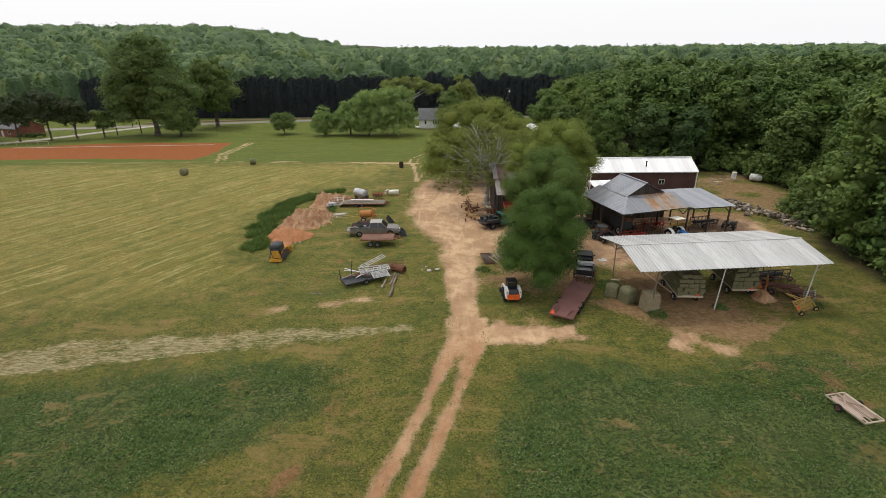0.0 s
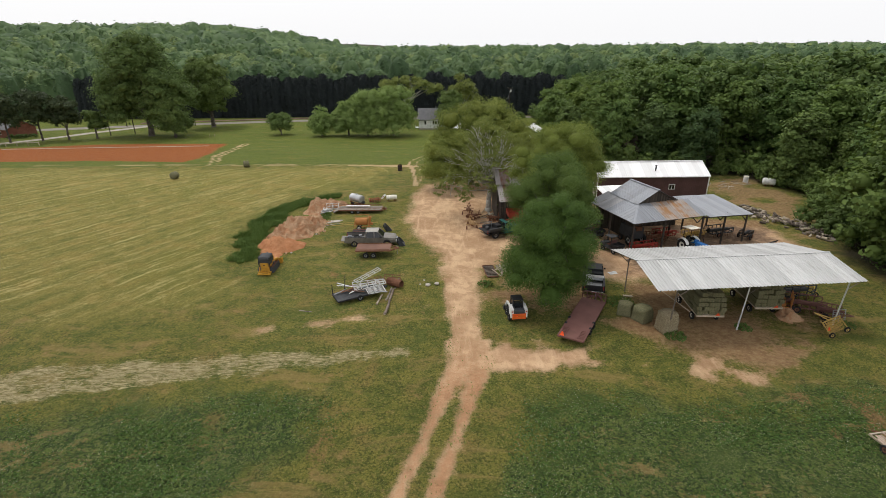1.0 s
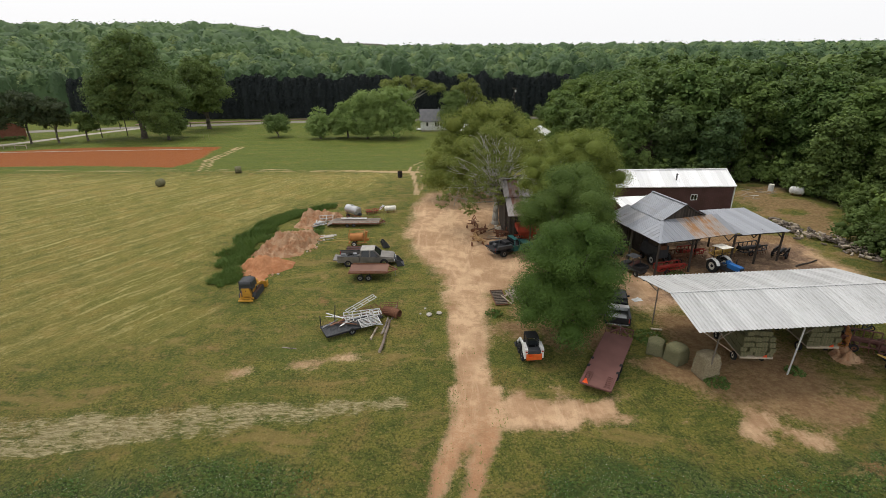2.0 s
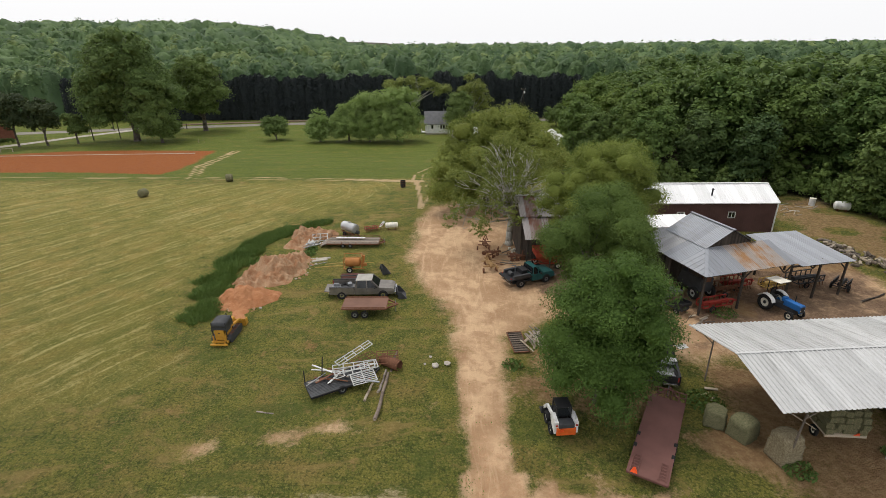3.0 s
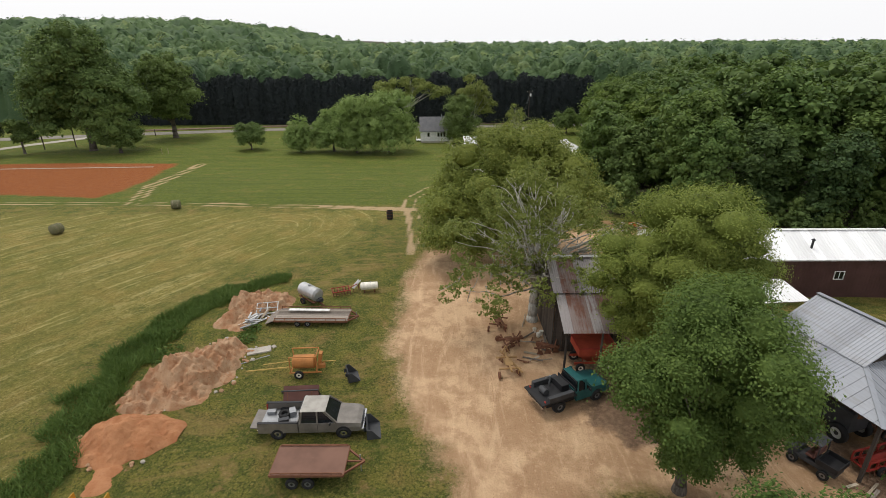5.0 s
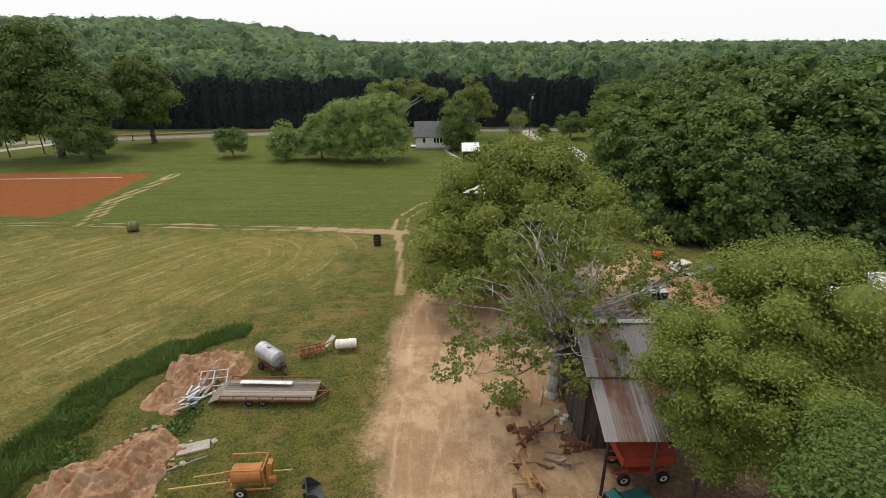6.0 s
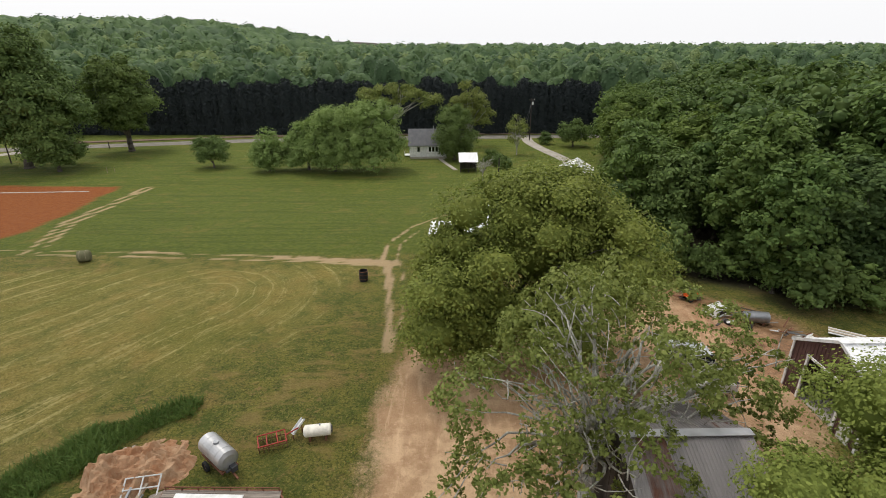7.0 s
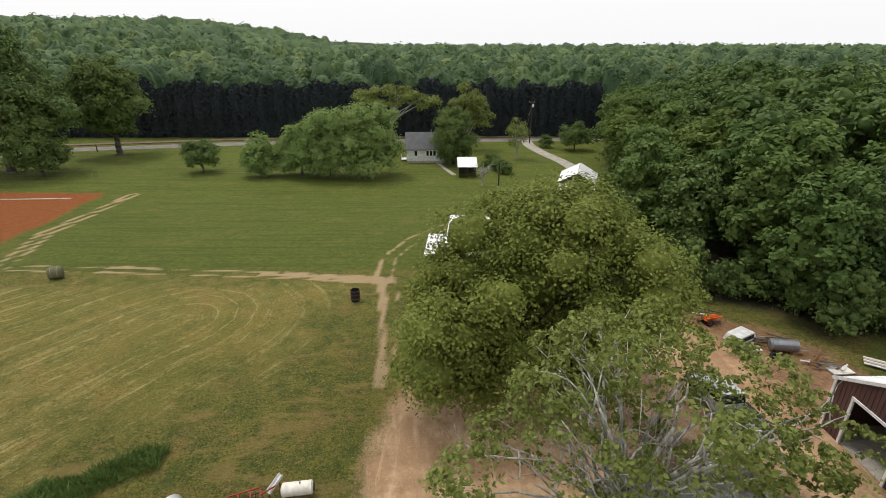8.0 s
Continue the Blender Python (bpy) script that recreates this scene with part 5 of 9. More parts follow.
tree("sweetgum_tree", 14.8, 68.2, ((0.8, 0, 10.6, 3.6, 3.8, 3.5), (-2.8, -0.8, 8.2, 2.9, 3.0, 3.0), (3.6, 0.5, 8.6, 3.3, 3.4, 3.1), (0.2, -2.2, 7.4, 3.2, 3.0, 3.0), (1.8, -1.6, 5.0, 2.8, 2.5, 2.0), (-2.4, -1.4, 5.4, 2.4, 2.2, 2.0)), 76000, 0.072, LEAF_LIME, 0.34, 3.6, 14, 13, "light green leafy tree beside the implement shed", BARK, 2, (0, 0), "", 0.34, -0.6, 17, airy=0.24)
tree("poplar_tree", 12.0, 57.6, ((1.0, 0, 8.4, 3.3, 3.4, 3.6), (-2.1, -0.4, 7.0, 2.8, 2.8, 3.0), (3.0, 0, 6.0, 2.5, 2.5, 2.8), (0.2, -0.6, 4.2, 2.5, 2.3, 2.3), (0.0, 0.0, 2.6, 1.5, 1.5, 1.2)), 54000, 0.074, LEAF_MID, 0.3, 3.0, 12, 14, "leafy yard tree with a forked grey trunk", BARK, 2, (0, 0), "", 0.34, -0.6, 15, airy=0.24)
tree("yard_maple_tree", 9.7, 46.2, ((0, 0, 5.8, 4.0, 4.0, 4.2), (-0.4, -0.3, 3.7, 3.7, 3.6, 2.8), (0.4, 0.3, 7.9, 2.8, 2.8, 2.7)), 62000, 0.070, LEAF_YARD, 0.26, 2.0, 12, 15, "round dense young maple in the farmyard", BARK, 2, (0, 0), "", 0.30, -0.6, 24, airy=0.24)
# by the road and the ball field
tree("oak_tree", -97.0, 174.0, ((0, 0, 20, 11, 10, 9.5), (-6, 0, 14, 9, 9, 7), (6, 1, 15, 9, 9, 7), (1, 0, 26, 8, 8, 6), (-8, -2, 9, 6.5, 6, 5), (6, -2, 9.5, 7, 6, 5)), 26000, 0.36, LEAF_DARK, 0.9, 8.0, 14, 21, "very tall spreading oak beside the ball field", BARK, 2, (0, 0), "", 0.26, -0.6, 30)
tree("oak_tree", -86.0, 197.0, ((0, 0, 15, 9, 8.5, 8), (0, 0, 20, 7, 6.5, 5), (-1, -1, 10.5, 7, 6.5, 4.5), (1, -1, 8.5, 5.5, 5, 3.2)), 14000, 0.36, LEAF_DARK, 0.75, 6.0, 12, 22, "tall oak beside the road", BARK, 2, (0, 0), "", 0.26, -0.6, 30)
tree("shade_tree", -87.0, 170.0, ((0, 0, 7.5, 6.0, 5.6, 5.5), (1, 0, 4.2, 5.2, 5.2, 3.2), (0, 0, 11.0, 3.6, 3.4, 3.0)), 9000, 0.27, LEAF_DARK, 0.4, 2.5, 10, 23, "low dark shade tree beside the ball field", BARK, 2, (0, 0), "", 0.26, -0.6, 26)
tree("holly_tree", -53.6, 174.0, ((0, 0, 4.0, 3.9, 3.7, 3.4),), 5000, 0.20, LEAF_DARK, 0.2, 1.0, 8, 24, "small round dark tree on the lawn", BARK, 2, (0, 0), "", 0.28, -0.7, 30)
for k, (x, y, h, r) in enumerate(((-39, 170, 9.5, 3.7), (-30.5, 171, 12.0, 5.0), (-24, 169, 15.5, 5.8), (-15.8, 170, 17.0, 7.4))):
    tree("orchard_tree", x, y, ((0, 0, h * 0.60, r, r * 0.9, h * 0.38), (r * 0.25, -r * 0.2, h * 0.36, r * 0.95, r * 0.9, h * 0.30), (-r * 0.35, -r * 0.1, h * 0.40, r * 0.85, r * 0.85, h * 0.32)), 10500 if k else 4500, 0.24, LEAF_LAWN, 0.3, h * 0.2, 10, 30 + k, "rounded light green lawn tree near the road", BARK, 2, (0, 0), "lawn trees", 0.25, -0.75, 30, (0.26, 0.46), 6, 0.68 if k else 0.45)
tree("cedar_tree", 3.4, 183.0, ((0, 0, 6.3, 5.4, 5.2, 5.6), (0, 0, 10.2, 4.2, 4.2, 3.2), (0, 0, 3.4, 4.4, 4.2, 2.8)), 10000, 0.22, LEAF_DARK, 0.35, 1.5, 10, 41, "dark rounded tree in front of the cottage", BARK, 2, (0, 0), "", 0.27, -0.8, 28)
tree("spreading_tree", -13.5, 206.0, ((-7, 0, 14.2, 4, 4, 1.7), (-1, 0, 15.6, 5, 4, 1.7), (5, 0, 14.4, 4.6, 4, 1.8), (10, 0, 12.6, 4.4, 4, 1.8), (0, -1, 12.6, 4, 3, 1.3)), 4200, 0.28, LEAF_GREY, 0.6, 8.0, 18, 42, "open-crowned tree with pale limbs behind the cottage", BARK_GREY, 3, (0, 0), "", 0.36, -0.5, 11, (0.26, 0.46), 6, 0.6)
tree("birch_tree", 8.0, 204.0, ((0, 0, 12, 4.0, 3.8, 7.0), (4, 0, 9.5, 3.2, 3.2, 6.0), (-3, 0, 10, 3.0, 3.0, 5.5)), 6000, 0.25, LEAF_GREY, 0.35, 4.0, 14, 43, "tall airy tree beside the road", BARK_GREY, 3, (0, 0), "", 0.27, -0.7, 16, (0.26, 0.46), 6, 0.5, 0.3)
tree("young_tree", 20.2, 190.0, ((0, 0, 6.5, 2.6, 2.6, 4.6),), 1800, 0.20, LEAF_GREY, 0.16, 2.2, 10, 44, "thin young tree on the lawn", BARK_GREY, 3, (0, 0), "", 0.27, -0.7, 15, (0.26, 0.46), 6, 0.0, 0.4)
tree("round_tree", 38.2, 202.0, ((0, 0, 4.2, 4.2, 4.0, 3.6),), 3800, 0.22, LEAF_DARK, 0.22, 1.2, 8, 45, "small rounded dark tree beside the drive", BARK, 2, (0, 0), "", 0.28, -0.7, 26)
for k, (x, y, r) in enumerate(((31.0, 206, 2.2), (12.5, 178.5, 2.0), (13.8, 175.0, 1.9), (14.8, 171.5, 1.7))):
    rng = np.random.default_rng(60 + k)
    ob = thing("shrub", x, y, 0, "low dark green shrub on the lawn", "shrub", "lawn shrubs")
    part("crown", crown_mesh("crown", [crown_parts(rng, ((0, 0, r * 0.75, r, r, r * 0.85),), 1200, 0.16, 0.34, -0.6, 16)]), LEAF_DARK, ob)
tree("bare_tree", 8.6, 159.5, ((0, 0, 3.4, 1.8, 1.8, 1.6),), 120, 0.14, LEAF_GREY, 0.14, 1.6, 18, 66, "small nearly bare tree", BARK_GREY, 5, core=0.0)
for k, (x, y, h) in enumerate(((-133, 160, 15), (-126, 164, 16), (-119, 166, 14), (-140, 158, 15), (-147, 165, 17), (-112, 169, 9))):
    tree("pine_tree", x, y, ((0, 0, h * 0.75, h * 0.28, h * 0.28, h * 0.24), (1, 0, h * 0.5, h * 0.28, h * 0.28, h * 0.18)), 4200, 0.30, LEAF_PINE if h > 10 else LEAF_DARK, 0.3, h * 0.35, 8, 70 + k, "dark pine beside the brick house", BARK, 2, (0, 0), "roadside pines", 0.30, -0.6, 15)


# the wood along the east side: single trees at its edge
WOOD = WOOD_EDGE + ((320, 230), (320, 18))


def wood_types():
    """Tall, full crowns that reach almost to the ground; some broad and domed, some narrow."""
    out = []
    kinds = ((LEAF_WOOD, 20, 4.7, 0.30), (LEAF_MID, 18, 4.3, 0.34), (LEAF_WOOD, 22, 5.3, 0.28), (LEAF_DEEP, 19, 4.4, 0.32), (LEAF_DARK, 17, 3.5, 0.36), (LEAF_WOOD, 21, 5.0, 0.26))
    for k, (leaf, h, r, bough) in enumerate(kinds):
        rng = np.random.default_rng(100 + k)
        blobs = [(0, 0, h * 0.70, r * 0.95, r * 0.95, h * 0.27), (r * rng.uniform(-0.2, 0.2), r * rng.uniform(-0.2, 0.2), h * 0.44, r, r, h * 0.24)]
        blobs += [(r * rng.uniform(-0.4, 0.4), r * rng.uniform(-0.4, 0.4), h * z, r * q, r * q, h * e) for z, q, e in ((0.84, 0.5, 0.14), (0.20, 0.85, 0.16))]
        out.append(tree("woodland_tree", 60, 30 + 6 * k, blobs, 4900, 0.34, leaf, 0.28, h * 0.3, 6, 110 + k, "tall leafy tree at the edge of the wood", BARK, 1, (0, 0), "trees of the wood", bough, -0.7, 17, (0.26, 0.46), 5, 0.70))
    return out


def plant_wood():
    kinds = wood_types()
    rng = random.Random(5)
    spots = []
    for i, x in enumerate(np.arange(18, 130, 8.0)):
        for y in np.arange(14, 226, 8.6):
            px, py = x + rng.uniform(-1.8, 1.8), y + (i % 2) * 4.3 + rng.uniform(-1.8, 1.8)
            d = float(inside(np.array([px]), np.array([py]), WOOD)[0])
            if 1.2 < d < 15 and py > 34:
                spots.append((px, py, d))
    spots.sort(key=lambda s: s[2] + 0.02 * s[1])
    used = set()
    for px, py, d in spots[:90]:
        ob = rng.choice(kinds)
        s = rng.uniform(0.74, 1.12) * (0.86 if d < 4 else 1.0)
        m = pose(px, py, ground_at(px, py) - 0.1, 0, 0, rng.uniform(0, 360)) @ Matrix.Diagonal((s * rng.uniform(0.95, 1.15), s, s, 1))
        if ob.name not in used:
            used.add(ob.name)
            ob.matrix_basis = m
        else:
            copy_thing(ob, m)
    for ob in kinds:
        if ob.name not in used:
            ob.matrix_basis = pose(75, 60 + rng.uniform(0, 30), ground_at(75, 60))


plant_wood()


def undergrowth():
    """Bushes that close the foot of the wood."""
    rng = np.random.default_rng(88)
    kinds = []
    for k, leaf in enumerate((LEAF_WOOD, LEAF_DEEP, LEAF_DARK)):
        ob = thing("bush", 50, 60 + 4 * k, 0, "leafy bush at the foot of the wood", "bush", "undergrowth")
        blobs = ((0, 0, 1.5, 1.9, 1.7, 1.5), (1.2, 0.4, 1.1, 1.4, 1.4, 1.1), (-1.1, -0.3, 1.2, 1.5, 1.3, 1.2), (0.2, 0.1, 3.0, 1.2, 1.2, 1.3))
        part("crown", crown_mesh("crown", [crown_parts(rng, blobs, 800, 0.15, 0.42, -0.4, 8)]), leaf, ob)
        part("stem", solid((rod, (0, 0, -0.2), (0.1, 0, 2.4), 0.06, 0.02, 6)), BARK, ob)
        kinds.append(ob)
    rr = random.Random(21)
    pts = WOOD_EDGE
    for (x0, y0), (x1, y1) in zip(pts[1:-2], pts[2:-1]):
        n = max(1, int(math.hypot(x1 - x0, y1 - y0) / 2.3))
        for i in range(n):
            t = (i + rr.random()) / n
            x, y = x0 + (x1 - x0) * t + rr.uniform(0.8, 4.0), y0 + (y1 - y0) * t + rr.uniform(-0.4, 2.6)
            s = rr.uniform(0.6, 1.25)
            copy_thing(rr.choice(kinds), pose(x, y, ground_at(x, y) - 0.05, 0, 0, rr.uniform(0, 360)) @ Matrix.Diagonal((s, s, s * rr.uniform(0.8, 1.3), 1)))


undergrowth()


def canopy(name, label, x0, x1, y0, y1, cell, crowns, mat, seed, leaf_size=0.4, leaf_count=0, rough=1.0, mask=None, tall=1.6):
    """The roof of a wood: a sheet of rounded crowns (x, y, top, radius), closed over by leaf sprays that follow them."""
    xs, ys = np.arange(x0, x1 + cell, cell), np.arange(y0, y1 + cell, cell)
    X, Y = np.meshgrid(xs, ys)
    jr = np.random.default_rng(seed)
    X = X + jr.uniform(-0.3, 0.3, X.shape) * cell
    Y = Y + jr.uniform(-0.3, 0.3, Y.shape) * cell
    Z = np.full(X.shape, 3.0)
    T = np.full(X.shape, 0.3)
    pick = []
    for cx, cy, h, r in crowns:
        if not y0 - 2 <= cy < y1 - r * 0.5 or not x0 < cx < x1:
            continue
        i0, i1 = np.searchsorted(xs, (cx - r - cell, cx + r + cell))
        j0, j1 = np.searchsorted(ys, (cy - r - cell, cy + r + cell))
        if i1 <= i0 or j1 <= j0:
            continue
        d2 = ((X[j0:j1, i0:i1] - cx) ** 2 + (Y[j0:j1, i0:i1] - cy) ** 2) / (r * r)
        z = h - r * tall * (1 - np.sqrt(np.clip(1 - d2, 0, 1)))
        hit = (d2 < 1) & (z > Z[j0:j1, i0:i1])
        tint = jr.uniform(0, 1)
        Z[j0:j1, i0:i1] = np.where(hit, z, Z[j0:j1, i0:i1])
        T[j0:j1, i0:i1] = np.where(hit, tint, T[j0:j1, i0:i1])
        pick.append((cx, cy, h, r, tint))
    Z += ((value_noise(X, Y, 2.4 * rough, seed) - 0.5) * 2.0 + (value_noise(X, Y, 1.1 * rough, seed + 1) - 0.5) * 1.2) * rough ** 0.5 - 0.5 * rough
    if mask is not None:
        Z = Z * np.clip((mask(X, Y) - 42.0) / 12.0, 0.1, 1.0)
    Z = np.maximum(Z, 0.5)
    Z[0, :] = Z[:, 0] = Z[:, -1] = 0.3
    Z = Z + gz(X, Y)
    ny, nx = X.shape
    idx = np.arange(ny * nx).reshape(ny, nx)
    f = np.stack([idx[:-1, :-1], idx[:-1, 1:], idx[1:, 1:], idx[1:, :-1]], -1)
    ok = np.ones(f.shape[:2], bool) if mask is None else (mask(X, Y) > 44.0)[:-1, :-1]
    f = f[ok]
    v = np.stack([X, Y, Z], -1).reshape(-1, 3)
    t = T.reshape(-1)
    pick = np.array(pick)
    if mask is not None:
        pick = pick[mask(pick[:, 0], pick[:, 1]) > 44.0]
    if leaf_count:
        # leaf sprays over each lumpy crown, most of them on the side that faces the farm
        w = jr.choice(len(pick), leaf_count, p=pick[:, 3] ** 2 / (pick[:, 3] ** 2).sum())
        cx, cy, h, r, tint = pick[w].T
        e = unit(jr.normal(0, 1, (leaf_count, 3)) + np.array((0, -0.8, 0.5)))
        e[:, 2] = np.where(e[:, 2] < -0.35, -e[:, 2], e[:, 2])
        ph = np.stack([cx * 1.7, cy * 2.3, cx + cy], 1)
        lump = 0.99 + 0.045 * np.sin(e * np.array((7.0, 7.0, 8.0)) + ph).sum(1) + jr.uniform(-0.05, 0.03, leaf_count)
        p = np.stack([cx, cy, gz(cx, cy) + h - r * tall], 1) + e * np.stack([r, r, r * tall], 1) * lump[:, None]
        n = e - 0.45 * np.cos(e * np.array((7.0, 7.0, 8.0)) + ph)
        q = leaves(jr, p, n + np.array((0, 0, 0.85)), leaf_size, 0.35, 0.7)
        n0 = len(v)
        v = np.concatenate([v, q.reshape(-1, 3)])
        t = np.concatenate([t, np.repeat(tint, 4)])
        f = np.concatenate([f, n0 + np.arange(leaf_count * 4).reshape(-1, 4)])
    me = bpy.data.meshes.new(name)
    me.vertices.add(len(v))
    me.vertices.foreach_set("co", v.astype(np.float32).reshape(-1))
    me.loops.add(f.size)
    me.loops.foreach_set("vertex_index", f.astype(np.int32).reshape(-1))
    me.polygons.add(len(f))
    me.polygons.foreach_set("loop_start", np.arange(0, f.size, 4, dtype=np.int32))
    me.polygons.foreach_set("loop_total", np.full(len(f), 4, dtype=np.int32))
    me.update(calc_edges=True)
    me.polygons.foreach_set("use_smooth", np.ones(len(f), bool))
    me.attributes.new("tint", "FLOAT", "POINT").data.foreach_set("value", t.astype(np.float32))
    me.materials.append(mat)
    return tagged(new(name, me), label, "woodland", kind="stuff")


def woods():
    rng = random.Random(9)
    near = []
    for i, x in enumerate(np.arange(30, 262, 7.4)):
        for y in np.arange(20, 230, 7.4):
            near.append((x + rng.uniform(-2.2, 2.2), y + (i % 2) * 3.7 + rng.uniform(-2.2, 2.2), rng.uniform(14.5, 21.5) + y * 0.015, rng.uniform(3.6, 5.2)))
    canopy("wood_canopy", "dense leafy canopy of the wood", 34, 262, 20, 230, 1.3, near, CANOPY_NEAR, 1, 0.55, 50000, 1.0, lambda X, Y: np.where(X < 80 + Y, inside(X, Y, WOOD), 0.0))
    rr = np.random.default_rng(4)
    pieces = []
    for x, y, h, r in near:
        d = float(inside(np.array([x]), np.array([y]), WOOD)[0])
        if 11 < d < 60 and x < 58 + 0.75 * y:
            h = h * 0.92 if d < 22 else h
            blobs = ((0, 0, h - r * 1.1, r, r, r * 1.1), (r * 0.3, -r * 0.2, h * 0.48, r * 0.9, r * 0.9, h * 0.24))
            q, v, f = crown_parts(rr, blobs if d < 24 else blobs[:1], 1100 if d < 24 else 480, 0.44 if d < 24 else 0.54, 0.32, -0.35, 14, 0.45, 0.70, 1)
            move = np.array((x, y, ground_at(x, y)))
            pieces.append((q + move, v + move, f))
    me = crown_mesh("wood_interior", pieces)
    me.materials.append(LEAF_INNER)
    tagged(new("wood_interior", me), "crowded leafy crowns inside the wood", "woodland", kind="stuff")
    far = []
    y = 240.0
    while y < 960:
        step = 7.5 if y < 330 else (9.0 if y < 520 else 13.0)
        x = -y * 0.98 - 40
        while x < y * 0.98 + 60:
            px, py = x + rng.uniform(-0.5, 0.5) * step, y + rng.uniform(-0.5, 0.5) * step
            if not (py < 246 and -104 < px < 58):
                far.append((px, py, rng.uniform(13, 21) + 4 * rng.random() ** 3, step * rng.uniform(0.46, 0.74)))
            x += step
        y += step
    canopy("hill_woods", "wooded ground behind the road with mixed spring foliage", -340, 340, 236, 330, 1.6, far, CANOPY_FAR, 2, 0.60, 130000, 1.2)
    canopy("hill_woods", "wooded slopes with mixed spring foliage", -560, 560, 330, 520, 2.6, far, CANOPY_FAR, 3, 0.95, 100000, 1.6)
    canopy("hill_woods", "far wooded ridge with mixed spring foliage", -980, 980, 520, 960, 5.0, far, CANOPY_FAR, 4, 1.5, 45000, 2.4)


woods()


def cypress_hedge():
    """The tall dark evergreen screen behind the road, tree by tree."""
    rng = np.random.default_rng(77)
    n = 1100
    t = rng.uniform(0, 1, n)
    r = 2.5 * np.interp(t, (0, 0.15, 0.72, 0.93, 1.0), (0.95, 1.0, 0.92, 0.65, 0.25))
    a = rng.uniform(0, 2 * math.pi, n)
    p = np.stack([np.cos(a) * r, np.sin(a) * r, t * 16.5], 1) + rng.normal(0, 0.22, (n, 3))
    out = np.stack([np.cos(a), np.sin(a), np.full(n, 0.25)], 1)
    q = leaves(rng, p, out, 0.50, 0.30, 0.35)
    ob = thing("cypress_tree", -155, 229, 0, "tall dark clipped cypress in a screen", "tree", "cypress screen")
    part("trunk", solid((rod, (0, 0, -0.2), (0, 0, 15), 0.25, 0.05, 8)), BARK, ob)
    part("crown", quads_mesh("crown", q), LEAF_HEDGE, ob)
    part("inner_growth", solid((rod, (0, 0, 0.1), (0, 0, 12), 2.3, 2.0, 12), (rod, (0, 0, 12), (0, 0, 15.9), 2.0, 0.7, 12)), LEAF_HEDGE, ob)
    rr = random.Random(3)
    x = -152.0
    while x < 53:
        s = rr.uniform(0.93, 1.06)
        copy_thing(ob, pose(x, 229 + rr.uniform(-0.5, 0.5), ground_at(x, 229), 0, 0, rr.uniform(0, 360)) @ Matrix.Diagonal((s * 1.3, s * 1.3, s * rr.uniform(0.93, 1.06), 1)))
        x += 2.9


cypress_hedge()


# ---- vehicles and machines ----
def hull(bm, sections):
    """A body out of cross-sections along x: (x, half width low, half width high, z low, z high, z shoulder)."""
    rings = []
    for x, wl, wh, z0, z1, zs in sections:
        rings.append([(x, -wl, z0), (x, -wl * 1.0, zs), (x, -wh, z1), (x, wh, z1), (x, wl, zs), (x, wl, z0)])
    loft(bm, rings)


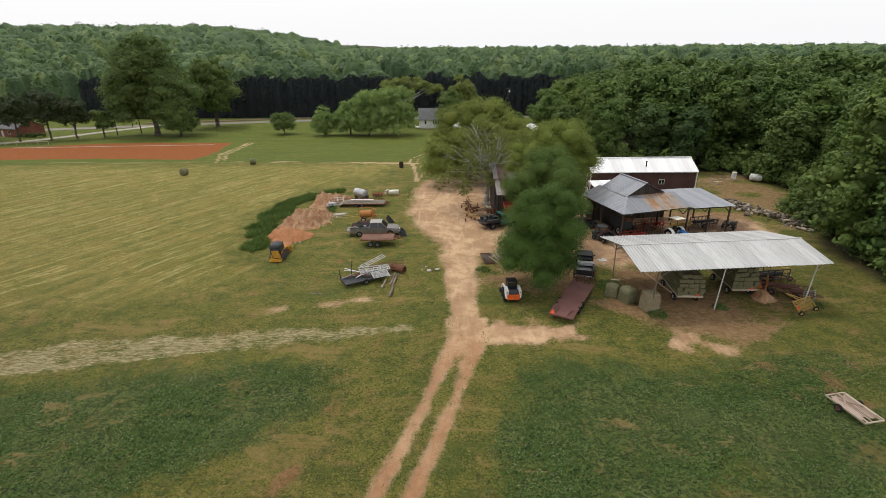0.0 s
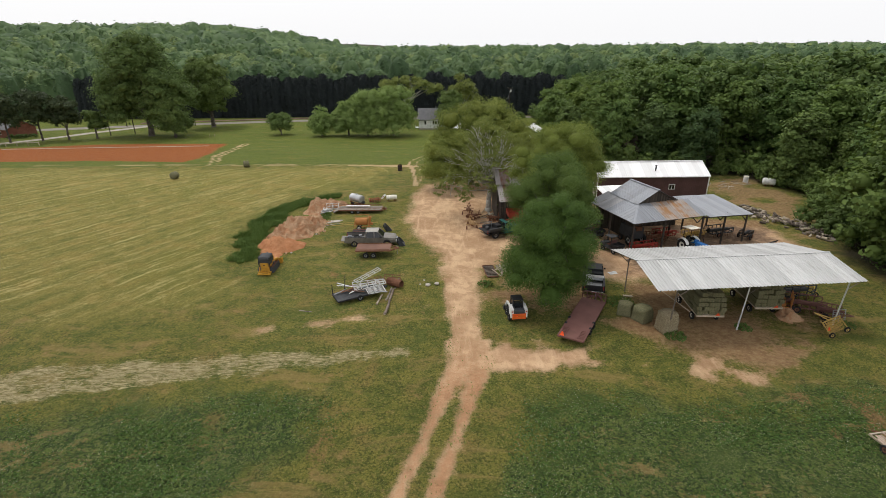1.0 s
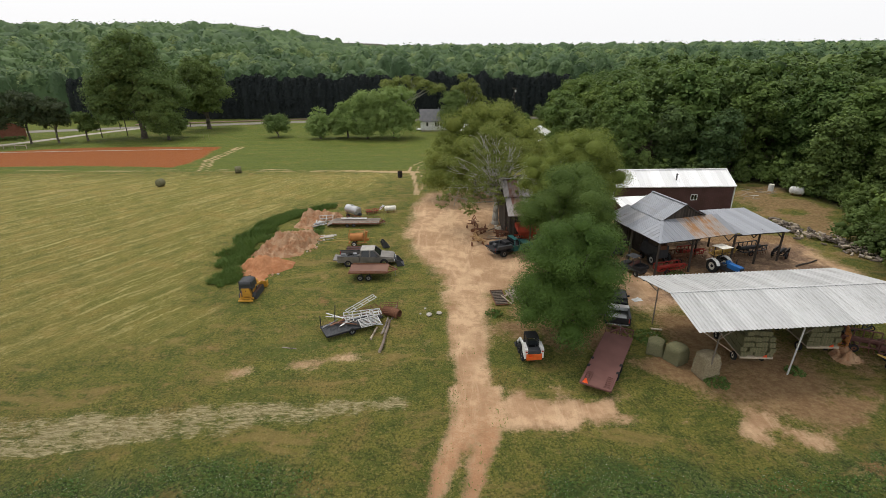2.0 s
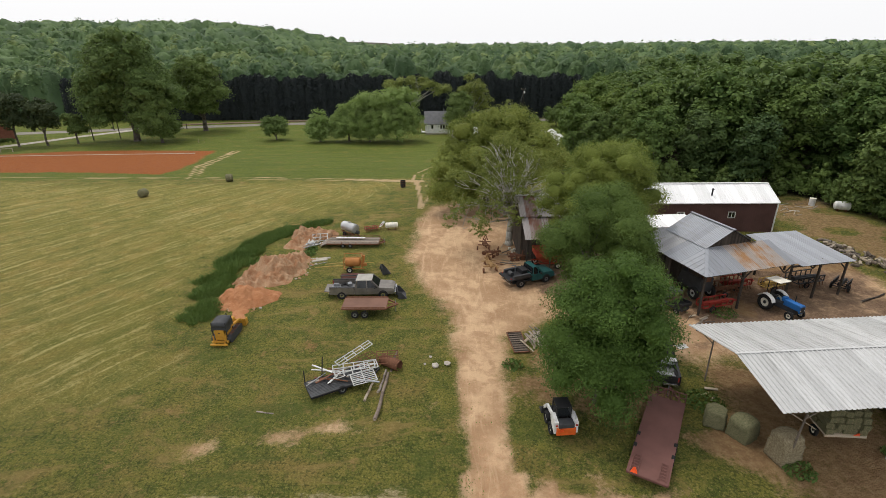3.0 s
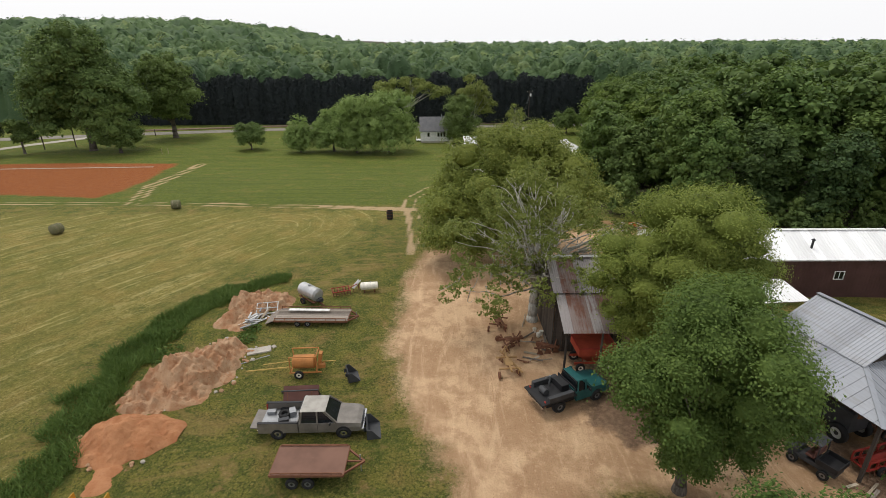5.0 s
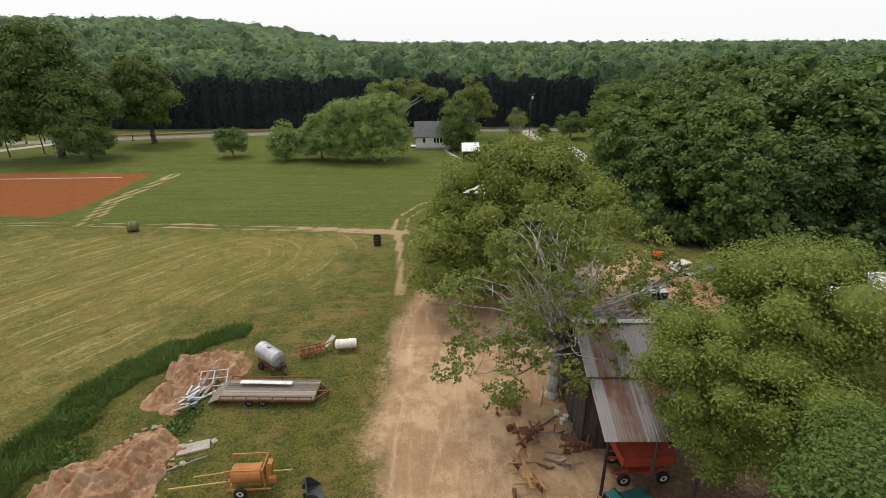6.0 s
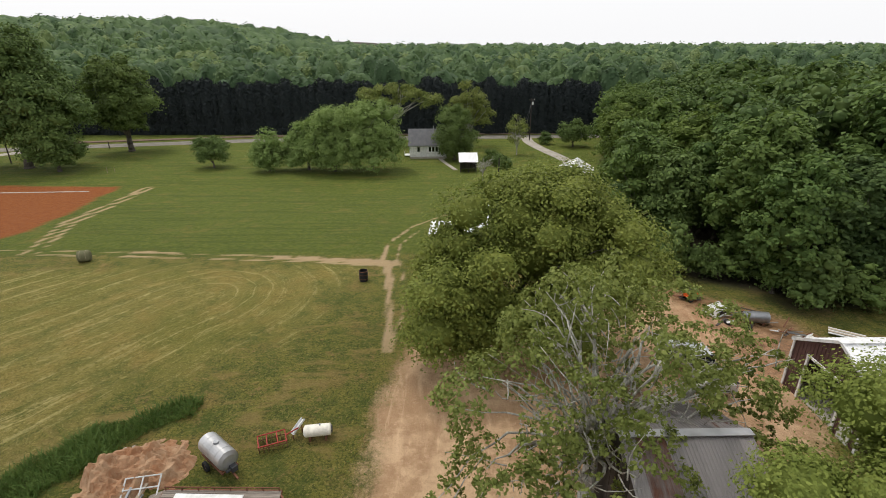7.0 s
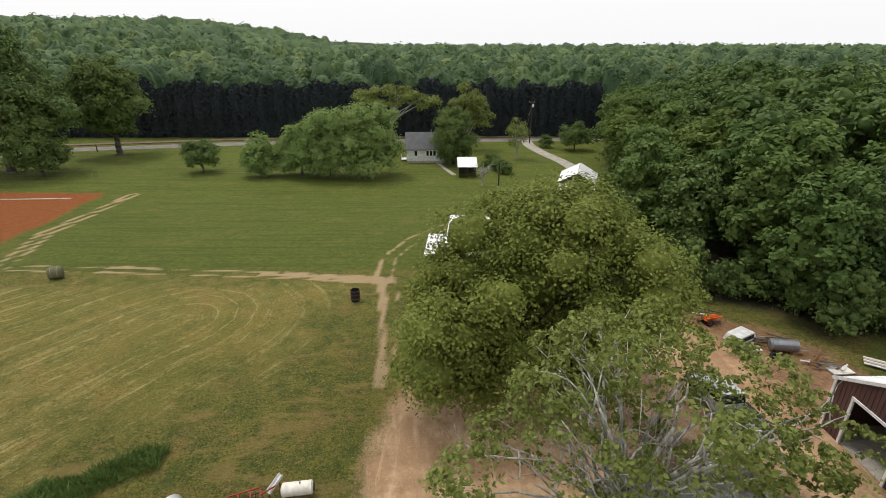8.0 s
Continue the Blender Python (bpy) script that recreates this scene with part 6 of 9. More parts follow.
def pickup(name, x, y, turn, body, roof, label, crew=True, bed=True, tailgate_open=False, flat=False, rim=CHROME):
    """A pickup with its nose along x; the origin is under its rear bumper."""
    ob = thing(name, x, y, turn, label, "pickup truck")
    L = 6.3 if crew else 5.3
    cab0 = 2.45
    cab1 = 4.75 if crew else 3.75
    W = 0.98
    # lower body: nose, doors, and bed sides
    b = bmesh.new()
    hull(b, ((cab0, W, W * 0.97, 0.45, 1.12, 0.75), (cab1 - 0.1, W, W * 0.97, 0.45, 1.12, 0.75), (cab1 + 0.05, W, W * 0.95, 0.45, 1.13, 0.8), (L - 0.35, W * 0.97, W * 0.9, 0.48, 1.05, 0.8), (L - 0.08, W * 0.9, W * 0.82, 0.5, 0.95, 0.75)))
    part("body", b, body, ob, "", False)
    g = bmesh.new()
    hull(g, ((cab0 + 0.05, W * 0.93, W * 0.76, 1.10, 1.80, 1.12), (cab0 + 0.35, W * 0.93, W * 0.76, 1.10, 1.84, 1.12), (cab1 - 0.75, W * 0.93, W * 0.76, 1.10, 1.83, 1.12), (cab1 + 0.0, W * 0.93, W * 0.86, 1.10, 1.16, 1.12)))
    cab = part("cab", g, GLASS_DARK, ob, "dark cab windows")
    part("roof", solid((box, (cab0 + cab1 - 0.55) / 2 + 0.02, 0, 1.835, cab1 - cab0 - 0.75, W * 1.56, 0.05, 0, 0, 0, 0.02)), roof, cab)
    for s in (-1, 1):
        for px in ((cab0 + 0.12, cab0 + 0.22), (cab0 + (1.15 if crew else 0.75), cab0 + (1.15 if crew else 0.78)), (cab1 + 0.0, cab1 - 0.72)):
            part("pillar", solid((bar, (px[0], s * W * 0.935, 1.10), (px[1], s * W * 0.77, 1.83), 0.09, 0.15)), body, cab)
        part("door_seam", solid((box, cab0 + (1.15 if crew else 1.2), s * (W - 0.004), 0.78, 0.02, 0.02, 0.6)), BLACK, ob)
        part("mirror", solid((box, cab1 - 0.35, s * (W + 0.12), 1.2, 0.1, 0.2, 0.16, 0, 0, 0, 0.02)), BLACK, ob)
        part("headlight", solid((box, L - 0.10, s * 0.66, 0.86, 0.06, 0.3, 0.16)), CHROME, ob, "clear headlight")
        part("tail_light", solid((box, 0.03, s * 0.88, 0.95, 0.06, 0.14, 0.35)), RED, ob, "red tail light")
    part("grille", solid((box, L - 0.06, 0, 0.82, 0.05, 1.0, 0.22)), CHARCOAL, ob)
    part("bumper", solid((box, L, 0, 0.55, 0.16, 1.85, 0.2, 0, 0, 0, 0.04)), CHROME, ob, "chrome bumper")
    part("bumper", solid((box, -0.05, 0, 0.55, 0.14, 1.8, 0.16, 0, 0, 0, 0.03)), CHROME, ob)
    part("chassis", solid((box, L / 2, 0, 0.48, L - 0.6, 1.5, 0.16)), BLACK, ob)
    if flat:
        part("flatbed", solid((box, 1.05, 0, 0.98, 2.7, 2.15, 0.10)), BLACK, ob, "black steel flatbed")
        for s in (-1, 1):
            part("side_box", solid((box, 1.2, s * 0.93, 1.18, 1.9, 0.28, 0.36, 0, 0, 0, 0.02)), CHARCOAL, ob, "black tool box")
        part("headboard", solid((box, 2.32, 0, 1.45, 0.06, 1.9, 0.08), (box, 2.32, -0.9, 1.2, 0.06, 0.06, 0.5), (box, 2.32, 0.9, 1.2, 0.06, 0.06, 0.5)), BLACK, ob)
        part("fuel_tank", solid((box, 1.9, 0.1, 1.28, 0.6, 1.1, 0.5, 0, 0, 0, 0.04)), BLACK, ob)
        part("winch_post", solid((rod, (1.3, 0.5, 1.0), (1.3, 0.5, 1.85), 0.06), (rod, (1.3, 0.5, 1.8), (0.8, 0.3, 1.95), 0.05)), STEEL, ob)
        part("reel", solid((rod, (0.5, -0.3, 1.25), (0.5, 0.3, 1.25), 0.22, 0.22, 14)), CHARCOAL, ob)
    else:
        part("bed_floor", solid((box, cab0 / 2, 0, 0.72, cab0 - 0.02, 1.7, 0.06)), STEEL, ob, "ribbed grey bed floor")
        for s in (-1, 1):
            bb = bmesh.new()
            prism(bb, ((0.0, 0.5), (cab0 - 0.03, 0.5), (cab0 - 0.03, 1.2), (0.0, 1.2)), s * W - 0.06, s * W + 0.06)
            part("bed_side", bb, body, ob)
            part("bed_rail", solid((box, cab0 / 2, s * W * 0.97, 1.22, cab0, 0.16, 0.04)), BLACK, ob)
        part("bed_front", solid((box, cab0 - 0.06, 0, 0.95, 0.06, 1.8, 0.5)), body, ob)
        if tailgate_open:
            part("tailgate", solid((box, -0.28, 0, 0.72, 0.55, 1.66, 0.07, 0, 0, 8)), body, ob, "lowered tailgate")
        else:
            part("tailgate", solid((box, 0.0, 0, 0.95, 0.08, 1.7, 0.5)), body, ob)
    r = 0.39
    for wx in (1.15, L - 1.15):
        for s in (-1, 1):
            arch = part("wheel_arch", solid((rod, (wx, s * (W - 0.20), r + 0.02), (wx, s * (W + 0.012), r + 0.02), r * 1.2, r * 1.2, 20)), BLACK, ob)
            wheel(ob, wx, s * (W - 0.025), r, r, 0.24, (0, 1, 0), rim)
    return ob


p = pickup("pickup_truck", -12.0, 62.35, 1.5, PEWTER, PEWTER_TOP, "pewter crew-cab pickup with its tailgate down, on grass", True, True, True)
spare = thing("spare_tyre", -10.7, 62.6, 0, "spare tyre lying in the pickup bed", "tyre", z=ground_at(0, 62) + 0.76)
t_ = bmesh.new()
ring(t_, (0, 0, 0.13), (0, 0, 1), 0.38, 0.2, 0.24)
part("tyre", t_, RUBBER, spare)
for dx, dy, dz, sx, sy, sz, mm in ((0.4, 0.45, 0.1, 0.5, 0.3, 0.2, STEEL), (1.4, -0.35, 0.12, 0.6, 0.25, 0.24, CHARCOAL), (1.75, 0.4, 0.15, 0.35, 0.5, 0.3, STEEL)):
    bx = thing("tool_box", -12.0 + dx, 62.4 + dy, 12 * dx, "small box lying in the pickup bed", "box", z=ground_at(0, 62) + 0.75)
    part("case", solid((box, 0, 0, sz / 2, sx, sy, sz, 0, 0, 0, 0.02)), mm, bx)
    part("lid", solid((box, 0, 0, sz, sx + 0.03, sy + 0.03, 0.03)), mm, bx)
pickup("pickup_truck", 5.4, 64.25, 24, TEAL, TEAL, "teal work truck with a black flatbed and tool boxes", False, False, False, True, STEEL)
dk = pickup("pickup_truck", 14.75, 47.6, 75, BLACK, BLACK, "dark pickup hitched to the oxide flatbed trailer", True, True)
tb = thing("tool_chest", 15.4, 49.55, 75, "silver tool chest across a pickup bed", "tool chest", z=ground_at(0, 49) + 0.98)
part("chest", solid((box, 0, 0, 0.14, 0.5, 1.7, 0.3, 0, 0, 0, 0.02)), SILVER, tb)
part("lid", solid((box, 0, 0, 0.31, 0.54, 1.74, 0.04)), ALU, tb)
pickup("pickup_truck", 18.9, 84.6, 96, SILVER, SILVER, "silver pickup parked under the trees", True, True)


def flat_trailer(name, x, y, turn, L, W, z, deck, frame_mat, label, axles=(0.45, 0.55), tongue=1.3, boards=0, rails=0.0, rack=0.0, r=0.34):
    """A flatbed trailer, nose along x; the origin is under its rear end."""
    ob = thing(name, x, y, turn, label, "trailer")
    if boards:
        w = W / boards
        rng = random.Random(int(L * 100))
        for i in range(boards):
            part("deck_board", solid((box, L / 2 + rng.uniform(-0.04, 0.04), -W / 2 + w * (i + 0.5), z - 0.02, L, w - 0.025, 0.045)), deck, ob)
    else:
        part("deck", solid((box, L / 2, 0, z - 0.02, L, W, 0.04)), deck, ob)
    fr = [(bar, (0, s * W / 2, z - 0.06), (L, s * W / 2, z - 0.06), 0.08, 0.14) for s in (-1, 1)]
    fr += [(bar, (u, -W / 2, z - 0.07), (u, W / 2, z - 0.07), 0.08, 0.12) for u in np.linspace(0, L, 6)]
    part("frame", solid(*fr), frame_mat, ob)
    part("tongue", solid((bar, (L, -W * 0.4, z - 0.1), (L + tongue, 0, z - 0.12), 0.09, 0.12), (bar, (L, W * 0.4, z - 0.1), (L + tongue, 0, z - 0.12), 0.09, 0.12), (bar, (L, 0, z - 0.1), (L + tongue, 0, z - 0.12), 0.07, 0.1)), frame_mat, ob)
    part("jack", solid((rod, (L + tongue * 0.75, 0.1, 0), (L + tongue * 0.75, 0.1, z + 0.25), 0.035)), STEEL, ob)
    for a in axles:
        part("axle", solid((rod, (L * a, -W / 2, r), (L * a, W / 2, r), 0.05)), BLACK, ob)
        for s in (-1, 1):
            wheel(ob, L * a, s * (W / 2 - 0.02), r, r, 0.2, (0, 1, 0), STEEL)
    if rails:
        part("rail", solid(*[(bar, (0.1, s * (W / 2 - 0.04), z + rails), (L - 0.1, s * (W / 2 - 0.04), z + rails), 0.05, 0.05) for s in (-1, 1)]), frame_mat, ob)
        for s in (-1, 1):
            for u in np.linspace(0.1, L - 0.1, 8):
                part("stake", solid((box, u, s * (W / 2 - 0.04), z + rails / 2, 0.05, 0.05, rails)), frame_mat, ob)
    if rack:
        part("headboard", solid((bar, (L - 0.05, -W / 2, z + rack), (L - 0.05, W / 2, z + rack), 0.06, 0.06), (bar, (L - 0.05, -W / 2, z + rack * 0.5), (L - 0.05, W / 2, z + rack * 0.5), 0.05, 0.05), *[(box, L - 0.05, u, z + rack / 2, 0.06, 0.06, rack) for u in np.linspace(-W / 2, W / 2, 6)]), frame_mat, ob)
    return ob


flat_trailer("flatbed_trailer", -10.1, 58.75, 0.5, 4.0, 2.15, 0.98, BROWN_DECK, RUST, "tandem flatbed trailer with a rusty brown deck, on grass", (0.29, 0.51), 1.0, 0, 0.10, 0.0)
ox = flat_trailer("flatbed_trailer", 10.45, 39.15, 60.2, 7.7, 2.15, 0.62, MAROON_DECK, MAROON_DECK, "long oxide-red flatbed trailer with folded ramps", (0.30, 0.44), 1.5, 0, 0, 0.75)
for s in (-1, 1):
    part("ramp", solid(*[(bar, (0.1, s * 0.75 + o, 0.68), (1.5, s * 0.75 + o, 0.72), 0.05, 0.06) for o in (-0.2, 0.2)], *[(bar, (u, s * 0.75 - 0.2, 0.71), (u, s * 0.75 + 0.2, 0.71), 0.04, 0.04) for u in np.linspace(0.2, 1.4, 6)]), MAROON_DECK, ox)


def warning_sign(x, y, z, turn, parent):
    bm = bmesh.new()
    prism(bm, ((-0.2, -0.14), (0.2, -0.14), (0.06, 0.2), (-0.06, 0.2)), -0.01, 0.01)
    ob = part("warning_sign", bm, REFLECTOR, parent, "orange slow-vehicle triangle")
    ob.matrix_basis = pose(x, y, z, -20, 0, turn)
    return ob


warning_sign(-0.05, 0.7, 0.85, 90 + 180, ox)
low = flat_trailer("lowboy_trailer", -15.3, 75.75, -1.0, 6.3, 2.2, 0.55, WOOD_GREY, RUST, "long low trailer with a weathered plank deck and rusty rails", (0.32, 0.46), 0.8, 9, 0.22, 0.0, 0.26)
part("ramp_end", solid((box, -0.4, 0, 0.34, 0.9, 2.1, 0.06, 0, 0, -24)), WOOD_GREY, low, "sloping plank tail")
plank = thing("plank", -12.6, 76.15, -2, "white plank lying on the low trailer", "plank", z=ground_at(0, 76) + 0.73)
part("board", solid((box, 0, 0, 0.04, 3.6, 0.32, 0.06)), WHITE, plank)


# yellow crawler loader with a black canopy
def crawler():
    ob = thing("crawler_loader", -19.25, 53.35, 90, "yellow crawler loader with a black canopy, parked on grass", "crawler loader", scale=0.92)
    for s in (-1, 1):
        bm = bmesh.new()
        prof = []
        for cx, a0, a1 in ((2.45, 90, -90), (0.55, 270, 90)):
            prof += [(cx + 0.38 * math.cos(radians(a)), 0.40 + 0.38 * math.sin(radians(a))) for a in np.linspace(a0, a1, 7)]
        prism(bm, prof, s * 0.72 - 0.17, s * 0.72 + 0.17)
        tr = part("track", bm, CHARCOAL, ob, "dark worn crawler track")
        for u in np.linspace(0.6, 2.4, 9):
            part("grouser", solid((box, u, s * 0.72, 0.8, 0.05, 0.34, 0.05)), RUST, tr)
        part("lift_arm", solid((bar, (1.0, s * 0.62, 1.35), (2.9, s * 0.62, 0.95), 0.14, 0.2), (bar, (2.9, s * 0.62, 0.95), (3.5, s * 0.62, 0.45), 0.14, 0.18)), YELLOW, ob)
        part("hydraulic_ram", solid((rod, (1.5, s * 0.5, 0.7), (2.7, s * 0.5, 1.0), 0.05)), STEEL, ob)
    part("hull", solid((box, 1.4, 0, 0.75, 2.3, 0.95, 0.5, 0, 0, 0, 0.03)), YELLOW, ob)
    part("engine_hood", solid((box, 2.15, 0, 1.15, 1.15, 0.7, 0.55, 0, 0, 0, 0.05)), YELLOW, ob, "yellow engine hood")
    part("seat", solid((box, 0.95, 0, 1.1, 0.45, 0.5, 0.12, 0, 0, 0, 0.03), (box, 0.72, 0, 1.4, 0.12, 0.5, 0.5, 0, 0, 0, 0.03)), BLACK, ob)
    part("rear_guard", solid((box, 0.1, 0, 1.0, 0.12, 0.85, 0.95, 0, 0, 0, 0.02), (box, 0.0, 0, 0.35, 0.2, 1.5, 0.14), (box, -0.05, -0.55, 0.65, 0.1, 0.1, 0.7), (box, -0.05, 0.55, 0.65, 0.1, 0.1, 0.7)), YELLOW, ob)
    part("ripper_bar", solid((box, -0.35, 0, 0.25, 0.18, 1.5, 0.14), (bar, (-0.3, 0.5, 0.3), (0.1, 0.35, 0.5), 0.1, 0.1), (bar, (-0.3, -0.5, 0.3), (0.1, -0.35, 0.5), 0.1, 0.1)), YELLOW, ob)
    part("badge", solid((box, 0.03, 0, 1.2, 0.01, 0.16, 0.1)), BLACK, ob)
    can = bmesh.new()
    rings = []
    for x, k in ((0.05, 0.8), (0.25, 1.0), (1.35, 1.0), (1.55, 0.8)):
        rings.append([(x, -0.68, 1.75), (x, -0.62 * k, 2.1 + 0.08 * k), (x, 0, 2.16 + 0.10 * k), (x, 0.62 * k, 2.1 + 0.08 * k), (x, 0.68, 1.75)])
    loft(can, rings)
    c = part("canopy", can, CHARCOAL, ob, "black canvas canopy", True)
    part("canopy_side", solid((box, 0.8, -0.67, 1.5, 1.4, 0.03, 0.5), (box, 0.8, 0.67, 1.5, 1.4, 0.03, 0.5), (box, 0.1, 0, 1.65, 0.03, 1.3, 0.4)), CHARCOAL, c)
    for x in (0.15, 1.45):
        for s in (-1, 1):
            part("post", solid((box, x, s * 0.62, 1.5, 0.07, 0.07, 1.4)), BLACK, ob)
    bm = bmesh.new()
    prism(bm, ((3.3, 0.05), (3.95, 0.08), (3.95, 0.14), (3.45, 0.2), (3.4, 0.75), (3.3, 0.78)), -1.0, 1.0)
    bk = part("bucket", bm, YELLOW, ob, "worn yellow bucket")
    for s in (-1, 1):
        part("bucket_side", solid((box, 3.55, s * 1.0, 0.4, 0.55, 0.05, 0.65)), YELLOW, bk)
    part("exhaust", solid((rod, (2.3, 0.2, 1.4), (2.3, 0.2, 2.0), 0.05)), BLACK, ob)
    return ob


crawler()


def skid_steer():
    ob = thing("skid_steer", 6.75, 42.6, 95, "white skid steer with an orange rear door, under a tree", "skid steer")
    for wx in (0.75, 1.75):
        for s in (-1, 1):
            wheel(ob, wx, s * 0.68, 0.4, 0.4, 0.3, (0, 1, 0), CREAM)
    part("chassis", solid((box, 1.2, 0, 0.6, 2.2, 0.95, 0.55, 0, 0, 0, 0.04)), CHARCOAL, ob)
    for s in (-1, 1):
        bm = bmesh.new()
        prism(bm, ((0.05, 0.55), (0.75, 0.85), (1.0, 1.2), (0.9, 1.5), (0.05, 1.38)), s * 0.62 - 0.13, s * 0.62 + 0.13)
        part("tower", bm, WHITE, ob, "white side tower")
        part("lift_arm", solid((bar, (0.2, s * 0.66, 1.42), (2.0, s * 0.66, 1.2), 0.13, 0.2), (bar, (2.0, s * 0.66, 1.2), (2.65, s * 0.66, 0.45), 0.13, 0.18)), WHITE, ob)
        part("tail_light", solid((box, -0.02, s * 0.62, 1.2, 0.04, 0.14, 0.1)), RED, ob)
    part("rear_door", solid((box, 0.03, 0, 0.72, 0.14, 1.22, 0.55, 0, 0, 0, 0.05)), BRIGHT_ORANGE, ob, "bright orange rear door")
    part("grille", solid((box, 0.25, 0, 1.15, 0.6, 0.98, 0.3, 0, 0, 0, 0.04)), CHARCOAL, ob)
    cab = part("cab", solid((box, 1.15, 0, 2.0, 1.0, 0.95, 0.06, 0, 0, 0, 0.02), (box, 0.7, -0.44, 1.6, 0.08, 0.07, 0.85), (box, 0.7, 0.44, 1.6, 0.08, 0.07, 0.85), (box, 1.6, -0.44, 1.5, 0.08, 0.07, 1.0), (box, 1.6, 0.44, 1.5, 0.08, 0.07, 1.0)), BLACK, ob, "black roll cage")
    part("side_mesh", solid(*[(bar, (0.7 + 0.15 * i, s * 0.45, 1.2), (0.7 + 0.15 * i, s * 0.45, 1.97), 0.02, 0.02) for i in range(7) for s in (-1, 1)]), BLACK, cab)
    part("rear_window", solid((box, 0.68, 0, 1.65, 0.02, 0.8, 0.55)), GLASS_DARK, cab)
    part("seat", solid((box, 1.05, 0, 1.1, 0.45, 0.5, 0.12), (box, 0.85, 0, 1.4, 0.1, 0.5, 0.5)), BLACK, ob)
    bm = bmesh.new()
    prism(bm, ((2.55, 0.05), (3.15, 0.06), (3.15, 0.1), (2.7, 0.15), (2.65, 0.55), (2.55, 0.58)), -0.85, 0.85)
    part("bucket", bm, CHARCOAL, ob)
    warning_sign(-0.06, 0.3, 0.8, 90, ob)
    return ob


skid_steer()


def tractor():
    ob = thing("tractor", 29.25, 60.1, -70, "blue farm tractor with a white sunshade", "tractor", scale=1.1)
    for s in (-1, 1):
        wheel(ob, 0.5, s * 0.78, 0.66, 0.66, 0.36, (0, 1, 0), CREAM)
        wheel(ob, 2.55, s * 0.66, 0.36, 0.36, 0.2, (0, 1, 0), CREAM)
        bm = bmesh.new()
        arc = [(0.5 + 0.78 * math.cos(radians(a)), 0.66 + 0.78 * math.sin(radians(a))) for a in np.linspace(20, 150, 9)]
        arc2 = [(0.5 + 0.73 * math.cos(radians(a)), 0.66 + 0.73 * math.sin(radians(a))) for a in np.linspace(150, 20, 9)]
        prism(bm, arc + arc2, s * 0.78 - 0.22, s * 0.78 + 0.16)
        part("fender", bm, WHITE, ob, "pale rear fender")
        part("headlight", solid((rod, (3.0, s * 0.2, 0.95), (3.06, s * 0.2, 0.95), 0.07)), CREAM, ob)
        part("shade_post", solid((rod, (0.2, s * 0.5, 1.0), (0.2, s * 0.5, 2.55), 0.03)), BLACK, ob)
    part("hood", solid((box, 2.3, 0, 1.1, 1.4, 0.55, 0.5, 0, 0, 0, 0.06)), BLUE, ob, "blue hood")
    part("nose", solid((box, 2.98, 0, 1.0, 0.12, 0.58, 0.62, 0, 0, 0, 0.04)), BLUE, ob)
    part("grille", solid((box, 3.05, 0, 1.0, 0.02, 0.44, 0.45)), CHARCOAL, ob)
    part("drive_train", solid((box, 1.3, 0, 0.65, 2.6, 0.42, 0.45, 0, 0, 0, 0.04), (box, 2.55, 0, 0.45, 0.15, 1.1, 0.14)), CHARCOAL, ob)
    part("rear_axle", solid((rod, (0.5, -0.75, 0.66), (0.5, 0.75, 0.66), 0.14)), BLUE, ob)
    part("seat", solid((box, 0.55, 0, 1.15, 0.45, 0.45, 0.1, 0, 0, 0, 0.03), (box, 0.33, 0, 1.38, 0.08, 0.45, 0.4, 0, 0, 10, 0.03)), BLACK, ob)
    sw = bmesh.new()
    ring(sw, (1.25, 0, 1.45), (-0.5, 0, 0.9), 0.2, 0.17, 0.03, 14)
    part("steering_wheel", sw, BLACK, ob)
    part("dash", solid((box, 1.5, 0, 1.3, 0.25, 0.45, 0.35, 0, 0, 0, 0.03)), BLUE, ob)
    part("exhaust", solid((rod, (2.2, 0.18, 1.3), (2.2, 0.18, 1.85), 0.035)), BLACK, ob)
    part("sunshade", solid((box, 0.55, 0, 2.58, 1.35, 1.25, 0.06, 0, 0, -4, 0.02)), CREAM, ob, "flat white sunshade")
    return ob


tractor()


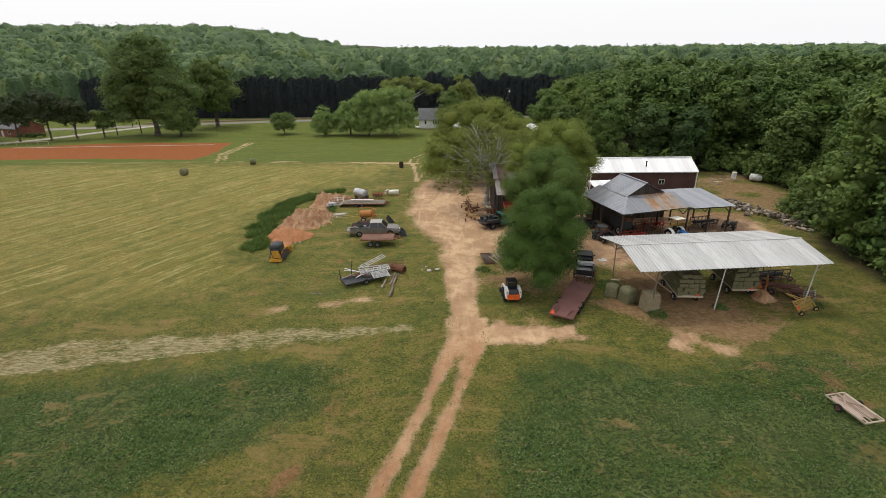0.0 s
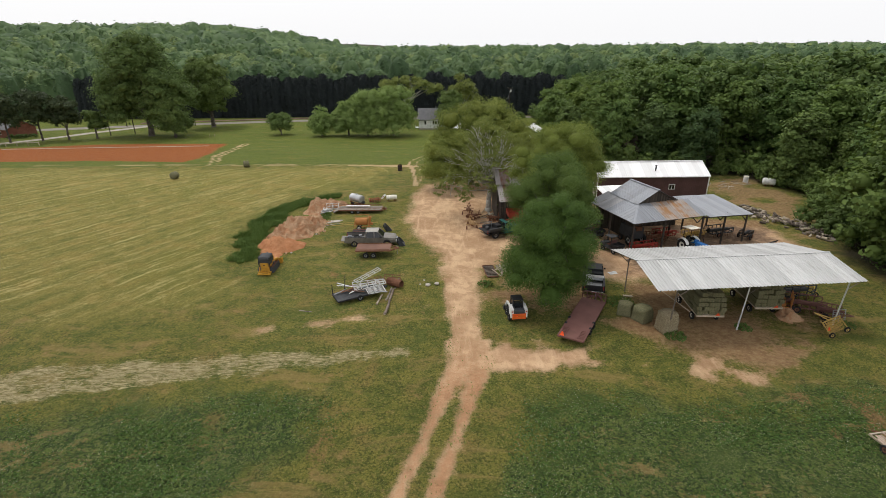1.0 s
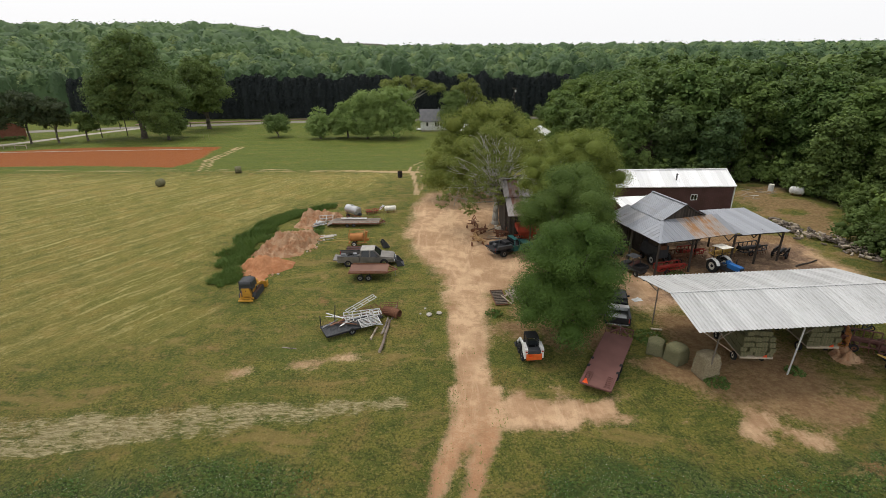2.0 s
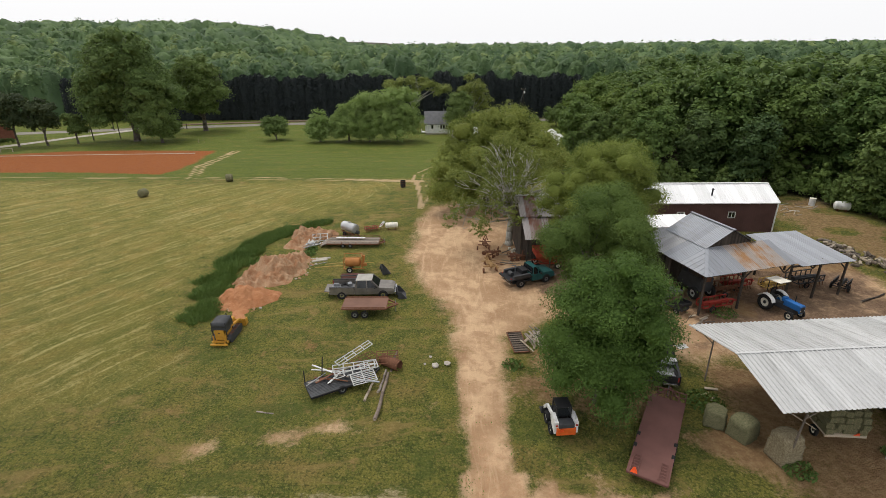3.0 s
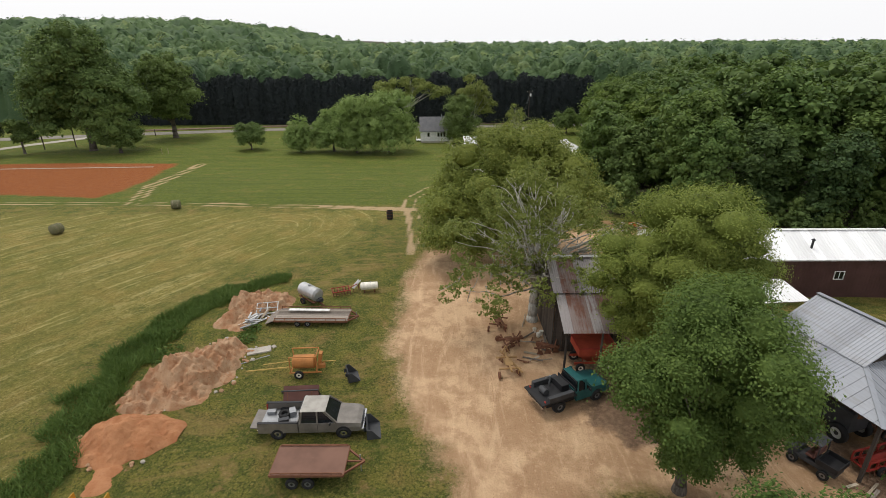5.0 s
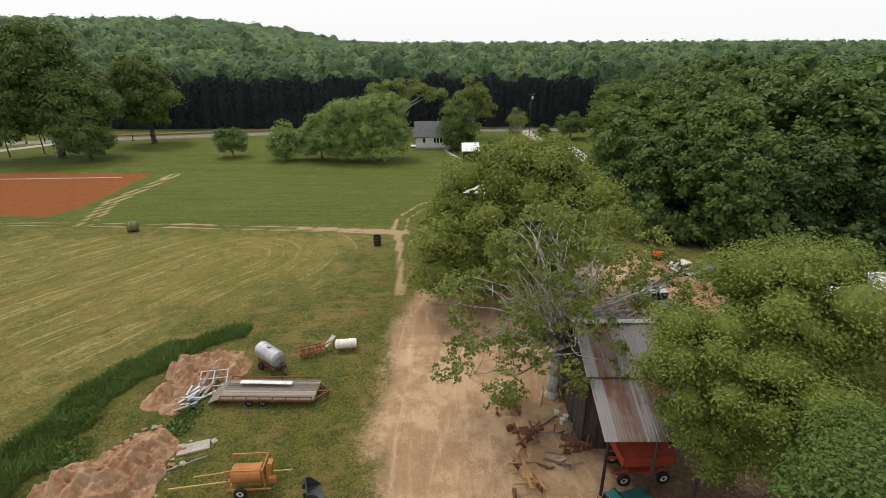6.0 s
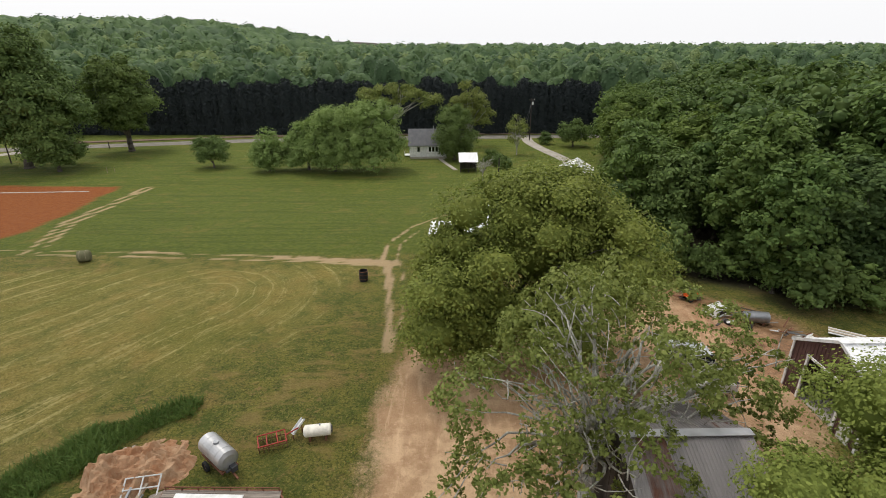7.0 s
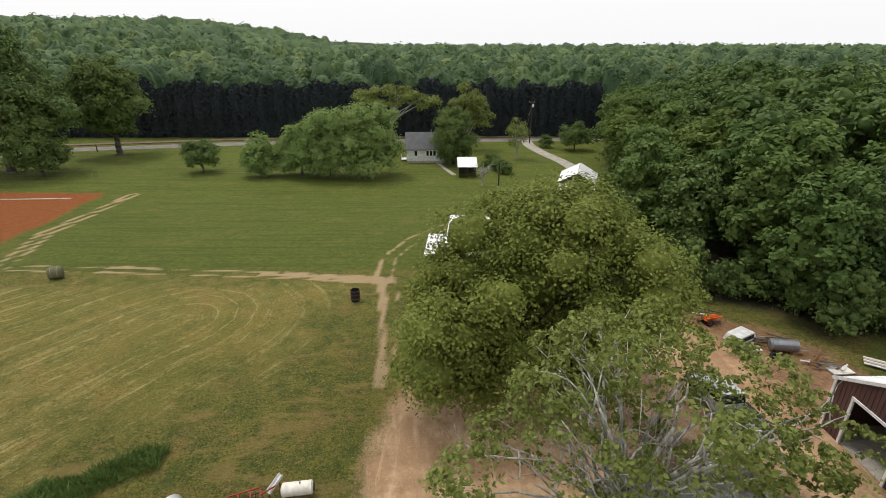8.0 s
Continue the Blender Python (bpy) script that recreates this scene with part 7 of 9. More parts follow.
# ---- loose machines on the grass ----
def tank_wagon():
    ob = thing("tank_wagon", -13.2, 79.0, -40, "bright metal tank on a rusty cart", "tank wagon", scale=0.98)
    t = part("tank", solid((rod, (-1.15, 0, 1.15), (1.15, 0, 1.15), 0.62, 0.62, 28), (rod, (1.15, 0, 1.15), (1.27, 0, 1.15), 0.62, 0.4, 28), (rod, (-1.15, 0, 1.15), (-1.27, 0, 1.15), 0.62, 0.4, 28)), ALU, ob, "bright metal tank")
    for x in (-0.7, 0.0, 0.7):
        b = bmesh.new()
        ring(b, (x, 0, 1.15), (1, 0, 0), 0.632, 0.61, 0.04, 28)
        part("band", b, ALU, t)
    part("filler_cap", solid((rod, (0, 0, 1.75), (0, 0, 1.87), 0.16, 0.16, 14)), STEEL, t)
    part("frame", solid((bar, (-1.2, -0.45, 0.5), (1.2, -0.45, 0.5), 0.1, 0.12), (bar, (-1.2, 0.45, 0.5), (1.2, 0.45, 0.5), 0.1, 0.12), (bar, (-1.1, -0.5, 0.5), (-1.1, 0.5, 0.5), 0.1, 0.1), (bar, (1.1, -0.5, 0.5), (1.1, 0.5, 0.5), 0.1, 0.1), (bar, (1.2, 0, 0.5), (2.0, 0, 0.35), 0.1, 0.1)), RUST, ob)
    for s in (-1, 1):
        wheel(ob, -0.3, s * 0.72, 0.32, 0.32, 0.2, (0, 1, 0), RUST)
    part("pump", solid((box, 1.45, 0.1, 0.72, 0.35, 0.35, 0.35, 0, 0, 0, 0.03), (rod, (1.45, -0.1, 0.75), (1.45, -0.35, 0.75), 0.09)), CHARCOAL, ob)
    return ob


def pressure_tank():
    ob = thing("pressure_tank", -8.05, 81.2, 8, "white cylindrical tank lying on skids", "tank", scale=0.80)
    part("tank", solid((rod, (-0.95, 0, 0.75), (0.95, 0, 0.75), 0.46, 0.46, 24), (rod, (0.95, 0, 0.75), (1.07, 0, 0.75), 0.46, 0.25, 24), (rod, (-0.95, 0, 0.75), (-1.07, 0, 0.75), 0.46, 0.25, 24)), CREAM, ob, "dirty white painted tank")
    for x in (-0.6, 0.6):
        part("skid", solid((box, x, 0, 0.2, 0.15, 0.8, 0.42)), RUST, ob)
    part("end_ring", solid((rod, (1.02, 0, 0.75), (1.1, 0, 0.75), 0.3, 0.3, 18)), CHARCOAL, ob)
    part("valve", solid((rod, (0.2, 0, 1.2), (0.2, 0, 1.36), 0.06)), STEEL, ob)
    return ob


def disc_harrow():
    ob = thing("disc_harrow", -10.7, 80.6, 22, "small rusty red disc harrow on grass", "harrow")
    part("frame", solid(*[(bar, (u, -0.55, 0.5), (u, 0.55, 0.5), 0.06, 0.06) for u in (-0.8, -0.3, 0.3, 0.8)], (bar, (-0.85, -0.5, 0.52), (0.85, -0.5, 0.52), 0.06, 0.06), (bar, (-0.85, 0.5, 0.52), (0.85, 0.5, 0.52), 0.06, 0.06), (bar, (0.8, 0, 0.5), (1.6, 0, 0.8), 0.06, 0.06)), RED, ob)
    for g in (-0.4, 0.4):
        gang = part("gang_axle", solid((rod, (-0.85, g, 0.25), (0.85, g, 0.25), 0.03)), RUST, ob)
        for u in np.linspace(-0.8, 0.8, 7):
            part("disc", solid((rod, (u - 0.015, g, 0.25), (u + 0.015, g, 0.25), 0.25, 0.22, 14)), RUST, gang)
    return ob


tank_wagon()
pressure_tank()
disc_harrow()
ob = thing("chute", -9.35, 81.5, 60, "white metal chute piece leaning on the harrow", "chute")
part("trough", solid((bar, (-0.5, 0, 0.4), (0.5, 0, 0.8), 0.26, 0.05), (bar, (-0.5, 0.12, 0.48), (0.5, 0.12, 0.88), 0.03, 0.16), (bar, (-0.5, -0.12, 0.48), (0.5, -0.12, 0.88), 0.03, 0.16)), WHITE, ob)
part("leg", solid((rod, (0.3, 0, 0), (0.3, 0, 0.72), 0.04)), RUST, ob)
part("leg", solid((rod, (-0.45, 0, 0), (-0.45, 0, 0.42), 0.04)), RUST, ob)


def sprayer():
    ob = thing("field_sprayer", -10.9, 68.1, 3, "orange field sprayer cart with a long boom", "sprayer")
    part("tank", solid((rod, (-0.75, 0, 1.0), (0.75, 0, 1.0), 0.5, 0.5, 20), (rod, (0.75, 0, 1.0), (0.85, 0, 1.0), 0.5, 0.3, 20), (rod, (-0.75, 0, 1.0), (-0.85, 0, 1.0), 0.5, 0.3, 20)), ORANGE, ob, "orange tank")
    part("frame", solid(*[(bar, (x, -0.6, 0.45), (x, 0.6, 0.45), 0.08, 0.08) for x in (-0.9, 0.9)], *[(bar, (-1.0, y, 0.45), (1.3, y, 0.45), 0.08, 0.08) for y in (-0.6, 0.6)], *[(box, x, y, 1.1, 0.06, 0.06, 1.3) for x in (-0.9, 1.0) for y in (-0.6, 0.6)], (bar, (-0.9, -0.6, 1.75), (1.0, -0.6, 1.75), 0.06, 0.06), (bar, (-0.9, 0.6, 1.75), (1.0, 0.6, 1.75), 0.06, 0.06), (bar, (1.0, -0.6, 1.75), (1.0, 0.6, 1.75), 0.06, 0.06)), ORANGE, ob)
    part("pump_tower", solid((box, 1.15, 0, 1.1, 0.25, 0.4, 1.3, 0, 0, 10, 0.02), (box, 1.35, -0.3, 0.8, 0.4, 0.25, 0.3)), ORANGE, ob)
    part("boom", solid((bar, (-0.9, -0.3, 0.75), (-4.0, -0.6, 0.7), 0.06, 0.08), (bar, (-0.9, 0.3, 0.85), (-3.0, 0.1, 0.75), 0.05, 0.05), (bar, (1.0, 0.2, 0.8), (2.2, 0.4, 0.7), 0.05, 0.06)), OCHRE, ob, "faded yellow spray boom")
    for y in (-0.75, 0.75):
        wheel(ob, -0.3, y, 0.34, 0.34, 0.18, (0, 1, 0), CREAM)
    return ob


def loose_bucket(x, y, turn, label, w=1.2, mat=CHARCOAL):
    ob = thing("loader_bucket", x, y, turn, label, "bucket")
    bm = bmesh.new()
    prism(bm, ((0, 0), (0.85, 0), (0.85, 0.05), (0.1, 0.1), (0.08, 0.75), (0, 0.8)), -w / 2, w / 2)
    part("shell", bm, mat, ob)
    for s in (-1, 1):
        b = bmesh.new()
        prism(b, ((0.02, 0.02), (0.85, 0.02), (0.3, 0.75), (0.02, 0.78)), s * w / 2 - 0.02, s * w / 2 + 0.02)
        part("side_plate", b, mat, ob)
    part("lug", solid((box, -0.08, -0.3, 0.5, 0.16, 0.05, 0.3), (box, -0.08, 0.3, 0.5, 0.16, 0.05, 0.3)), mat, ob)
    return ob


sprayer()
loose_bucket(-7.7, 67.4, 20, "black loader bucket lying on grass", 1.2)
loose_bucket(-5.5, 62.0, 10, "dark steel bucket in front of the pickup", 1.5)
ob = thing("steel_ramp", -10.4, 65.0, 4, "dark rusty steel ramp leaning behind the pickup", "ramp")
part("plate", solid((box, 0, 0.25, 0.42, 2.4, 0.05, 1.0, 0, -35)), MAROON_DECK, ob)
part("rim", solid((bar, (-1.2, -0.05, 0.85), (1.2, -0.05, 0.85), 0.07, 0.07), (bar, (-1.2, 0.55, 0.02), (1.2, 0.55, 0.02), 0.07, 0.07), (bar, (-1.2, -0.05, 0.85), (-1.2, 0.55, 0.02), 0.06, 0.06), (bar, (1.2, -0.05, 0.85), (1.2, 0.55, 0.02), 0.06, 0.06)), CHARCOAL, ob)
part("prop", solid((bar, (-0.8, -0.1, 0.8), (-0.8, -0.6, 0), 0.05, 0.05), (bar, (0.8, -0.1, 0.8), (0.8, -0.6, 0), 0.05, 0.05)), RUST, ob)


def round_bale(x, y, turn):
    ob = thing("round_bale", x, y, turn, "grey-green round hay bale on the field", "hay bale", "round bales")
    bm = bmesh.new()
    rng = random.Random(int(x * 10))
    seg, rings = 28, []
    for k, xx in enumerate(np.linspace(-0.62, 0.62, 8)):
        rr = 0.68 if 0 < k < 7 else 0.60
        rings.append([(xx, (rr + rng.uniform(-0.03, 0.03)) * math.cos(a), 0.66 + (rr + rng.uniform(-0.03, 0.03)) * math.sin(a)) for a in np.linspace(0, 2 * math.pi, seg, endpoint=False)])
    loft(bm, rings)
    part("bale", bm, HAY, ob, "", True)
    for xx in (-0.3, 0.3):
        t = bmesh.new()
        ring(t, (xx, 0, 0.66), (1, 0, 0), 0.70, 0.67, 0.02, 28)
        part("twine", t, WOOD_PALE, ob)
    return ob


round_bale(-42.2, 111.2, 20)
round_bale(-51.4, 98.6, 75)
ob = thing("burn_barrel", -8.55, 104.9, 0, "black rusty drum with an open top", "barrel")
b = bmesh.new()
ring(b, (0, 0, 0.6), (0, 0, 1), 0.46, 0.43, 1.2, 24)
part("drum", b, BLACK, ob)
for z in (0.3, 0.75, 1.15):
    b = bmesh.new()
    ring(b, (0, 0, z), (0, 0, 1), 0.49, 0.45, 0.05, 24)
    part("hoop", b, RUST, ob)
part("ash", solid((rod, (0, 0, 0.02), (0, 0, 0.5), 0.42, 0.42, 20)), INSIDE, ob)


# ---- heaps of spoil ----
def heap(name, x, y, lobes, material, label, seed, cell=0.12, rough=0.85):
    """A heap of earth: mounds (dx, dy, radius, height) joined over one fine sheet."""
    x0, x1 = min(l[0] - l[2] for l in lobes), max(l[0] + l[2] for l in lobes)
    y0, y1 = min(l[1] - l[2] for l in lobes), max(l[1] + l[2] for l in lobes)
    X, Y = np.meshgrid(np.arange(x0, x1 + cell, cell), np.arange(y0, y1 + cell, cell))
    Z = np.zeros_like(X)
    for dx, dy, r, h in lobes:
        d = np.hypot(X - dx, Y - dy) / r
        d = d + (value_noise(X + seed, Y, r * 0.7, seed) - 0.5) * 0.4
        Z = np.maximum(Z, h * np.clip(1 - d, 0, 1) ** 0.9)
    n = value_noise(X, Y, 0.9, seed + 1) - 0.5 + 0.8 * (value_noise(X, Y, 0.45, seed + 2) - 0.5) + 0.55 * (value_noise(X, Y, 0.2, seed + 3) - 0.5)
    Z = np.where(Z > 0.02, Z + n * rough * np.clip(Z * 2, 0, 1), -0.12) - 0.05
    ny, nx = X.shape
    vs = np.stack([X, Y, Z], -1).reshape(-1, 3)
    keep = np.maximum.reduce([Z[:-1, :-1], Z[1:, :-1], Z[:-1, 1:], Z[1:, 1:]]) > -0.1
    idx = np.arange(ny * nx).reshape(ny, nx)
    fs = np.stack([idx[:-1, :-1], idx[:-1, 1:], idx[1:, 1:], idx[1:, :-1]], -1)[keep]
    me = mesh_of(name, vs.tolist(), fs.tolist())
    me.materials.append(material)
    ob = new(name, me)
    ob.location = (x, y, ground_at(x, y))
    return tagged(ob, label, "earth heap")


heap("clay_mound", -20.4, 61.5, ((0, 0, 2.5, 1.5), (1.3, 0.3, 2.0, 1.2), (-1.2, -0.3, 1.9, 1.1), (0.6, -2.6, 0.9, 0.22), (0.7, -3.6, 0.9, 0.2)), CLAY_HEAP, "red clay heap on grass", 5, 0.12, 0.26)
heap("spoil_mound", -19.6, 67.2, ((0, 0, 2.7, 2.2), (-1.2, -1.6, 2.2, 1.5), (1.0, 1.6, 2.4, 2.0), (1.0, -1.6, 1.8, 0.9), (1.6, 3.6, 1.8, 1.3), (2.2, 0.6, 1.5, 0.6)), SPOIL, "long heap of pinkish spoil with clods", 7)
heap("spoil_mound", -18.4, 78.2, ((0, 0, 2.4, 1.4), (1.2, 0.8, 2.2, 1.1), (-0.8, -2.4, 1.7, 0.9), (0.2, -3.4, 1.3, 0.6), (2.4, 1.0, 1.3, 0.4)), SPOIL, "low heap of orange spoil beside tall grass", 8)
heap("soil_mound", 31.2, 43.2, ((0, 0, 1.1, 0.7),), SPOIL, "small heap of brown soil beside the hay shed", 9)


def clods():
    """Loose lumps round the spoil heaps."""
    rng = random.Random(12)
    for k in range(170):
        c = rng.choice(((-20.4, 61.4, 2.8), (-19.2, 67.5, 3.4), (-18.0, 70.5, 2.6), (-18.2, 77.5, 3.0)))
        a, r = rng.uniform(0, 6.28), c[2] * rng.uniform(0.55, 1.05)
        s = rng.uniform(0.06, 0.24)
        x, y = c[0] + r * math.cos(a), c[1] + r * math.sin(a)
        bm = bmesh.new()
        bmesh.ops.create_icosphere(bm, subdivisions=1, radius=1)
        for v in bm.verts:
            v.co = Vector((v.co.x * s * rng.uniform(0.7, 1.3), v.co.y * s * rng.uniform(0.7, 1.3), v.co.z * s * rng.uniform(0.5, 0.9)))
        ob = part("clod", bm, rng.choice((SPOIL, SPOIL, CONCRETE)))
        z = ground_at(x, y) + s * 0.3
        ob.location = (x, y, z if r > c[2] * 0.95 else z + 0.02)
        tagged(ob, "loose lump of spoil beside the heaps", "clod", "clods of spoil")


clods()


# ---- scrap on the grass ----
def gate_frame(name, x, y, z, turn, rx, ry, w, h, bars, mat, label, r=0.035, uprights=2, group=""):
    """A flat frame of tubes: a gate or rack."""
    ob = new(name)
    ob.matrix_basis = pose(x, y, z, rx, ry, turn)
    tagged(ob, label, "gate", group)
    for i in range(bars):
        v = h * i / (bars - 1)
        part("rail", solid((rod, (0, v, 0), (w, v, 0), r)), mat, ob)
    for i in range(uprights):
        u = w * i / (uprights - 1)
        part("upright", solid((rod, (u, -0.02, 0), (u, h + 0.02, 0), r * 1.15)), mat, ob)
    return ob


scrap = flat_trailer("scrap_trailer", -10.35, 46.9, 30, 4.4, 1.9, 0.5, CHARCOAL, BLACK, "low black trailer loaded with white gates and scrap", (0.5,), 1.0, 12, 0, 0.0, 0.3)
part("stake", solid((rod, (0.05, 0.9, 0.4), (0.05, 0.9, 1.5), 0.04)), BLACK, scrap)
part("stake", solid((rod, (1.3, 1.0, 0.4), (1.55, 1.2, 2.0), 0.04)), BLACK, scrap)
G0 = ground_at(0, 48)
gate_frame("stall_gate", -8.5, 47.7, G0 + 0.85, 22, 10, -4, 3.1, 0.75, 3, GATE_WHITE, "white tube gate lying on the scrap trailer", 0.035, 6, "white gates")
gate_frame("stall_gate", -8.8, 48.2, G0 + 1.0, 14, 24, 0, 3.0, 0.6, 3, GATE_WHITE, "white tube gate lying on the scrap trailer", 0.035, 5, "white gates")
gate_frame("stall_gate", -8.5, 48.9, G0 + 1.1, 48, 14, -6, 3.2, 0.5, 3, GATE_WHITE, "white tube gate propped across the scrap pile", 0.035, 5, "white gates")
gate_frame("stall_gate", -7.1, 47.0, G0 + 0.8, 24, 6, 0, 1.7, 1.15, 7, GATE_WHITE, "short white slatted gate on the scrap trailer", 0.035, 3, "white gates")
gate_frame("rusty_rack", -6.6, 48.8, G0 + 0.6, 58, 16, 10, 2.3, 1.5, 7, RUST, "rusty tube rack on the scrap pile", 0.03, 4)
gate_frame("rusty_rack", -5.9, 49.9, G0 + 0.55, 5, 35, 0, 1.6, 1.0, 6, RUST, "rusty bent rack beside the culvert", 0.03, 3)
rng = random.Random(4)
for k in range(18):
    a = rng.uniform(-40, 80)
    x, y = -8.0 + rng.uniform(-2.0, 1.8), 48.2 + rng.uniform(-1.0, 1.2)
    l = rng.uniform(1.0, 2.4)
    ob = new("scrap_bar")
    ob.matrix_basis = pose(x, y, G0 + 0.58 + rng.uniform(0, 0.35), 0, rng.uniform(-8, 8), a)
    tagged(ob, "loose bar or board on the scrap pile", "scrap bar", "scrap bars")
    part("bar", solid((box, 0, 0, 0, l, rng.uniform(0.05, 0.14), 0.05)), rng.choice((RUST, WOOD_GREY, WOOD_DARK, STEEL, WHITE)), ob)
ob = thing("culvert_pipe", -4.9, 50.3, -32, "short rusty culvert pipe lying on grass", "pipe")
b = bmesh.new()
ring(b, (0, 0, 0.42), (1, 0, 0), 0.42, 0.39, 1.7, 26)
part("pipe", b, RUST, ob, "rusty ribbed pipe")
for u in np.linspace(-0.7, 0.7, 8):
    b = bmesh.new()
    ring(b, (u, 0, 0.42), (1, 0, 0), 0.435, 0.41, 0.05, 26)
    part("rib", b, RUST, ob)


def log(x0, y0, x1, y1, r, z=None, mat=LOG, label="weathered log lying on grass", name="log", lift=0.0):
    ob = new(name)
    z0, z1 = ground_at(x0, y0) + r * 0.8 + lift, ground_at(x1, y1) + r * 0.8
    d = Vector((x1 - x0, y1 - y0, z1 - z0))
    ob.matrix_basis = Matrix.Translation((x0, y0, z0)) @ d.to_track_quat("X", "Z").to_matrix().to_4x4()
    tagged(ob, label, "log")
    rr = np.random.default_rng(int(abs(x0 * 100)))
    bm = bmesh.new()
    limb_path(bm, rr, (0, 0, 0), (d.length, 0, 0), r, r * 0.8, 0.012, 5, 10)
    part("stem", bm, mat, ob)
    part("cut_end", solid((rod, (-0.01, 0, 0), (0.0, 0, 0), r * 0.9, r * 0.9, 10)), WOOD_PALE, ob)
    return ob


log(-5.35, 44.4, -5.0, 49.4, 0.13)
log(-4.85, 49.6, -4.6, 52.2, 0.09)
log(-6.3, 46.3, -6.0, 48.2, 0.10, None, WOOD_PALE, "pale split post lying on grass")
log(-5.5, 47.2, -5.2, 49.8, 0.10, None, WOOD_GREY)
log(-13.4, 45.2, -12.2, 45.0, 0.06, None, WOOD_GREY)
for x, y, s in ((-1.5, 50.3, 0.36), (-0.6, 50.6, 0.34), (-1.9, 51.6, 0.18), (-2.3, 50.6, 0.15)):
    bm = bmesh.new()
    bmesh.ops.create_icosphere(bm, subdivisions=1, radius=1)
    for v in bm.verts:
        n = 1 + 0.5 * noise.noise(v.co * 1.7 + Vector((x, y, 0)))
        v.co = Vector((v.co.x * s * 0.8 * n, v.co.y * s * n, v.co.z * s * 0.38 * n))
    ob = part("boulder", bm, CONCRETE)
    ob.location = (x, y, ground_at(x, y) + s * 0.3)
    tagged(ob, "pale boulder at the edge of the yard", "boulder", "boulders")


def debris(name, spots, n, seed, mats, label, lens=(0.8, 2.4), group="", stack=0.5, z0=0.05):
    """A loose pile of boards: each one a thing, each a little higher than the last."""
    rng = random.Random(seed)
    for k in range(n):
        cx, cy, spread, ang = rng.choice(spots)
        x, y = cx + rng.uniform(-spread, spread), cy + rng.uniform(-spread, spread)
        l = rng.uniform(*lens)
        w = rng.uniform(0.08, 0.22)
        ob = part(name, solid((box, 0, 0, 0, l, w, rng.uniform(0.03, 0.08))), rng.choice(mats))
        ob.matrix_basis = pose(x, y, ground_at(x, y) + z0 + stack * k / n, rng.uniform(-8, 8), rng.uniform(-7, 7), ang + rng.uniform(-35, 35))
        tagged(ob, label, "board", group)


debris("board", ((6.6, 53.4, 0.8, 82), (7.2, 53.9, 0.8, 98), (6.9, 54.3, 0.6, 62)), 22, 6, (WOOD_PALE, WOOD_GREY, WOOD_GREY, WOOD_PALE, WOOD_DARK), "weathered board in a heap beside the yard", (0.9, 2.6), "boards by the yard")
ob = thing("iron_grate", 5.2, 53.6, 96, "rusty iron grate lying in weeds", "grate")
part("frame", solid((bar, (-1.5, -0.6, 0.12), (1.5, -0.6, 0.12), 0.07, 0.08), (bar, (-1.5, 0.6, 0.12), (1.5, 0.6, 0.12), 0.07, 0.08), (bar, (-1.5, -0.6, 0.12), (-1.5, 0.6, 0.12), 0.07, 0.08), (bar, (1.5, -0.6, 0.12), (1.5, 0.6, 0.12), 0.07, 0.08)), RUST, ob)
part("plate", solid((box, 0, 0, 0.1, 2.9, 1.15, 0.03)), LOG, ob)
for u in np.linspace(-1.3, 1.3, 9):
    part("bar", solid((bar, (u, -0.58, 0.15), (u, 0.58, 0.15), 0.05, 0.05)), WOOD_DARK, ob)
debris("board", ((-17.2, 75.4, 0.6, 70), (-16.9, 76.4, 0.5, 95), (-17.4, 74.6, 0.5, 30)), 22, 8, (GATE_WHITE, WOOD_PALE, GATE_WHITE, STEEL), "white or bleached board in a scrap heap", (0.6, 1.9), "boards by the trailer")
gate_frame("stall_gate", -17.4, 76.2, ground_at(0, 76) + 0.3, 10, 20, 0, 1.8, 1.3, 3, GATE_WHITE, "broken white frame on the scrap heap", 0.04, 3, "white gates")
ob = thing("concrete_slab", -15.3, 70.9, 20, "flat pale slab of concrete sunk in grass", "slab")
part("slab", solid((box, 0, 0, 0.06, 1.8, 0.8, 0.14, 0, 0, 0, 0.03)), CONCRETE, ob)
part("chip", solid((box, 1.1, 0.2, 0.04, 0.3, 0.4, 0.1, 25)), CONCRETE, ob)
for dx in range(4):
    ob = thing("pipe_length", -16.9 + dx * 0.75, 68.7 + dx * 0.45, 28, "thin pale pipe lying in grass", "pipe", "loose pipes")
    part("tube", solid((rod, (-0.45, 0, 0.04), (0.45, 0, 0.04), 0.035)), STEEL if dx % 2 else WOOD_PALE, ob)


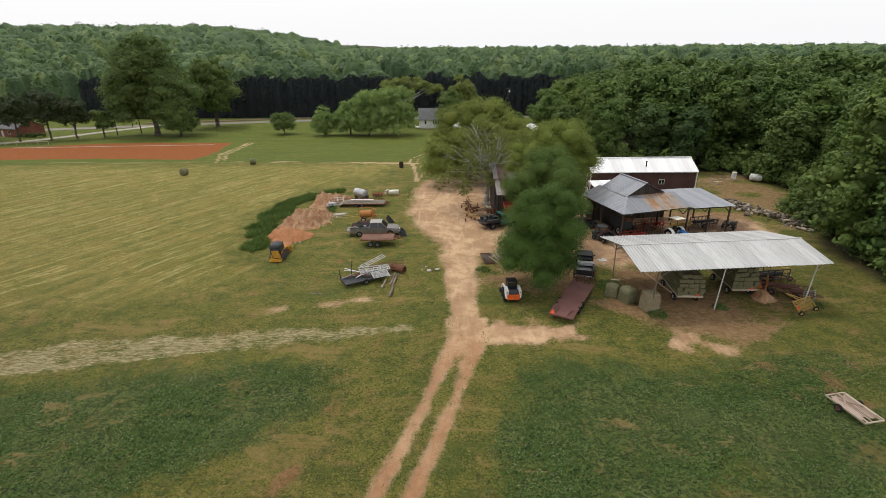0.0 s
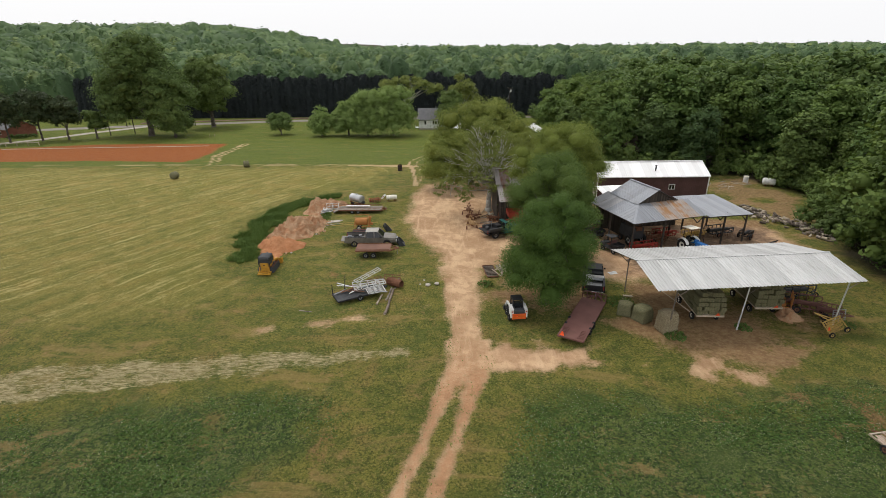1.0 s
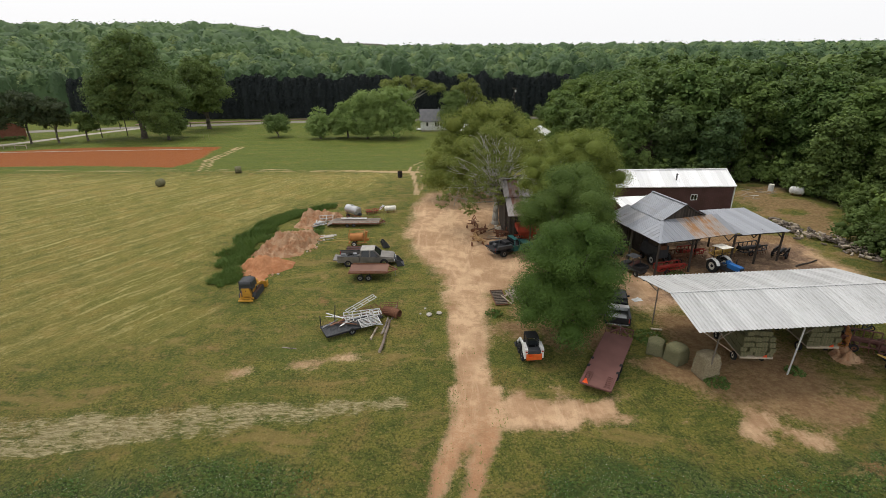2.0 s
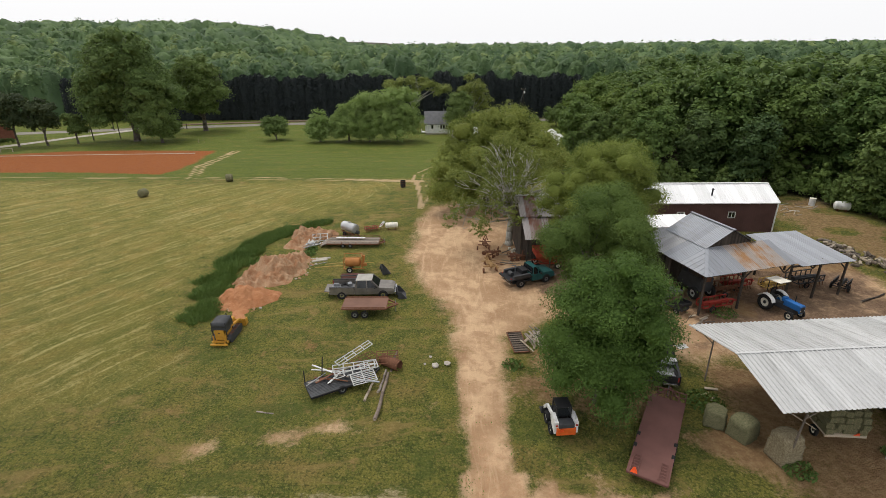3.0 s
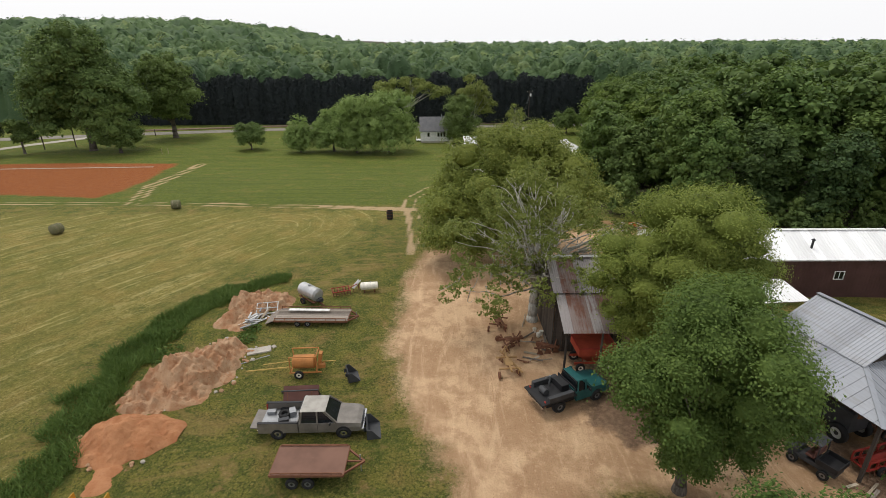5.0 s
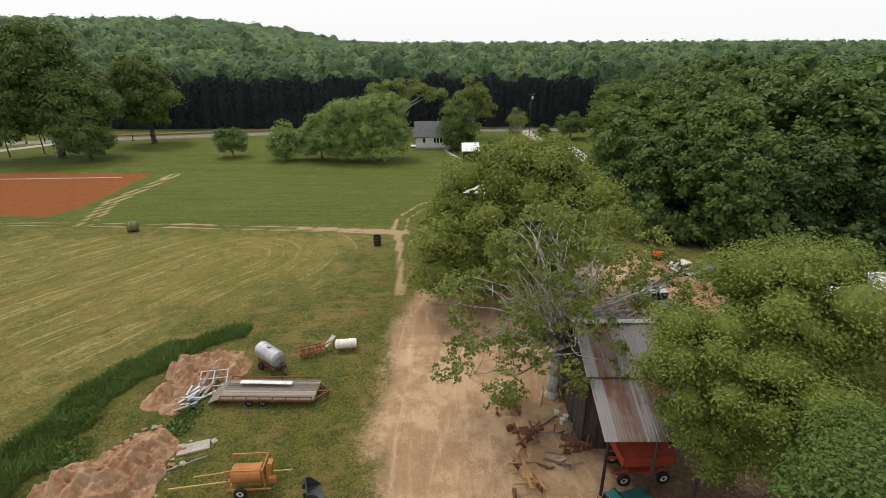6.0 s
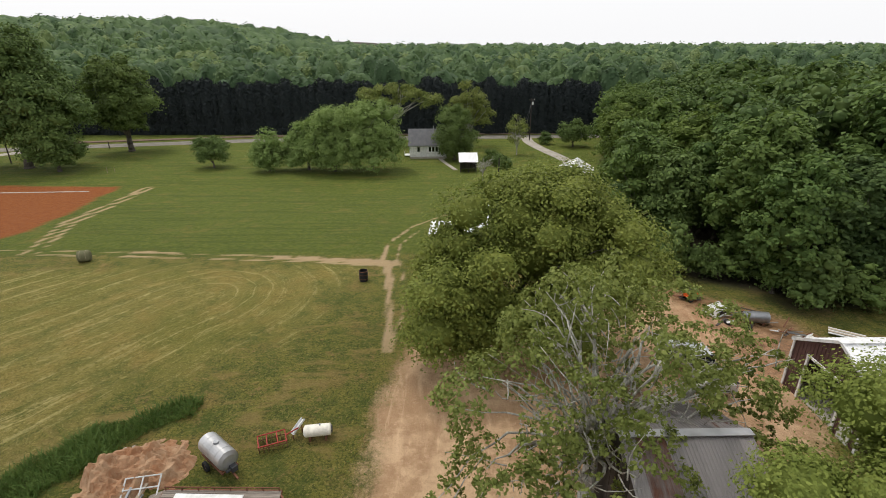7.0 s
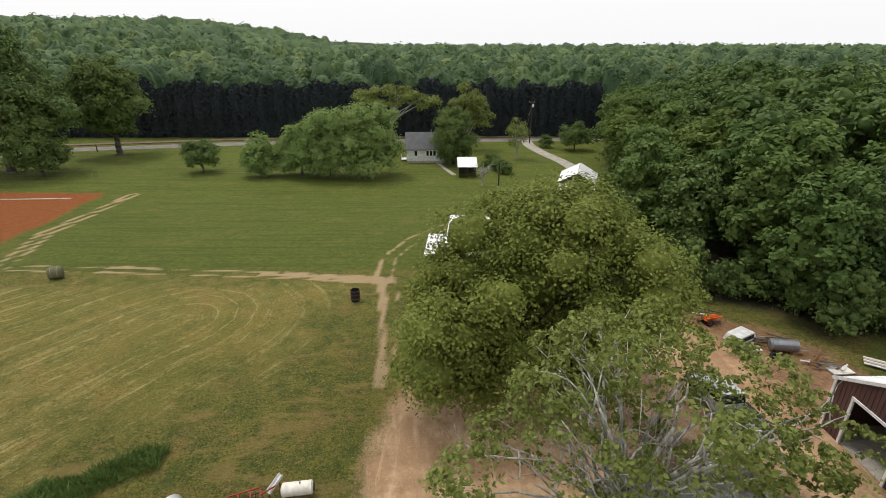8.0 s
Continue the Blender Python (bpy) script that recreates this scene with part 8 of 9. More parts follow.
# ---- implements by the old shed ----
def plough(name, x, y, turn, mat, label, w=1.5, l=2.4):
    ob = thing(name, x, y, turn, label, "implement")
    part("beam", solid((bar, (-l / 2, 0, 0.75), (l / 2, 0, 0.7), 0.14, 0.16), (bar, (-l / 2, -w / 2, 0.6), (l / 2, w * 0.2, 0.65), 0.1, 0.12), (bar, (-l * 0.3, -w / 2, 0.6), (-l * 0.3, w / 2, 0.6), 0.1, 0.1), (bar, (l * 0.2, -w / 2, 0.6), (l * 0.2, w / 2, 0.6), 0.1, 0.1)), mat, ob)
    for i, u in enumerate((-0.35, -0.05, 0.25)):
        sh = part("shank", solid((bar, (l * u, -w * 0.4 + i * w * 0.3, 0.65), (l * u + 0.15, -w * 0.4 + i * w * 0.3, 0.12), 0.07, 0.12)), mat, ob)
        bm = bmesh.new()
        prism(bm, ((-0.25, 0), (0.3, 0.02), (0.2, 0.35), (-0.1, 0.42)), -0.03, 0.03)
        ms = part("share", bm, RUST, sh)
        ms.matrix_basis = pose(l * u + 0.15, -w * 0.4 + i * w * 0.3, 0, 0, 0, 25)
    part("mast", solid((bar, (l * 0.3, -0.3, 0.7), (l * 0.35, 0, 1.35), 0.07, 0.07), (bar, (l * 0.3, 0.3, 0.7), (l * 0.35, 0, 1.35), 0.07, 0.07)), mat, ob)
    part("plate", solid((box, -l * 0.1, 0, 0.74, l * 0.3, w * 0.35, 0.06)), mat, ob)
    part("gauge_wheel", solid((rod, (-l * 0.4, w * 0.45, 0.25), (-l * 0.4, w * 0.55, 0.25), 0.25, 0.25, 16)), RUST, ob)
    return ob


plough("plough", 4.0, 68.6, 95, DULL, "dull tan plough on the bare yard", 1.6, 2.8)
plough("plough", 3.9, 74.6, 80, RUST, "rusty plough standing under the pecan", 1.5, 2.4)
plough("cultivator", 4.6, 71.5, 10, RUST, "rusty cultivator in the yard", 1.8, 2.0)
plough("cultivator", 7.3, 70.6, -20, RUST, "rusty cultivator beside the old shed", 1.2, 1.8)
log(5.4, 72.2, 7.6, 71.8, 0.06, None, WOOD_GREY, "grey pole lying in the yard")
log(5.9, 74.4, 6.5, 76.6, 0.05, None, WOOD_PALE, "pale pole leaning under the tree", "log", 0.0)
debris("board", ((6.2, 70.2, 1.2, 0), (7.0, 72.5, 0.8, 60)), 14, 16, (WOOD_GREY, WOOD_PALE, RUST), "board lying under the old shed's edge", (0.5, 1.6), "boards by the old shed", 0.12)
for x, y, z in ((6.8, 73.6, 0.25), (7.3, 73.2, 0.22), (7.0, 72.9, 0.22)):
    ob = thing("bucket", x, y, 0, "pale plastic bucket beside the old shed", "bucket", "buckets")
    part("pail", solid((rod, (0, 0, 0), (0, 0, 0.38), 0.13, 0.16, 14)), CREAM, ob)
    part("rim", solid((rod, (0, 0, 0.37), (0, 0, 0.40), 0.17, 0.17, 14)), CREAM, ob)


def hopper_wagon(x, y, turn):
    ob = thing("hopper_wagon", x, y, turn, "red gravity hopper wagon under the old shed", "wagon")
    bm = bmesh.new()
    loft(bm, [[(-0.5, -0.5, 0.7), (0.5, -0.5, 0.7), (0.5, 0.5, 0.7), (-0.5, 0.5, 0.7)], [(-1.4, -1.0, 1.5), (1.4, -1.0, 1.5), (1.4, 1.0, 1.5), (-1.4, 1.0, 1.5)], [(-1.4, -1.0, 2.1), (1.4, -1.0, 2.1), (1.4, 1.0, 2.1), (-1.4, 1.0, 2.1)]])
    part("hopper", bm, HOPPER_RED, ob, "red steel hopper")
    part("rim", solid((bar, (-1.4, -1.0, 2.1), (1.4, -1.0, 2.1), 0.08, 0.08), (bar, (-1.4, 1.0, 2.1), (1.4, 1.0, 2.1), 0.08, 0.08), (bar, (-1.4, -1.0, 2.1), (-1.4, 1.0, 2.1), 0.08, 0.08), (bar, (1.4, -1.0, 2.1), (1.4, 1.0, 2.1), 0.08, 0.08)), RED, ob)
    part("frame", solid((bar, (-1.5, -0.55, 0.6), (1.5, -0.55, 0.6), 0.1, 0.14), (bar, (-1.5, 0.55, 0.6), (1.5, 0.55, 0.6), 0.1, 0.14), *[(bar, (u, s * 0.55, 0.6), (u * 1.2, s * 0.95, 1.6), 0.07, 0.07) for u in (-0.9, 0.9) for s in (-1, 1)]), HOPPER_RED, ob)
    for u in (-1.1, 1.1):
        for s in (-1, 1):
            wheel(ob, u, s * 0.8, 0.36, 0.36, 0.22, (0, 1, 0), CREAM)
    return ob


hopper_wagon(10.3, 69.0, 4)


# ---- in and round the hay shed ----
def hay_wagon(x, y, turn, label, seed):
    ob = thing("hay_wagon", x, y, turn, label, "hay wagon", "hay wagons")
    part("bed", solid((box, 2.4, 0, 0.95, 4.9, 2.4, 0.1), (bar, (-0.05, -1.2, 0.9), (-0.05, 1.2, 0.9), 0.1, 0.16)), WOOD_PALE, ob, "plank wagon bed")
    part("running_gear", solid((bar, (0.6, 0, 0.55), (4.4, 0, 0.55), 0.14, 0.14), (bar, (1.0, -1.0, 0.5), (1.0, 1.0, 0.5), 0.12, 0.12), (bar, (4.0, -1.0, 0.5), (4.0, 1.0, 0.5), 0.12, 0.12), (box, 1.0, 0, 0.75, 0.14, 1.6, 0.35), (box, 4.0, 0, 0.75, 0.14, 1.6, 0.35)), RUST, ob)
    for u in (1.0, 4.0):
        for s in (-1, 1):
            wheel(ob, u, s * 1.05, 0.36, 0.36, 0.2, (0, 1, 0), CREAM)
    warning_sign(-0.12, -0.6, 1.05, 90, ob)
    rng = random.Random(seed)
    for lev in range(5):
        z = 1.02 + lev * 0.40
        inset = 0.12 * max(0, lev - 2)
        for i in range(5):
            for j in range(5 if lev < 4 else 4):
                bx = 0.42 + inset + i * 0.955
                if bx > 4.7:
                    continue
                by = -0.96 + j * 0.475 + (0.2 if lev == 4 else 0)
                bl = thing("hay_bale", 0, 0, 0, "grey-green square hay bale stacked on a wagon", "hay bale", "stacked bales")
                m = Matrix.LocRotScale((x, y, ground_at(x, y)), Euler((0, 0, radians(turn))), None)
                bl.matrix_basis = m @ pose(bx + rng.uniform(-0.10, 0.10), by + rng.uniform(-0.04, 0.04), z + rng.uniform(-0.02, 0.02), rng.uniform(-5, 5), rng.uniform(-3, 3), rng.uniform(-6, 6))
                share("bale", BALE_MESH, bl)
                share("twine", TWINE_MESH, bl)
    return ob


def share(name, me, parent):
    """One more object on a mesh that exists already."""
    ob = new(name, me)
    ob.parent = parent
    return ob


def bale_mesh():
    bm = bmesh.new()
    box(bm, 0, 0, 0.19, 0.95, 0.47, 0.39, 0, 0, 0, 0.05)
    for v in bm.verts:
        v.co += Vector((noise.noise(v.co * 7), noise.noise(v.co * 7 + Vector((3, 1, 2))), noise.noise(v.co * 6 + Vector((9, 4, 2))))) * 0.02
    me = bpy.data.meshes.new("bale")
    bm.to_mesh(me)
    bm.free()
    me.materials.append(HAY)
    t = solid((box, 0, -0.12, 0.19, 0.965, 0.012, 0.40), (box, 0, 0.12, 0.19, 0.965, 0.012, 0.40))
    tm = bpy.data.meshes.new("twine")
    t.to_mesh(tm)
    t.free()
    tm.materials.append(HAY_DRY)
    return me, tm


BALE_MESH, TWINE_MESH = bale_mesh()
hay_wagon(23.3, 42.1, 86, "loaded hay wagon under the white shed roof", 1)
hay_wagon(29.2, 43.4, 88, "loaded hay wagon beside a red implement", 2)


def big_bale(x, y, turn, w, d, h, mat, label, seed):
    ob = thing("hay_stack", x, y, turn, label, "hay stack")
    bm = bmesh.new()
    bmesh.ops.create_cube(bm, size=1.0, matrix=pose(0, 0, h / 2) @ Matrix.Diagonal((w, d, h, 1)))
    bmesh.ops.subdivide_edges(bm, edges=bm.edges, cuts=7, use_grid_fill=True)
    for v in bm.verts:
        k = v.co.copy()
        q = max(0, (k.z / h) ** 3)
        r = Vector((k.x / w * 2, k.y / d * 2, 0))
        cut = 1 - 0.16 * max(0, r.length - 1) - 0.12 * q
        v.co = Vector((k.x * cut, k.y * cut, k.z - 0.12 * r.length ** 2 * (k.z / h))) + Vector((noise.noise(k * 3 + Vector((seed, 0, 0))), noise.noise(k * 3 + Vector((0, seed, 0))), 0)) * 0.09
    part("hay", bm, mat, ob, "", True)
    return ob


big_bale(19.2, 41.2, 12, 1.45, 1.35, 2.0, HAY_DRY, "pale dry upright hay bale beside a post", 3)
big_bale(17.8, 43.0, 30, 1.4, 1.4, 1.5, HAY, "sagging grey-green heap of old hay", 5)
big_bale(16.7, 44.2, 60, 1.3, 1.3, 1.25, HAY, "low slumped heap of old hay", 8)


def bar_rake(x, y, turn):
    """A side-delivery rake: slanted basket of yellow bars on rubber wheels."""
    ob = thing("hay_rake", x, y, turn, "faded yellow side-delivery hay rake on grass", "hay rake", scale=0.82)
    for i in range(5):
        z = 0.45 + 0.16 * i
        part("rake_bar", solid((bar, (-1.3, -0.35 + 0.08 * i, z), (1.3, 0.35 + 0.08 * i, z), 0.05, 0.05)), OCHRE, ob)
    for u in np.linspace(-1.25, 1.25, 14):
        part("stripper", solid((bar, (u, u * 0.27 - 0.35, 0.25), (u, u * 0.27 + 0.35, 1.25), 0.025, 0.05)), OCHRE, ob)
    part("frame", solid((bar, (-1.5, 0.2, 1.2), (1.5, 0.9, 1.25), 0.1, 0.1), (bar, (-1.4, -0.8, 0.5), (-1.4, 0.5, 1.2), 0.08, 0.08), (bar, (1.4, -0.2, 0.5), (1.4, 1.0, 1.2), 0.08, 0.08), (bar, (-0.4, 0.4, 1.2), (-1.2, 1.6, 1.6), 0.08, 0.08), (bar, (0.3, 0.5, 1.2), (-1.2, 1.6, 1.6), 0.08, 0.08)), OCHRE, ob)
    for u, v in ((-1.2, -0.9), (1.3, -0.35), (0.2, 1.3)):
        wheel(ob, u, v, 0.3, 0.3, 0.16, (0.25, 1, 0), OCHRE)
    warning_sign(-1.45, -0.6, 0.9, 10, ob)
    return ob


bar_rake(33.3, 40.7, 12)
bar_rake(35.2, 47.6, -10)


def frame_implement(name, x, y, turn, mat, label, l=3.0, w=1.6, h=1.1, wheels=True, z=None):
    """A tubular farm implement: double frame with cross bars, tines and transport wheels."""
    ob = thing(name, x, y, turn, label, "implement", z=z)
    part("frame", solid(*[(bar, (-l / 2, s * w / 2, zz), (l / 2, s * w / 2, zz), 0.09, 0.09) for s in (-1, 1) for zz in (0.5, h)], *[(bar, (u, -w / 2, 0.5), (u, w / 2, 0.5), 0.08, 0.08) for u in np.linspace(-l / 2, l / 2, 4)], *[(box, u, s * w / 2, (0.5 + h) / 2, 0.07, 0.07, h - 0.5) for u in np.linspace(-l / 2, l / 2, 6) for s in (-1, 1)]), mat, ob)
    for u in np.linspace(-l / 2 + 0.15, l / 2 - 0.15, 9):
        part("tine", solid((bar, (u, -w / 2, 0.5), (u + 0.08, -w / 2 - 0.12, 0.06), 0.03, 0.05)), RUST, ob)
    part("hitch", solid((bar, (l / 2, -w * 0.3, 0.6), (l / 2 + 0.9, 0, 0.55), 0.08, 0.08), (bar, (l / 2, w * 0.3, 0.6), (l / 2 + 0.9, 0, 0.55), 0.08, 0.08)), mat, ob)
    part("drum", solid((rod, (-l * 0.45, 0, 0.7), (l * 0.45, 0, 0.7), 0.22, 0.22, 12)), mat, ob)
    if wheels:
        for s in (-1, 1):
            wheel(ob, -l * 0.2, s * (w / 2 + 0.15), 0.32, 0.32, 0.18, (0, 1, 0), RUST)
    return ob


frame_implement("hay_tedder", 31.6, 45.0, 60, ORANGE, "orange hay tedder under the shed roof", 1.6, 1.2, 1.6)
frame_implement("combine_header", 33.3, 44.7, -25, MAROON_DECK, "dull red mower-conditioner under the shed roof", 3.0, 1.6, 1.2)
frame_implement("baler", 34.6, 43.2, -30, MAROON_DECK, "dull red pick-up implement at the shed's end", 1.8, 1.2, 1.1)
frame_implement("grain_drill", 33.5, 47.2, 8, CHARCOAL, "grey machinery deep under the shed", 4.2, 1.6, 1.5)
gate_frame("steel_gate", 34.3, 42.2, ground_at(0, 42), 8, 78, 0, 1.25, 1.15, 7, STEEL, "grey steel hurdle leaning on a post", 0.03, 3)
# under the implement shed
frame_implement("hay_rake", 24.0, 59.3, 16, RED, "bright red tubular rake under the shed eave", 3.2, 0.9, 1.05)
frame_implement("disc_mower", 28.2, 63.6, 14, RED, "dark red mower under the shed", 2.6, 1.2, 1.1)
frame_implement("hay_rake", 31.8, 63.4, 20, OCHRE, "yellow rake in the shade of the shed", 2.8, 1.0, 1.1)
frame_implement("seed_drill", 26.4, 62.2, 10, RUST, "rusty seed drill in the shade of the shed", 2.4, 1.2, 1.2)
frame_implement("field_cultivator", 35.6, 64.5, 15, CHARCOAL, "dark cultivator under the shed's wing", 3.2, 1.5, 1.1)
frame_implement("manure_spreader", 24.0, 66.0, 100, CHARCOAL, "dark machine under the west skirt roof", 2.6, 1.3, 1.3)
frame_implement("post_driver", 38.5, 63.3, 40, BLACK, "dark implement at the end of the shed", 1.8, 1.1, 1.0)
log(38.4, 60.4, 41.8, 62.0, 0.10, None, WOOD_DARK, "dark pole lying beside the shed")


def utility_cart(x, y, turn):
    ob = thing("utility_vehicle", x, y, turn, "dark two-seat utility vehicle beside the shed", "utility vehicle")
    for u in (0.5, 2.1):
        for s in (-1, 1):
            wheel(ob, u, s * 0.6, 0.29, 0.29, 0.22, (0, 1, 0), STEEL)
    part("body", solid((box, 1.3, 0, 0.55, 2.6, 1.05, 0.3, 0, 0, 0, 0.05), (box, 2.3, 0, 0.8, 0.7, 1.1, 0.3, 0, 0, 0, 0.08)), CHARCOAL, ob)
    part("cargo_box", solid((box, 0.45, 0, 0.82, 1.0, 1.3, 0.06), (box, 0.45, -0.65, 0.98, 1.0, 0.05, 0.3), (box, 0.45, 0.65, 0.98, 1.0, 0.05, 0.3), (box, -0.05, 0, 0.98, 0.05, 1.3, 0.3), (box, 0.95, 0, 0.98, 0.05, 1.3, 0.3)), BLACK, ob)
    part("seat", solid((box, 1.35, 0, 0.95, 0.45, 1.1, 0.14, 0, 0, 0, 0.03), (box, 1.12, 0, 1.2, 0.1, 1.1, 0.45, 0, 0, 0, 0.03)), MAROON_DECK, ob, "dull red bench seat")
    for u in (1.0, 2.0):
        for s in (-1, 1):
            part("cage_post", solid((rod, (u, s * 0.58, 0.8), (u, s * 0.55, 1.87), 0.03)), CHARCOAL, ob)
    part("cage_roof", solid((box, 1.5, 0, 1.885, 1.1, 1.15, 0.04)), CHARCOAL, ob)
    return ob


utility_cart(20.1, 63.4, 110)


def old_combine(x, y, turn):
    """A retired harvester: tall dark body, grain tank, spout, uneven wheels."""
    ob = thing("old_combine", x, y, turn, "dark old harvester parked under the skirt roof", "harvester")
    part("body", solid((box, 0, 0, 1.5, 2.6, 1.5, 1.4, 0, 0, 0, 0.06), (box, -1.2, 0, 1.2, 0.9, 1.3, 0.9, 0, 0, 12, 0.05)), CHARCOAL, ob)
    part("grain_tank", solid((box, 0.2, 0, 2.35, 1.5, 1.3, 0.5, 0, 0, 0, 0.04)), WOOD_DARK, ob)
    part("spout", solid((rod, (-0.9, 0.75, 1.4), (0.7, 0.95, 2.6), 0.12, 0.12, 12)), STEEL, ob)
    part("engine", solid((box, 1.1, 0, 2.1, 0.6, 0.8, 0.5, 0, 0, 0, 0.05), (rod, (1.1, 0.2, 2.3), (1.1, 0.2, 2.9), 0.05)), RUST, ob)
    for s in (-1, 1):
        wheel(ob, 0.9, s * 0.95, 0.62, 0.62, 0.36, (0, 1, 0), GATE_WHITE)
        wheel(ob, -1.0, s * 0.8, 0.36, 0.36, 0.24, (0, 1, 0), RUST)
    return ob


old_combine(23.6, 62.4, -74)
utility_cart(20.9, 58.2, 120)
ob = thing("tarp", 18.4, 53.0, 15, "white sheet lying on the bare yard", "sheet")
part("sheet", solid((box, 0, 0, 0.03, 0.9, 0.6, 0.03), (box, 0.2, 0.1, 0.06, 0.5, 0.4, 0.03, 30)), WHITE, ob)
debris("board", ((22.2, 57.0, 0.9, 10), (17.6, 47.0, 0.6, 20)), 8, 26, (WOOD_PALE, WOOD_GREY), "board lying at the shed's edge", (0.5, 1.5), "boards by the sheds", 0.1)


# ---- firewood heap, tanks and junk along the wood ----
def firewood():
    rng = random.Random(31)
    for k in range(190):
        t = rng.random()
        x = 44.6 + 4.4 * t + rng.gauss(0, 0.9)
        y = 75.0 - 12.0 * t + rng.gauss(0, 1.1)
        lift = max(0, 0.75 - 0.35 * (abs(x - (44.6 + 4.4 * t)) + abs(y - (75 - 12 * t)) * 0.5)) * rng.random()
        l, r = rng.uniform(0.4, 0.9), rng.uniform(0.08, 0.2)
        ob = new("firewood_log", WOODMESH[k % 3])
        ob.matrix_basis = pose(x, y, ground_at(x, y) + r * 0.8 + lift, rng.uniform(-20, 20), rng.uniform(-15, 15), rng.uniform(0, 180)) @ Matrix.Diagonal((l, r, r, 1))
        tagged(ob, "cut firewood log in a long heap", "log", "firewood heap")


WOODMESH = []
for k in range(3):
    b = solid((rod, (-0.5, 0, 0), (0.5, 0, 0), 1.0, 0.9, 9))
    me = bpy.data.meshes.new("firewood")
    bmesh.ops.recalc_face_normals(b, faces=b.faces)
    b.to_mesh(me)
    b.free()
    me.materials.append((LOG, WOOD_GREY, WOOD_PALE)[k])
    WOODMESH.append(me)
firewood()


def lying_tank(name, x, y, turn, l, r, mat, label):
    ob = thing(name, x, y, turn, label, "tank")
    part("tank", solid((rod, (-l / 2, 0, r + 0.15), (l / 2, 0, r + 0.15), r, r, 24), (rod, (l / 2, 0, r + 0.15), (l / 2 + r * 0.25, 0, r + 0.15), r, r * 0.6, 24), (rod, (-l / 2, 0, r + 0.15), (-l / 2 - r * 0.25, 0, r + 0.15), r, r * 0.6, 24)), mat, ob)
    for u in (-l * 0.3, l * 0.3):
        part("saddle", solid((box, u, 0, 0.15, 0.15, r * 1.5, 0.35)), RUST, ob)
    return ob


lying_tank("fuel_tank", 56.8, 88.6, -25, 1.7, 0.62, WHITE, "white fuel tank lying at the wood's edge")
ob = thing("water_barrel", 54.4, 91.4, 0, "white plastic barrel at the wood's edge", "barrel")
part("barrel", solid((rod, (0, 0, 0), (0, 0, 1.1), 0.42, 0.42, 20)), WHITE, ob)
part("rim", solid((rod, (0, 0, 1.08), (0, 0, 1.14), 0.45, 0.45, 20)), CREAM, ob)
debris("board", ((52, 90, 2.2, 0), (48, 88, 2.0, 40)), 16, 41, (WOOD_PALE, WOOD_GREY, WHITE), "board lying on bare ground by the wood", (0.7, 2.2), "boards by the wood", 0.08)
lying_tank("water_tank", 27.3, 95.0, -8, 1.9, 0.5, STEEL, "dull grey tank lying among junk")
ob = thing("truck_cap", 24.9, 96.9, 30, "white dented truck cap lying among junk", "truck cap")
b = bmesh.new()
loft(b, [[(-1.2, -0.75, 0.15), (1.2, -0.75, 0.15), (1.2, 0.75, 0.15), (-1.2, 0.75, 0.15)], [(-1.0, -0.6, 0.75), (1.05, -0.6, 0.7), (1.05, 0.6, 0.7), (-1.0, 0.6, 0.75)]])
part("shell", b, WHITE, ob)
part("window", solid((box, 0, -0.68, 0.48, 1.6, 0.06, 0.3, 0, -14)), GLASS_DARK, ob)
ob = thing("bath_tub", 29.9, 92.2, 5, "white enamel panel lying flat by the barn", "panel")
part("panel", solid((box, 0, 0, 0.12, 1.7, 0.95, 0.14, 0, 0, 0, 0.06)), WHITE, ob)
part("inset", solid((box, 0, 0, 0.2, 1.4, 0.7, 0.03)), CREAM, ob)
frame_implement("tiller", 23.7, 99.6, 15, BRIGHT_ORANGE, "bright orange tiller among the junk", 1.1, 0.5, 0.7)
debris("board", ((25.5, 96.0, 1.6, 20), (26.6, 95.6, 1.4, -20), (23.6, 100.6, 1.0, 0), (29.2, 93.4, 1.2, 10)), 34, 45, (WOOD_DARK, RUST, STEEL, WOOD_GREY, WHITE), "scrap piece in the junk by the wood", (0.5, 2.2), "junk by the wood", 0.45)
ob = thing("planks_stack", 33.8, 92.8, -35, "stack of pale planks behind the barn", "planks")
for k in range(5):
    part("plank", solid((box, 0, -0.5 + k * 0.25, 0.15 + 0.05 * (k % 2), 2.6, 0.22, 0.06)), WOOD_PALE if k % 2 else WHITE, ob)
for x, y in ((26.2, 94.2), (25.0, 95.0)):
    ob = thing("worn_wheel", x, y, 0, "worn black wheel lying among the junk", "wheel", "worn wheels")
    b = bmesh.new()
    ring(b, (0, 0, 0.14), (0, 0, 1), 0.38, 0.2, 0.26)
    part("tyre", b, RUBBER, ob)
ob = thing("white_box", 14.9, 82.3, 10, "white appliance standing behind the old shed", "appliance")
part("case", solid((box, 0, 0, 0.55, 0.7, 0.65, 1.1, 0, 0, 0, 0.03)), WHITE, ob)
part("lid", solid((box, 0, 0, 1.12, 0.74, 0.69, 0.05)), CREAM, ob)


